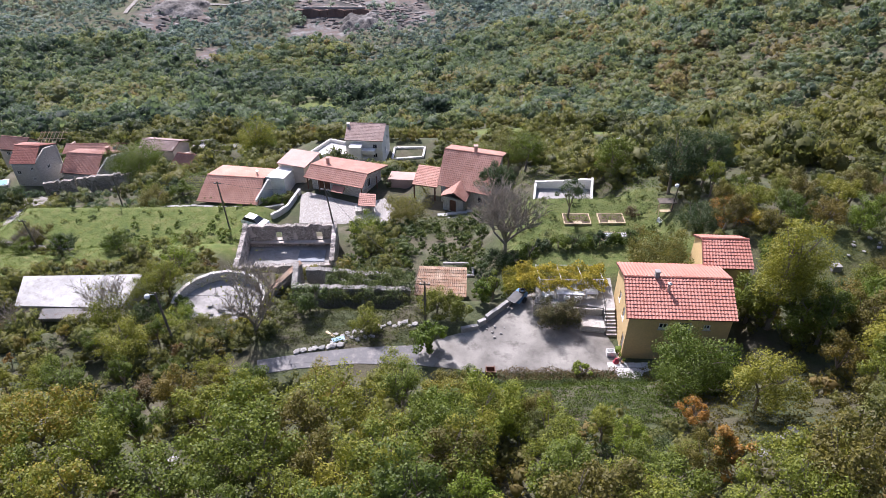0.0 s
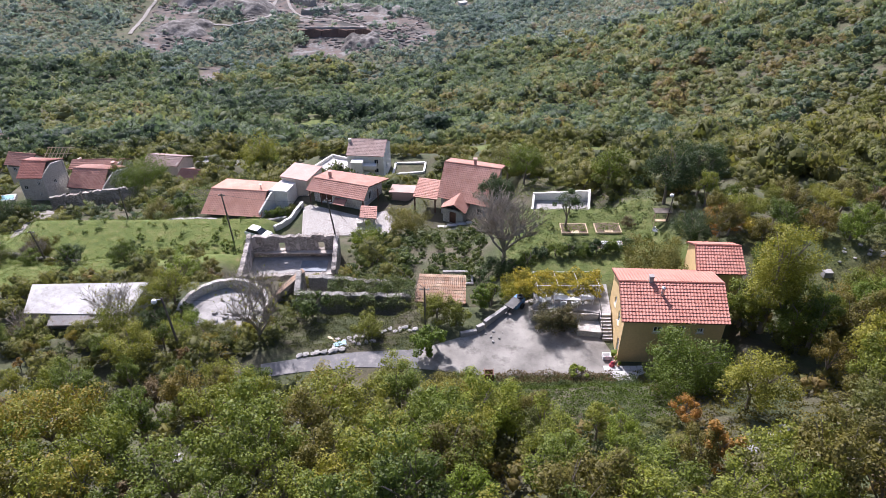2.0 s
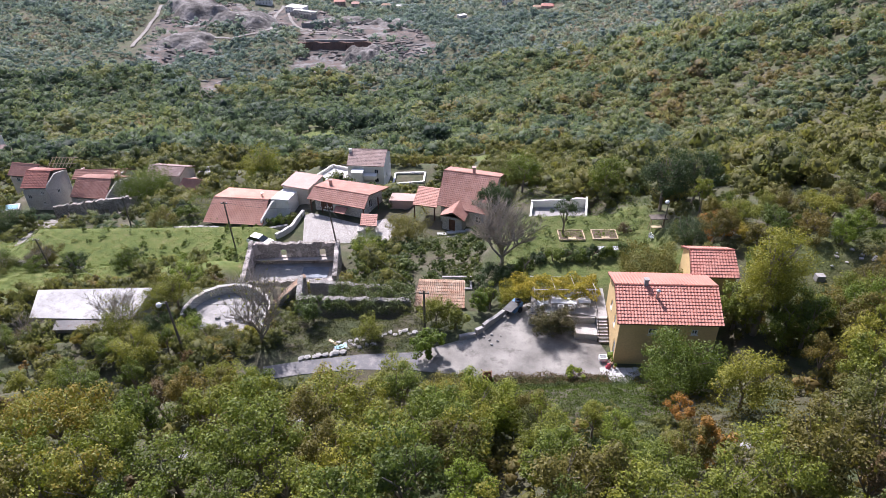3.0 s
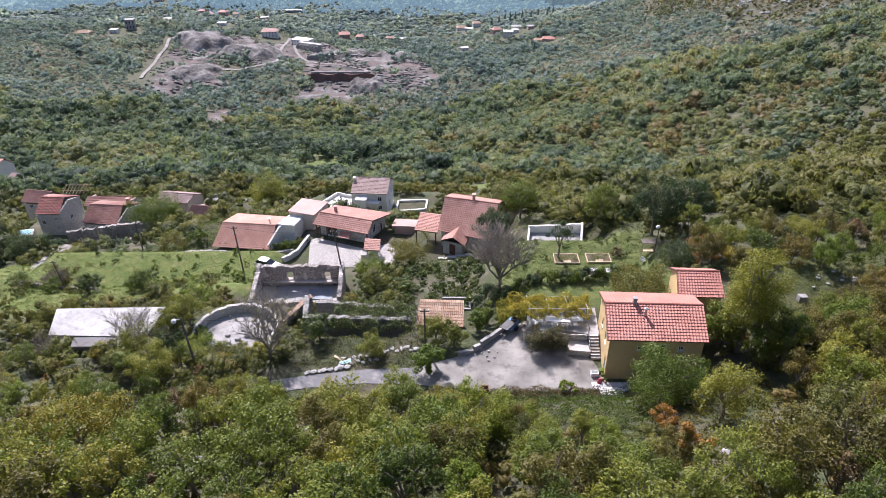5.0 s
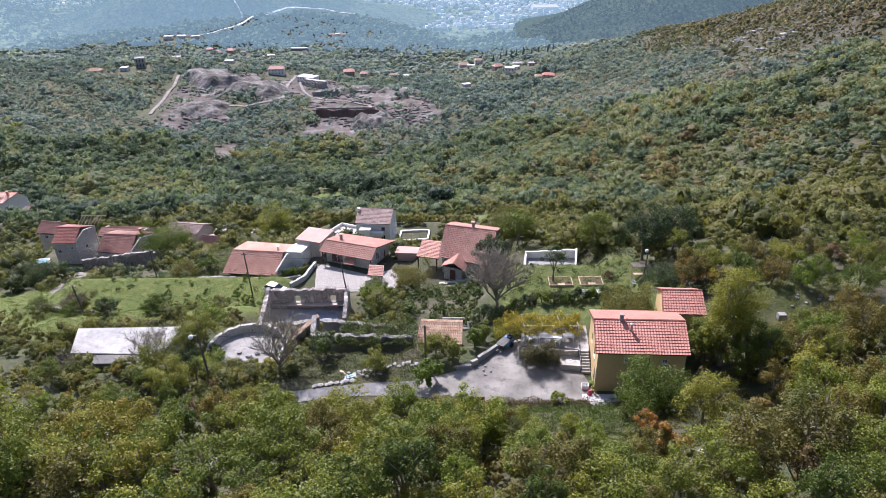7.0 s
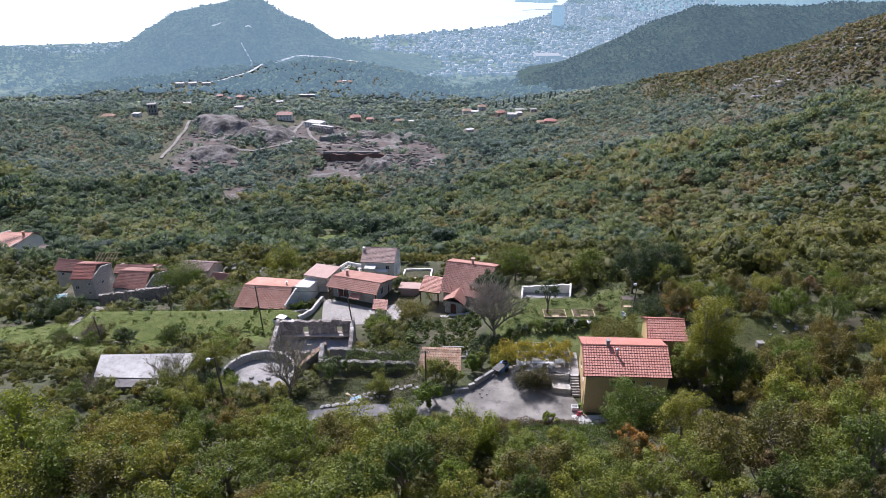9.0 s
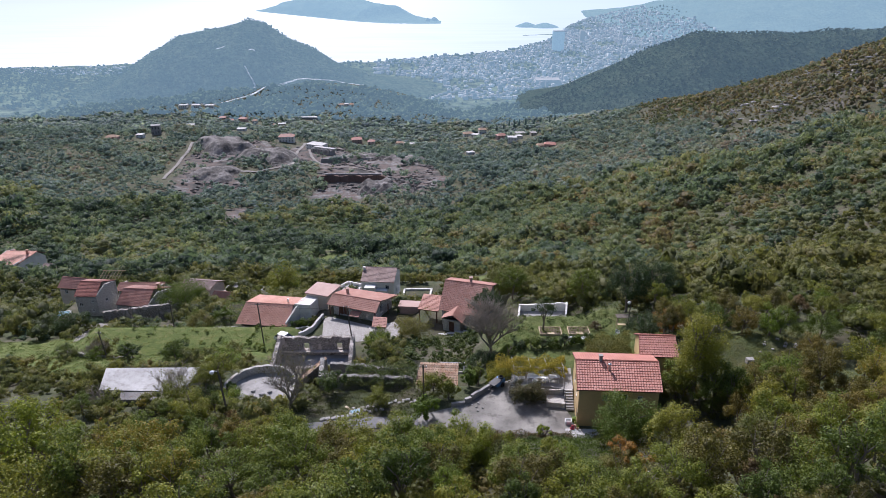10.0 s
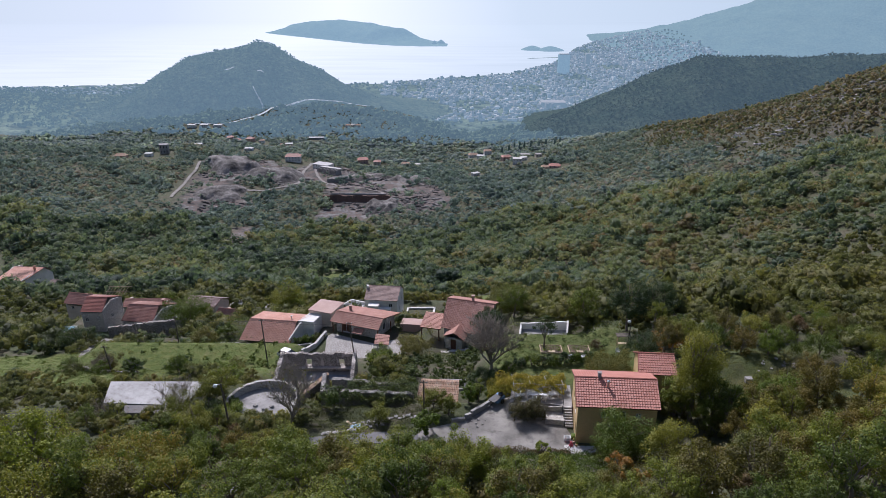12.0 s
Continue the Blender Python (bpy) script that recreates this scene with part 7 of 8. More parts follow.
def bare_mesh(seed, height, spread, depth=4, fork=5, radius=0.16):
    """Trunk and ever finer branches."""
    r = random.Random(seed)
    mb = MB()

    def grow(p, d, length, rad, level):
        mid = p + d * length * 0.5 + Vector((r.uniform(-1, 1), r.uniform(-1, 1), r.uniform(-0.3, 0.6))) * length * 0.07
        end = p + d * length
        mb.tube([p, mid, end], [rad, rad * 0.8, rad * 0.6], 6 if level < 2 else 4 if level < 3 else 3, False)
        if level == depth:
            return
        for i in range(fork if level < 2 else 5):
            a = 2 * math.pi * (i + r.random()) / (fork if level < 2 else 5)
            out = Vector((math.cos(a) * spread, math.sin(a) * spread, 0)) * r.uniform(0.5, 1.0)
            nd = (d * 0.75 + out + Vector((0, 0, 0.35))).normalized()
            grow(p.lerp(end, r.uniform(0.55, 1.0)), nd, length * (r.uniform(1.2, 1.7) if level == 0 else r.uniform(0.5, 0.8)), rad * 0.55, level + 1)

    grow(Vector((0, 0, -0.3)), Vector((0.05, 0.05, 1)).normalized(), height * 0.24, radius, 0)
    return mb


def bare_tree(label, x, y, height, spread, seed, leaves=None, radius=0.16, fork=5):
    t = thing("bare_tree", label, "tree", "bare trees", at=(x, y, gz(x, y)))
    part("branch_work", bare_mesh(seed, height, spread, 4, fork, radius), M_TWIG, t)
    if leaves:
        v = leaf_cloud(np.random.default_rng(seed), 40, 5, height * 0.42, height * 0.38, 0.12) + (0, 0, height * 0.62)
        part_mesh("leaves", leaf_mesh("leaves", v, leaves), t)
    return t


bare_tree("leafless many-stemmed tree beside the round yard", -18.0, 46.8, 9.0, 0.85, 3, M_OLIVE, 0.2, 6)
bare_tree("leafless grey tree before the white-roofed shed", -34.0, 50.6, 7.6, 0.8, 4, M_OLIVE, 0.2)
bare_tree("small leafless grey shrub-tree at the shed", -44.0, 50.4, 4.4, 1.0, 5, None, 0.12, 6)
bare_tree("large leafless grey-brown tree in the garden", 7.2, 63.4, 10.0, 1.0, 6, None, 0.3, 7)
bare_tree("leafless brown shrub-tree in the meadow", -59.0, 76.5, 4.4, 0.85, 8, M_RUST, 0.12, 6)
bare_tree("leafless twiggy shrub beside the large ruin", -24.5, 63.0, 3.6, 0.9, 9, None, 0.1, 5)


def plant(label, mat, seed, x, y, height, spread, leaf=0.17, clumps=80, per=22, base=0.35, name="tree", category="tree", group=""):
    t = make_tree(label, mat, seed, height, spread, leaf, clumps, per, base, group, name, category)
    t.location = (x, y, gz(x, y) - 0.1)
    return t


plant("large dense green tree before the ochre house", M_GREEN, 101, 20.0, 37.8, 5.3, 3.3, 0.16, 300, 26, 0.0)
plant("olive-yellow walnut tree below the ochre house", M_OLIVE, 102, 23.8, 33.6, 5.2, 2.7, 0.17, 120, 24, 0.2)
plant("tall green tree beside the ochre house", M_OLIVE, 103, 29.9, 45.2, 12.6, 2.8, 0.18, 250, 24, 0.06)
plant("low leafy tree at the foot of the tall tree", M_GREEN, 151, 31.6, 43.4, 6.6, 2.5, 0.16, 150, 24, 0.0)
plant("dense green tree behind the corner of the ochre house", M_GREEN, 155, 28.6, 46.6, 6.2, 2.0, 0.16, 130, 24, 0.0)
plant("bright green tree beside the clearing", M_BRIGHT, 104, 40.5, 46.2, 5.2, 2.8, 0.17, 140, 24, 0.1)
plant("olive-brown oak at the edge of the clearing", M_DULL, 156, 43.6, 50.4, 4.4, 2.4, 0.16, 110, 24, 0.0)
plant("olive-brown oak at the edge of the clearing", M_DULL, 157, 36.2, 45.6, 4.6, 2.4, 0.16, 110, 24, 0.0)
plant("dense green bush at the edge of the clearing", M_GREEN, 158, 34.4, 55.8, 2.4, 1.8, 0.15, 90, 24, 0.0, "bush", "bush")
plant("broad dark green tree between the stone houses", M_GREEN, 159, -60.0, 115.5, 8.2, 4.9, 0.2, 300, 26, 0.0)
plant("grey-green round bush at the end of the broken wall", M_GREYLEAF, 170, -47.6, 94.0, 3.4, 2.7, 0.18, 150, 24, 0.0, "bush", "bush")
plant("bright yellow-green tree behind the village", M_BRIGHT, 171, -49.0, 159.5, 7.4, 4.6, 0.22, 220, 24, 0.0)
plant("round dark green bush in the meadow", M_GREEN, 172, -43.2, 71.6, 3.2, 1.9, 0.15, 110, 24, 0.0, "bush", "bush", "bushes in the meadow")
plant("small dark green tree in the meadow", M_GREEN, 173, -50.6, 71.0, 3.4, 1.2, 0.15, 70, 24, 0.3, "tree", "tree", "bushes in the meadow")
plant("twiggy brown-green bush in the meadow", M_DULL, 174, -59.4, 78.6, 3.6, 2.6, 0.16, 110, 24, 0.0, "bush", "bush", "bushes in the meadow")
plant("round dark bush beside the dusty track", M_DARKLEAF, 175, -76.4, 97.6, 4.6, 3.4, 0.18, 170, 24, 0.0, "bush", "bush")
for i, (x, y, h, w) in enumerate(((47.6, 53.2, 4.4, 2.3), (46.4, 59.6, 4.2, 2.3), (41.6, 60.4, 4.0, 2.1), (50.2, 56.8, 4.6, 2.4), (35.6, 59.6, 3.2, 1.9))):
    plant(("olive-brown", "dense green")[i % 2] + " tree growing over the clearing", (M_DULL, M_GREEN)[i % 2], 176 + i, x, y, h, w, 0.16, 95, 22, 0.0, group="trees over the clearing")
plant("dark low bush in the clearing", M_DARKLEAF, 152, 38.2, 49.6, 1.7, 1.5, 0.14, 70, 22, 0.0, "bush", "bush")
plant("small green tree in the clearing", M_GREEN, 153, 38.6, 61.5, 4.2, 1.9, 0.16, 90, 22, 0.15)
plant("bright green sapling at the edge of the clearing", M_BRIGHT, 154, 44.5, 58.6, 3.8, 1.7, 0.16, 80, 22, 0.1)
plant("fig tree with large leaves at the house corner", M_DARKLEAF, 105, 24.4, 41.0, 3.2, 1.3, 0.22, 45, 14, 0.2)
plant("yellow-green round bush beside the lane", M_OLIVE, 106, -7.4, 47.2, 2.9, 1.55, 0.13, 90, 22, 0.05, "bush", "bush")
plant("yellow-green bush before the hut", M_OLIVE, 107, -0.6, 48.9, 3.3, 2.0, 0.14, 110, 22, 0.1, "bush", "bush")
plant("yellow-green bush before the hut", M_OLIVE, 108, 1.3, 48.2, 2.9, 1.5, 0.14, 80, 22, 0.1, "bush", "bush")
plant("green walnut sapling overhanging the lane", M_BRIGHT, 109, -1.3, 44.2, 3.2, 1.7, 0.24, 60, 16, 0.12)
plant("grey-green olive tree beside the paved yard", M_GREYLEAF, 110, -5.4, 83.2, 5.2, 3.5, 0.2, 150, 22, 0.15)
plant("dark green tree beside the large tiled house", M_DARKLEAF, 111, 7.4, 84.4, 7.4, 2.7, 0.2, 130, 20, 0.2)
for i, (x, y, h, w) in enumerate(((2.2, 30.4, 5.4, 2.6), (4.8, 32.0, 4.4, 2.2), (-0.4, 31.8, 4.2, 1.9), (7.4, 30.6, 3.4, 1.8))):
    plant("bright green ash tree in full leaf below the lot", M_BRIGHT, 190 + i, x, y, h, w, 0.16, 120, 24, 0.12, group="bright trees below the lot")
plant("yellow-green tree at the edge of the thicket", M_OLIVE, 195, -28.4, 42.6, 4.6, 2.4, 0.15, 120, 24, 0.08)
plant("yellow-green tree leaning over the shed", M_OLIVE, 196, -30.8, 53.4, 5.0, 2.0, 0.15, 90, 22, 0.2)
plant("rusty brown bush in the thicket", M_RUST, 197, 0.9, 26.6, 2.6, 1.2, 0.12, 60, 22, 0.1, "bush", "bush")
plant("orange-leaved shrub below the ochre house", M_ORANGE, 198, 18.3, 31.8, 2.6, 1.1, 0.12, 50, 20, 0.1, "bush", "bush")
plant("bright green shrub tree beside the ruin", M_BRIGHT, 112, -11.0, 76.8, 3.4, 2.5, 0.16, 90, 20, 0.15)
plant("olive-green tree below the village", M_OLIVE, 113, -49, 158, 9.5, 5.4, 0.35, 130, 20, 0.1)
plant("broad green tree beside the stone houses", M_GREEN, 114, -61.5, 118.0, 9.6, 5.6, 0.26, 190, 24, 0.05)
plant("tall dark green tree at the garden's edge", M_DARKLEAF, 116, 29.8, 75.5, 9.0, 3.8, 0.22, 170, 22, 0.15)
plant("tall dark green tree at the garden's edge", M_DARKLEAF, 117, 34.8, 77.5, 8.6, 3.6, 0.22, 150, 22, 0.15)
plant("dark evergreen bush behind the outbuilding", M_DARKLEAF, 118, 29.2, 63.5, 4.2, 2.8, 0.15, 130, 24, 0.05, "bush", "bush")
plant("golden orange sumac bush on the slope", M_ORANGE, 119, 32.8, 63.5, 3.0, 2.3, 0.16, 90, 22, 0.05, "bush", "bush")
plant("golden yellow bush on the slope", M_YELLOW, 120, 35.2, 61.5, 2.4, 1.8, 0.15, 50, 20, 0.05, "bush", "bush")
plant("slender dark tree in the vegetable bed", M_DARKLEAF, 121, 15.9, 70.9, 5.8, 2.0, 0.18, 50, 16, 0.5)
plant("small round evergreen tree in the meadow", M_DARKLEAF, 122, -53.6, 75.8, 3.6, 1.5, 0.14, 60, 20, 0.35)
plant("dark bush in the meadow", M_DARKLEAF, 123, -46.7, 76.4, 2.7, 1.9, 0.15, 70, 20, 0.05, "bush", "bush")
plant("yellow-green tree above the shed", M_OLIVE, 124, -29.5, 55.0, 4.4, 2.2, 0.15, 90, 22, 0.15)
plant("yellow-green tree above the shed", M_BRIGHT, 125, -31.0, 61.5, 4.2, 2.0, 0.16, 80, 20, 0.2)
plant("small tree with red leaf tips by the path", M_RUST, 126, -28.2, 63.0, 3.0, 1.2, 0.14, 40, 18, 0.3)
plant("green bush beside the round yard", M_BRIGHT, 127, -27.5, 49.3, 2.6, 2.0, 0.15, 80, 20, 0.05, "bush", "bush")
plant("large yellow-green bush below the shed", M_OLIVE, 144, -33.0, 48.6, 4.2, 2.5, 0.15, 120, 22, 0.05, "bush", "bush")
plant("grey leafy bush before the shed", M_GREYLEAF, 145, -44.6, 50.6, 2.8, 1.8, 0.13, 70, 20, 0.05, "bush", "bush")
plant("dark green bush beside the shed", M_DARKLEAF, 146, -30.2, 51.2, 3.0, 1.9, 0.15, 90, 20, 0.05, "bush", "bush")
plant("grey-green juniper bush before the round yard", M_GREYLEAF, 147, -24.6, 48.2, 2.0, 2.0, 0.12, 90, 22, 0.0, "bush", "bush")
plant("grey-green juniper bush before the round yard", M_GREYLEAF, 148, -21.6, 47.6, 1.9, 1.9, 0.12, 90, 22, 0.0, "bush", "bush")
plant("fig bush with large glossy leaves under the ruin", M_DARKLEAF, 128, -13.4, 50.3, 3.2, 1.9, 0.22, 70, 16, 0.1, "bush", "bush")
plant("upright dark evergreen beside the hut", M_DARKLEAF, 129, 4.4, 55.0, 4.6, 1.2, 0.14, 80, 22, 0.05)
plant("upright green evergreen beside the hut", M_GREEN, 130, 5.2, 52.8, 3.6, 1.2, 0.14, 80, 22, 0.05)
plant("upright green evergreen beside the wall", M_BRIGHT, 131, 3.9, 51.2, 3.0, 1.1, 0.14, 70, 22, 0.05)
plant("dark bush under the bare tree", M_DARKLEAF, 132, 6.4, 60.0, 3.0, 2.0, 0.15, 90, 22, 0.05, "bush", "bush")
plant("fig sapling with pale green leaves at the lot", M_BRIGHT, 133, 12.0, 40.6, 2.4, 1.0, 0.26, 16, 8, 0.4)
plant("round clipped bush in the vegetable garden", M_GREYLEAF, 134, 23.9, 66.6, 1.9, 1.3, 0.12, 60, 20, 0.0, "bush", "bush")
plant("red and green flowering bush in the garden", M_RUST, 135, 24.4, 71.8, 1.2, 1.2, 0.12, 40, 18, 0.0, "bush", "bush")
plant("tall green tree behind the water basin", M_GREEN, 136, 25.0, 86.5, 7.0, 3.0, 0.22, 120, 20, 0.15)
plant("tall green tree behind the water basin", M_GREEN, 137, 13.0, 92.5, 7.0, 3.2, 0.22, 120, 20, 0.15)
plant("green bushy tree between basin and house", M_GREYLEAF, 138, 11.0, 99.0, 7.5, 3.8, 0.25, 120, 20, 0.1)
plant("small green bush in the paved yard", M_DARKLEAF, 139, -9.0, 97.5, 2.0, 1.2, 0.14, 50, 18, 0.0, "bush", "bush")
for i, (x, y, s) in enumerate(((-27.2, 93.4, 1.2), (-28.9, 93.0, 1.0), (-25.3, 93.8, 1.0), (-39.0, 94.6, 0.7), (-9.6, 100.5, 1.2), (-6.4, 103.0, 1.8), (-2.8, 101.5, 1.6), (-62, 100.5, 1.2), (-57, 101.5, 1.4), (-52, 103.0, 1.7), (-47, 101.0, 1.5), (-68.5, 100.5, 1.2), (-44, 96.5, 1.6), (-56, 110.5, 1.7), (-52, 111, 2.0))):
    plant("green bush below the village houses", (M_GREEN, M_DARKLEAF, M_GREYLEAF)[i % 3], 200 + i, x, y, 1.6 * s, 1.2 * s, 0.15 * s, 55, 18, 0.0, "bush", "bush", "bushes below the houses")


def leaf_box(name, label, x0, x1, y0, y1, zf, h, count, leaf, mat, seed, category, kind="", wob=0.25):
    """A clipped or trailing mass of leaves over a stretch of ground."""
    count, leaf = int(count * 2.2), leaf * 0.68
    r = np.random.default_rng(seed)
    x, y = r.uniform(x0, x1, count), r.uniform(y0, y1, count)
    z = zf(x, y) + h * r.uniform(0, 1, count) ** 0.45 * (1 - wob + wob * np.sin(x * 2.1 + y) * np.sin(y * 2.7))
    p = np.stack([x, y, z], -1) + r.normal(size=(count, 3)) * 0.06
    nrm = r.normal(size=(count, 3)) + (0, -0.2, 0.9)
    nrm /= np.linalg.norm(nrm, axis=1)[:, None]
    s = np.cross(nrm, r.normal(size=(count, 3)))
    s /= np.linalg.norm(s, axis=1)[:, None]
    u = np.cross(nrm, s)
    k = leaf * r.uniform(0.5, 1.3, (count, 1))
    v = np.stack([p - s * k, p + s * k * 0.8 - u * k * 0.3, p + u * k * 1.1], 1).reshape(-1, 3)
    return tagged(new(name, leaf_mesh(name, v, mat)), label, category, kind=kind)


plant("twiggy brown-green bush below the terrace", M_HEDGE, 141, 10.3, 47.7, 3.1, 1.7, 0.12, 100, 22, 0.0, "bush", "bush", "bushes below the terrace")
plant("twiggy brown-green bush below the terrace", M_HEDGE, 142, 12.1, 47.6, 3.0, 1.7, 0.12, 100, 22, 0.0, "bush", "bush", "bushes below the terrace")
plant("dark green bush below the terrace", M_DARKLEAF, 143, 11.2, 48.2, 2.2, 1.6, 0.13, 70, 20, 0.0, "bush", "bush", "bushes below the terrace")
leaf_box("vine", "yellow autumn vine over the pergola", 7.4, 16.2, 50.4, 54.0, lambda x, y: 1.75 - 0.2 * (y - 50.5) + 0.35 * np.sin(x * 1.3) * np.sin(y * 1.7), 0.9, 4600, 0.15, M_YELLOW, 3, "vine", "", 0.7)
leaf_box("vine", "yellow vine hanging over the edge of the pergola", 8.6, 15.9, 49.9, 50.6, lambda x, y: 1.45 + 0.35 * np.sin(x * 2.3), 0.9, 700, 0.15, M_YELLOW, 13, "vine", "", 0.7)
leaf_box("vine", "yellow-green trailing vine on the garden slope", 6.4, 9.4, 52.8, 56.5, ground_z, 2.0, 2200, 0.14, M_OLIVE, 4, "vine")
for i in range(9):
    x = 8.0 + 1.55 * i
    plant("dark green garden hedge bush", (M_DARKLEAF, M_GREEN)[i % 2], 300 + i, x, 58.6 + 0.12 * i, 1.7 + 0.3 * math.sin(i * 2.3), 1.15, 0.13, 60, 20, 0.0, "hedge_bush", "hedge", "hedge of the garden")
leaf_box("climbing_plant", "dry grey-green climber on a trellis behind the house", 19.4, 25.2, 50.8, 57.0, ground_z, 3.7, 8500, 0.13, M_GREYLEAF, 5, "climber")
X, Y = scatter(-98, -40, 58, 122, 2.3, rng)
k = ((Y > 91.5) & ~((X > -83) & (X < -62) & (Y > 107)) & ~((X > -46) & (Y > 92) & (Y < 108)) | (X < -70) & ((Y > 91) | (Y < 74) | (X < -98))) & view_wedge(X, Y, 4) & (rng.uniform(0, 1, len(X)) > 0.25)
k &= ~((X > -91) & (X < -64) & (Y > 114)) & ~((np.abs(X + 72) < 4.5) & (Y > 86) & (Y < 108)) & ~((X > -100) & (X < -80) & (Y > 113) & (Y < 128))
# Lighter valley foliage, partly for dry growth, partly for haze in its colour.
woods("scrub", "green and olive bushes between the stone houses and the meadow", X[k], Y[k], 1.45, 7, 200, 0.1, M_HAZEVALLEY, 34, core=0.6)
for i, (x, y, h, w) in enumerate(((-26.4, 50.8, 2.0, 1.5), (-24.4, 49.6, 1.7, 1.5), (-22.2, 49.5, 1.6, 1.4), (-20.3, 50.2, 1.7, 1.3), (-27.6, 52.8, 1.8, 1.2))):
    plant("bushy shrub growing over the round yard's edge", (M_BRIGHT, M_GREYLEAF, M_GREYLEAF, M_OLIVE, M_GREEN)[i], 160 + i, x, y, h, w, 0.13, 70, 20, 0.0, "bush", "bush", "shrubs at the round yard")
leaf_box("ivy", "dense ivy trailing over the low ruin", -12.5, -3.0, 52.6, 56.9, lambda x, y: x * 0 - 3.2, 2.4, 6500, 0.13, M_IVY, 6, "ivy", "stuff")
leaf_box("shrub_border", "low reddish shrub border at the edge of the lot", 4.8, 15.4, 39.6, 41.3, ground_z, 1.1, 4600, 0.10, M_RUST, 7, "shrubs", "stuff")
leaf_box("shrub_border", "low green shrub border at the edge of the lot", 2.8, 17.4, 38.9, 40.9, ground_z, 1.0, 5600, 0.11, M_IVY, 8, "shrubs", "stuff")
leaf_box("weeds", "dark brush and brambles under the trees below the house", 17.5, 31.0, 25.5, 42.0, ground_z, 1.0, 9000, 0.14, M_DULL, 19, "brush", "stuff", 0.9)
leaf_box("weeds", "mixed dark weeds and brambles below the clearing", 8.5, 19.0, 26.5, 32.6, ground_z, 0.7, 8000, 0.11, M_IVY, 20, "weeds", "stuff", 0.7)
leaf_box("weeds", "grey-green weeds on the clearing below the lot", 3.0, 18.0, 32.4, 39.8, ground_z, 0.55, 11000, 0.11, M_GREEN, 9, "weeds", "stuff", 0.6)
leaf_box("weeds", "dry grass and weeds beside the lane", -20.0, -1.5, 44.7, 52.5, ground_z, 0.45, 9000, 0.11, M_GREYLEAF, 10, "weeds", "stuff", 0.7)
leaf_box("grass", "dry pale grass of the clearing", 33.5, 51.0, 48.5, 62.0, ground_z, 0.35, 9000, 0.10, M_GREYLEAF, 14, "grass", "stuff", 0.7)
leaf_box("weeds", "tangled green weeds and vegetables in the garden", 8.0, 29.0, 57.5, 79.0, lambda x, y: ground_z(x, y) - 0.25, 0.9, 9000, 0.12, M_IVY, 15, "weeds", "stuff", 0.95)
leaf_box("grass", "long grass of the garden", 7.0, 29.0, 57.0, 78.0, ground_z, 0.3, 18000, 0.09, M_FIELD, 11, "grass", "stuff", 0.7)
leaf_box("weeds", "green weeds beside the low house", -52.0, -41.0, 92.5, 104.0, ground_z, 0.8, 5000, 0.15, M_FIELD, 16, "weeds", "stuff", 0.7)
leaf_box("weeds", "green weeds round the basin", 8.0, 30.0, 78.5, 94.0, lambda x, y: np.where((np.abs(x - 17.2) < 5) & (np.abs(y - 82) < 3.4), -20.0, ground_z(x, y)), 0.7, 6000, 0.15, M_FIELD, 17, "weeds", "stuff", 0.8)
leaf_box("weeds", "dry weeds and ivy below the paved yard", -12.0, 8.0, 76.0, 86.0, ground_z, 0.8, 6000, 0.13, M_IVY, 18, "weeds", "stuff", 0.7)
leaf_box("grass", "long green grass at the lower edge of the meadow", -62.0, -38.0, 66.0, 74.0, ground_z, 0.3, 12000, 0.085, M_FIELD, 13, "grass", "stuff", 0.8)
leaf_box("grass", "long green grass of the meadow", -92.0, -27.0, 74.0, 91.0, ground_z, 0.3, 40000, 0.085, M_FIELD, 12, "grass", "stuff", 0.8)
# overgrown slope between the ruins and the houses
X, Y = scatter(-13, 9, 59.5, 81, 1.9, rng)
k = ~((X > -29) & (X < -13.5)) & (rng.uniform(0, 1, len(X)) > 0.12) & ~((X > 6) & (Y > 62))
woods("scrub", "ivy and scrub covering the terraces between the houses", X[k], Y[k], 1.2, 7, 300, 0.08, M_IVY, 31, core=0.6)
X, Y = scatter(-50, -12, 44.5, 66, 1.75, rng)
k = (open_ground(X, Y, -1.0) == 0) | ((X > -29) & (X < -18.5) & (Y > 46.5) & (Y < 50.2))
k &= (X < -15.5) | (Y > 46.5)
woods("scrub", "grey-green scrub round the shed and the round yard", X[k], Y[k], 0.95, 6, 230, 0.095, M_WOODS, 32, core=0.55)
X, Y = scatter(-80, -26, 60, 74.5, 2.3, rng)
k = (rng.uniform(0, 1, len(X)) > 0.2 + 0.6 * field_mask(X, Y)) & ~((X > -28) & (X < -12)) & view_wedge(X, Y)
woods("scrub", "olive scrub below the meadow", X[k], Y[k], 1.3, 7, 260, 0.085, M_WOODS, 33, core=0.55)
X, Y = scatter(-12, 14, 98, 112, 2.6, rng)
k = ~open_ground(X, Y, 0.5)
woods("scrub", "green scrub behind the tiled houses", X[k], Y[k], 1.5, 8, 260, 0.08, M_WOODS, 34, core=0.6)
X, Y = scatter(8, 30, 59, 80, 1.9, rng)
k = (rng.uniform(0, 1, len(X)) > 0.62) & ~((X > 14) & (X < 24) & (Y > 65) & (Y < 73)) & ~((X > 11) & (X < 23) & (Y > 77))
woods("scrub", "garden plants and weeds between the beds", X[k], Y[k], 0.6, 4, 110, 0.13, M_IVY, 35, core=0.5)
X, Y = scatter(-72, -27, 72, 92, 2.6, rng)
k = rng.uniform(0, 1, len(X)) > 0.9
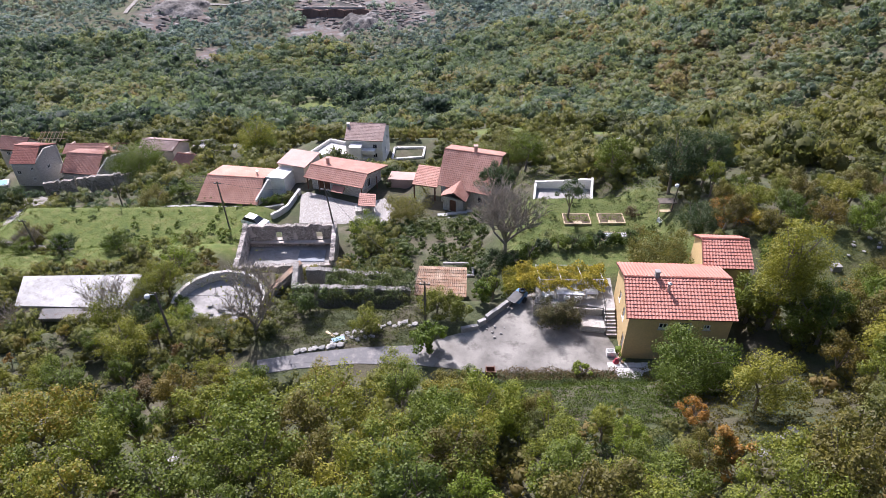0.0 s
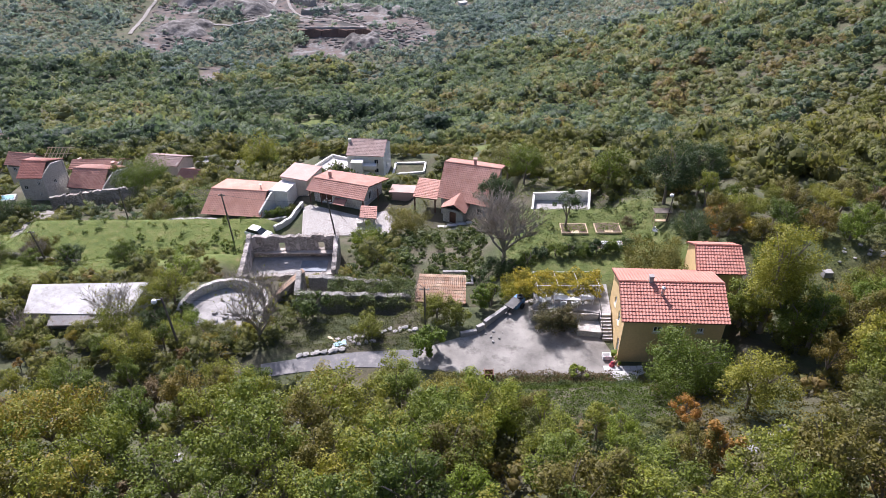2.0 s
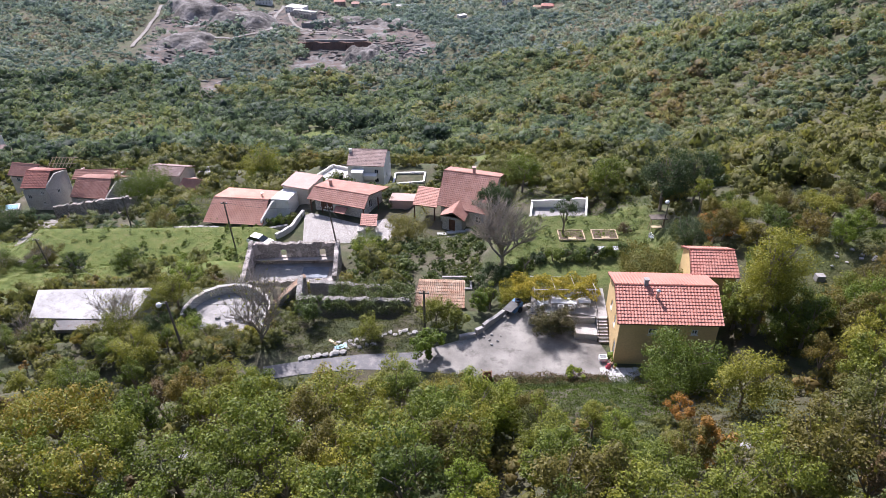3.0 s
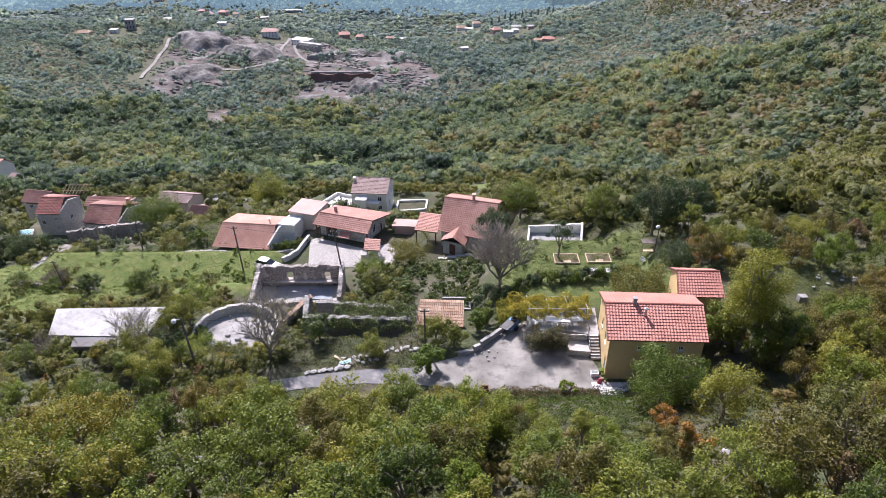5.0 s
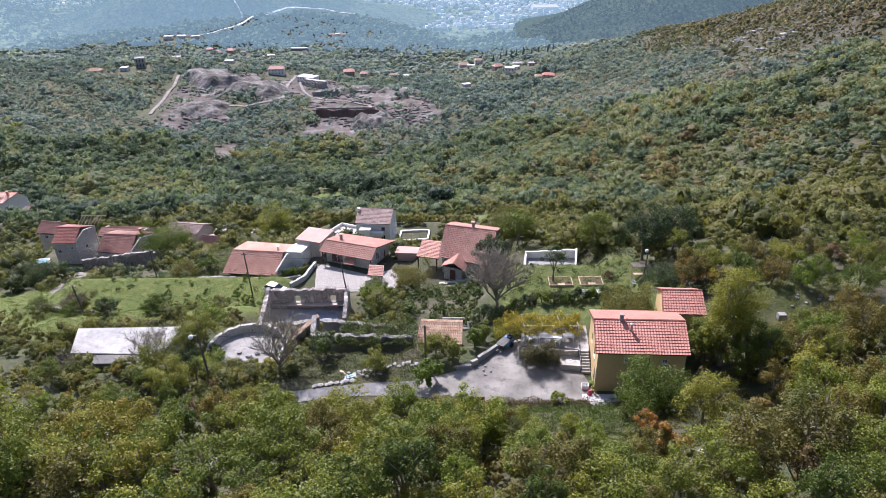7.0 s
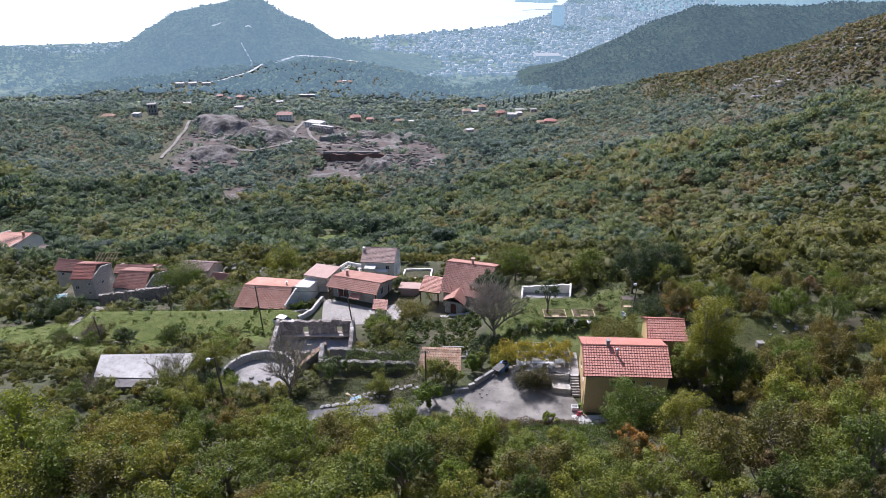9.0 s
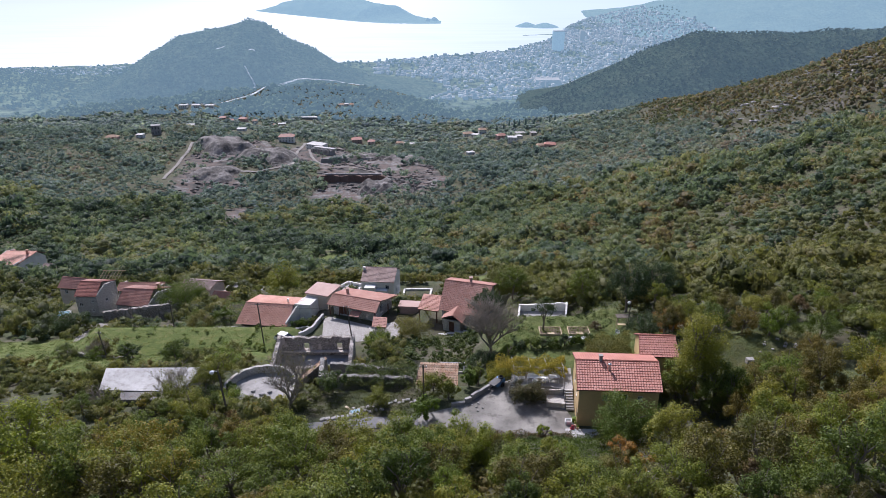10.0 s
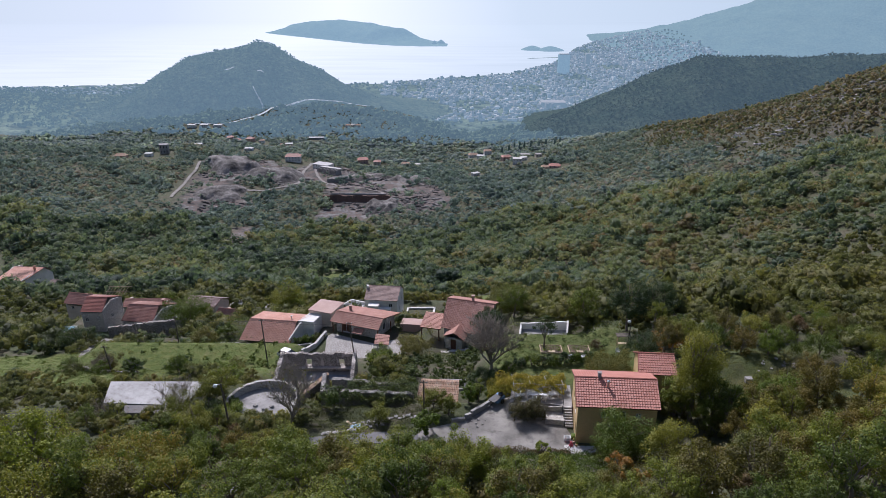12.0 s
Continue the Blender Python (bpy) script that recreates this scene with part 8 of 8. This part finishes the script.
woods("scrub", "scattered tussocks in the meadow", X[k], Y[k], 0.5, 4, 90, 0.14, M_IVY, 36, core=0.5)
for i, (x, y, l, w2) in enumerate(((17.0, 70.7, 2.8, 1.6), (21.4, 70.8, 2.8, 1.6), (21.0, 66.9, 2.8, 1.2))):
    leaf_box("vegetables", "low green vegetables in a raised bed", x - l / 2, x + l / 2, y - w2 / 2, y + w2 / 2, lambda a, b: a * 0 + gz(x, y) + 0.2, 0.35, 160, 0.12, M_BRIGHT, 60 + i, "plants", "stuff")

# weeds and low bushes in the meadow and the garden
X, Y = scatter(-92, -26, 73, 91, 1.7, rng)
k = rng.uniform(0, 1, len(X)) < 0.25 + 0.6 * smooth(0.2, 0.8, np.sin(X * 0.13 + 1.2 + np.sin(Y * 0.3)) * np.sin(Y * 0.82 + X * 0.06))
woods("tussocks", "rough grass tussocks and low weeds in the meadow", X[k], Y[k], 0.55, 4, 90, 0.15, M_FIELD, 36, core=0.5)
X, Y = scatter(8, 29, 58, 80, 1.9, rng)
k = (rng.uniform(0, 1, len(X)) < 0.42) & ~((X > 14.5) & (X < 23.5) & (Y > 65) & (Y < 72.5)) & ~((X > 11.5) & (X < 22.5) & (Y > 78))
woods("tussocks", "leafy plants and weeds between the garden beds", X[k], Y[k], 0.6, 4, 90, 0.14, M_IVY, 37, core=0.5)

for i, (x, y, h, w) in enumerate(((-62.5, 74.2, 2.6, 1.9), (-57.4, 73.0, 2.2, 1.6), (-50.6, 72.6, 2.8, 1.7), (-43.5, 73.4, 2.4, 1.8), (-39.0, 74.6, 1.9, 1.5), (-34.2, 74.0, 2.3, 1.6), (-66.0, 78.5, 2.4, 2.0), (-60.0, 80.5, 1.3, 1.1))):
    plant("bushy shrub at the lower edge of the meadow", (M_GREYLEAF, M_GREEN, M_DARKLEAF, M_DARKLEAF, M_OLIVE, M_GREYLEAF, M_GREEN, M_GREYLEAF)[i], 180 + i, x, y, h, w, 0.14, 70, 20, 0.0, "bush", "bush", "shrubs of the meadow")

# ---- the valley and the coast ----


def far_house(x, y, l, d, h, rz, wall_mat, roof_mat, label, flat=False, z=None, group="far village houses", storeys=2):
    zz = (gz(x, y) if z is None else z) - 0.3
    t = thing("house", label, "house", group, at=(x, y, zz))
    mb = MB()
    mb.box(-l / 2, l / 2, -d / 2, d / 2, -3, h)
    part("body", mb, wall_mat, t)
    mb = MB()
    if flat:
        mb.box(-l / 2 - 0.3, l / 2 + 0.3, -d / 2 - 0.3, d / 2 + 0.3, h + 0.005, h + 0.5)
    else:
        e = 0.5
        mb.v = [(-l / 2 - e, -d / 2 - e, h + 0.01), (l / 2 + e, -d / 2 - e, h + 0.01), (l / 2 + e, d / 2 + e, h + 0.01), (-l / 2 - e, d / 2 + e, h + 0.01), (-l / 2 + d * 0.3, 0, h + d * 0.28), (l / 2 - d * 0.3, 0, h + d * 0.28)]
        mb.f = [(3, 2, 1, 0), (0, 1, 5, 4), (2, 3, 4, 5), (1, 2, 5), (3, 0, 4)]
    part("roof", mb, roof_mat, t)
    for i in range(max(2, int(l / 3.2))):
        for s in range(storeys):
            mb = MB()
            x0 = -l / 2 + l * (i + 0.5) / max(2, int(l / 3.2))
            mb.box(x0 - 0.45, x0 + 0.45, -d / 2 - 0.04, -d / 2 + 0.1, h * (s + 0.35) / storeys, h * (s + 0.8) / storeys)
            part("window", mb, M_GLASS, t)
    t.rotation_euler = (0, 0, radians(rz))
    return t


for x, y, l, d, h, rz, w, rf in FAR_HOUSES:
    flat = rf in "pc"
    far_house(x, y, l * 0.8, d * 0.8, h * 0.75, rz, FAR_TONES[w], FAR_TONES[rf], ("pale flat-roofed building of the far village" if flat else "small far house with a hipped tiled roof"), flat)
# the long hall with its rows of bare concrete bays, on the building site
frame_house = thing("building_shell", "unfinished concrete building shell on the far site", "building", at=(-140, 684, gz(-140, 684)))
for i in range(8):
    mb = MB()
    mb.box(-12 + 3.4 * i, -11.3 + 3.4 * i, -5, 5, -2, 5)
    part("bay_wall", mb, M_CONCRETE, frame_house)
mb = MB()
mb.box(-12.4, 13, -5.2, 5.2, -2.5, 0.6)
part("floor_slab", mb, M_CONCRETE, frame_house)
mb = MB()
mb.box(-12.4, 13, 1.5, 5.6, 5.005, 5.6)
part("roof_slab", mb, M_PALECON, frame_house)
frame_house.rotation_euler = (0, 0, radians(-24))
# heaps and cuts of the site
n = Nodes("quarry_earth")
cc = n.ramp(n.noise(0.05, 8, 0.7), [(0.40, (0.06, 0.055, 0.05)), (0.5, (0.13, 0.12, 0.11)), (0.58, (0.23, 0.215, 0.20))])
n.bump(n.noise(0.2, 6, 0.7), 1.0, 1.5)
M_EARTH = n.base(cc, 0.95)
M_CUT = surface("red_earth", (0.12, 0.075, 0.055), (0.20, 0.125, 0.095), 0.12, 0.9, 0.95, 0.9, 0.6, dirt=(0.09, 0.07, 0.06))


def heap(x, y, rx, ry, h, seed, label):
    r = random.Random(seed)
    ph = r.uniform(0, 6)

    def fz(X, Y):
        d = np.hypot((X - x) / rx, (Y - y) / ry) + 0.14 * np.sin(4 * np.arctan2(Y - y, X - x) + ph)
        return ground_z(X, Y) - 0.6 + h * np.clip((1 - d) * 2.2, -0.2, 1) + 0.9 * np.sin(X * 0.35 + ph) * np.sin(Y * 0.3) + 0.7 * np.sin(X * 0.83 + Y * 0.3) * np.sin(Y * 0.9 + ph)
    me, _ = sheet("spoil_mound", np.linspace(x - rx * 1.2, x + rx * 1.2, 44), np.linspace(y - ry * 1.2, y + ry * 1.2, 44), fz, M_EARTH)
    return tagged(new("spoil_mound", me), label, "earth", "earth heaps of the site")


for i, (x, y, rx, ry, h) in enumerate(((-242, 685, 34, 34, 11), (-188, 640, 32, 36, 9), (-95, 655, 30, 26, 5), (-60, 500, 18, 22, 6), (-215, 560, 22, 30, 5), (-45, 640, 24, 34, 5))):
    heap(x, y, rx, ry, h, i, "bare grey-brown earth heap of the building site")
for pts, w, lab in SITE_ROADS:
    draped("far_road", pts, [w * 0.85] * len(pts), M_SITEROAD, 0.7, 8, lab, "road", "structure")
wl = thing("retaining_wall", "long pale retaining wall of the building site", "wall", at=(-100, 632, gz(-100, 632)))
mb = MB()
wall(mb, (-32, 0), (20, 3), -6, 2.6, [], 1)
part("wall", mb, M_CONCRETE, wl)


# road round the dome-shaped hill
def on_hill(x, y):
    return max(float(hill_left(np.float64(x), np.float64(y))), gz(x, y) if y < 1350 else -999, float(plain(np.float64(x), np.float64(y))))


# Pale road colour, with the haze before it added as emission.
M_ROADFAR = haze_glow_mat("hazy_road", (0.36, 0.35, 0.34), (0.46, 0.45, 0.43), air_glow(0.30))
for pts, ws, lab in HILL_ROADS:
    draped("far_road", pts, ws, M_ROADFAR, 3.0, 8, lab, "road", "structure", on_hill)

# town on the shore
# Town blocks give off the haze colour on top of their own tones.
M_TOWNFAR = Nodes("hazy_town_glow")
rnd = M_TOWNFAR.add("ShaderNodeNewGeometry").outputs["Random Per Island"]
M_TOWNFAR.b.inputs["Emission Color"].default_value = (*air_glow(0.47), 1)
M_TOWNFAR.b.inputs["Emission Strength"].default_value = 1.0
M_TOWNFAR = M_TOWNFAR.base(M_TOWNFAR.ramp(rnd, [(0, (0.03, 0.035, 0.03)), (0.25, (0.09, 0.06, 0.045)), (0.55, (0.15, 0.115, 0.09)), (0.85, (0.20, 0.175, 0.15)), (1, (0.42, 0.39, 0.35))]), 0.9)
r = np.random.default_rng(77)
V, F = [], []
count = 0
cube_f = np.array([(4, 5, 6, 7), (0, 1, 5, 4), (1, 2, 6, 5), (2, 3, 7, 6), (3, 0, 4, 7)])
while count < 6200:
    x, y = (r.uniform(-260, 640), r.uniform(1380, 2750)) if count < 4300 else (r.uniform(400, 900), r.uniform(2250, 3300)) if count < 5800 else (r.uniform(-1500, -620), r.uniform(1640, 1830))
    shore = np.interp(x, [-1600, -900, -250, 150, 330, 480, 620, 900], [1760, 1900, 1930, 2150, 2440, 2950, 3300, 3800])
    if y > shore - 40 or -620 < x < -160 + (1900 - y) * 0.1 - 60 or (count >= 4300 and count < 5800 and float(mountain(np.float64(x), np.float64(y))) > SEA + 55) or float(hill_right(np.float64(x), np.float64(y))) > SEA + 4 or float(hill_left(np.float64(x), np.float64(y))) > SEA + 4:
        continue
    if (math.sin(x * 0.02 + 1) * math.sin(y * 0.013) > 0.62) and r.uniform() < 0.85:
        continue
    l, d = r.uniform(4, 9.5), r.uniform(4, 8)
    h = r.uniform(2.5, 6.0) if r.uniform() < 0.96 else r.uniform(8, 13)
    h *= 0.55 if x < -600 else 1.0
    a = r.uniform(-0.5, 0.5)
    c, s = math.cos(a), math.sin(a)
    z = max(float(plain(np.float64(x), np.float64(y))), float(mountain(np.float64(x), np.float64(y))))
    q = [(-l / 2, -d / 2), (l / 2, -d / 2), (l / 2, d / 2), (-l / 2, d / 2)]
    V += [(x + u * c - w * s, y + u * s + w * c, zz) for zz in (z - 2, z + h) for u, w in q]
    F.append(cube_f + 8 * count)
    count += 1
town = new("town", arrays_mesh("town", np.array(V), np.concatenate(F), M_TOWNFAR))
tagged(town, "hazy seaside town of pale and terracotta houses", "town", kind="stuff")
for x, y, l, d, h, lab in ((318, 2130, 34, 24, 62, "hazy grey-blue hotel tower by the shore"), (430, 2350, 16, 16, 40, "hazy pale apartment tower in the town"), (215, 1560, 60, 40, 14, "large white market hall in the town")):
    t = thing("tower" if h > 20 else "hall", lab, "building", at=(x, y, SEA))
    mb = MB()
    mb.box(-l / 2, l / 2, -d / 2, d / 2, 0, h)
    part("body", mb, M_ISLE if h > 50 else M_TOWNFAR, t)
    mb = MB()
    mb.box(-l / 2 + 2, l / 2 - 2, -d / 2 + 2, d / 2 - 2, h + 0.01, h + 3)
    part("roof", mb, M_TOWNFAR, t)
# trees of the town and of the shore
r = np.random.default_rng(5)
X, Y = r.uniform(-1500, 900, 15000), r.uniform(1330, 3100, 15000)
shore = np.interp(X, [-1600, -900, -250, 150, 330, 480, 620, 900], [1760, 1900, 1930, 2150, 2440, 2950, 3300, 3800])
near_shore = (Y > shore - 110) & (Y < shore - 20)
k = near_shore & (r.uniform(0, 1, len(X)) > 0.1) | (Y < shore - 60) & (r.uniform(0, 1, len(X)) > 0.55)
X, Y = X[k], Y[k]
bm_v, bm_f = dome(r, 1, 1.2, 1)
S = r.uniform(2.0, 4.2, len(X)) * np.where(X < -500, 0.7, 1.0)
Z = np.maximum(plain(X, Y), mountain(X, Y))
V = np.stack([bm_v[:, 0] * S[:, None] + X[:, None], bm_v[:, 1] * S[:, None] + Y[:, None], bm_v[:, 2] * S[:, None] + Z[:, None] - 1], -1).reshape(-1, 3)
F = (bm_f[None] + (np.arange(len(X)) * len(bm_v))[:, None, None]).reshape(-1, 3)
# Haze on these trees is emitted, like that on the town blocks.
tagged(new("shore_trees", arrays_mesh("shore_trees", V, F, haze_glow_mat("hazy_trees", (0.05, 0.075, 0.04), (0.08, 0.10, 0.05), air_glow(0.38)), 3)), "hazy trees among the town and along the shore", "trees", kind="stuff")
# cypresses
for i, (x, y) in enumerate(((70, 905), (78, 912), (84, 900), (92, 915), (100, 905), (112, 910), (122, 915), (135, 920), (60, 900), (140, 905))):
    mb = MB()
    hh = 11 + (i * 37 % 5)
    mb.tube([(0, 0, -1), (0, 0, hh * 0.3), (0.2, 0, hh * 0.7), (0.1, 0, hh)], [1.3, 1.6, 1.0, 0.1], 7)
    cy = tagged(part("cypress", mb, M_HAZEFAR), "dark slender cypress near the far village", "tree", "cypresses")
    cy.location = (x, y, gz(x, y))
# small islet and the mole
for x, y, rr in ((-92, 3200, 22), (-120, 3160, 14), (300, 2925, 50), (372, 2900, 60)):
    me, _ = sheet("islet", np.linspace(x - rr, x + rr, 12), np.linspace(y - rr, y + rr, 12), lambda X, Y: SEA - 2 + 20 * np.maximum(1 - np.hypot(X - x, Y - y) / rr, 0) ** 0.7, M_ISLE)
    tagged(new("islet", me), "small rocky islet beside the island", "islet", kind="structure")
draped("mole", [(250, 2560), (330, 2585), (420, 2600), (500, 2560)], [14, 16, 40, 60], M_PLAIN, 4.0, 6, "low hazy headland and mole at the town", "mole", "structure", lambda x, y: SEA)

# grey ledges of bare rock on the dry slope
r = np.random.default_rng(41)
V, F, off = [], [], 0
for x0, y0, dx, dy, m in ((300, 560, 95, 30, 46), (340, 590, 90, 35, 40), (255, 600, 70, 40, 30), (360, 640, 80, 20, 26), (225, 560, 50, 20, 18)):
    for _ in range(m):
        a = r.uniform(-0.5, 0.5)
        x, y = x0 + a * dx + r.normal() * 6, y0 + a * dy + r.normal() * 4
        dv, df = dome(r, 1, 0.6, 1)
        V.append(dv * (r.uniform(2, 6), r.uniform(0.8, 1.8), r.uniform(0.7, 1.8)) + (x, y, gz(x, y) - 0.2))
        F.append(df + off)
        off += len(dv)
tagged(new("rock_ledges", arrays_mesh("rock_ledges", np.concatenate(V), np.concatenate(F), M_ROCK, 3)), "grey ledges of bare limestone on the dry slope", "rocks", kind="stuff")
# the brown cut face under the building site
wl = thing("earth_bank", "steep red-brown earth cut with a concrete edge", "bank", at=(-88, 520, gz(-88, 520)))
for i in range(9):
    mb = MB()
    x = -26 + i * 6.4
    mb.hexa([(x, -3 - (i % 3), -8), (x + 6.3, -3 - ((i + 1) % 3), -8), (x + 6.3, 5, -8), (x, 5, -8), (x + 0.1, 2 - 0.4 * (i % 2), 4.5 + 0.7 * (i % 3)), (x + 6.2, 2, 4.2 + 0.7 * ((i + 1) % 3)), (x + 6.2, 5, 4.6), (x + 0.1, 5, 4.6)])
    part("bank_face", mb, M_CUT, wl)
mb = MB()
mb.box(-20, 28, 5.1, 5.9, 3.0, 6.0)
part("edge", mb, M_CONCRETE, wl)

# rubble, ledges and cut rock of the building site
r = np.random.default_rng(43)
V, F, off = [], [], 0
while off < 900 * 12:
    x, y = r.uniform(-285, -15), r.uniform(440, 760)
    if near_road(np.array([x]), np.array([y]), 5)[0] or float(site_mask(np.float64(x), np.float64(y))) < 0.6 or math.sin(x * 0.07 + y * 0.03) * math.sin(y * 0.05) < -0.1:
        continue
    dv, df = dome(r, 1, 0.7, 1)
    V.append(dv * (r.uniform(0.8, 3.6), r.uniform(0.5, 1.6), r.uniform(0.4, 1.3)) + (x, y, gz(x, y) - 0.2))
    F.append(df + off)
    off += len(dv)
tagged(new("rubble", arrays_mesh("rubble", np.concatenate(V), np.concatenate(F), M_EARTH, 3)), "grey rubble and broken rock of the building site", "rubble", kind="stuff")
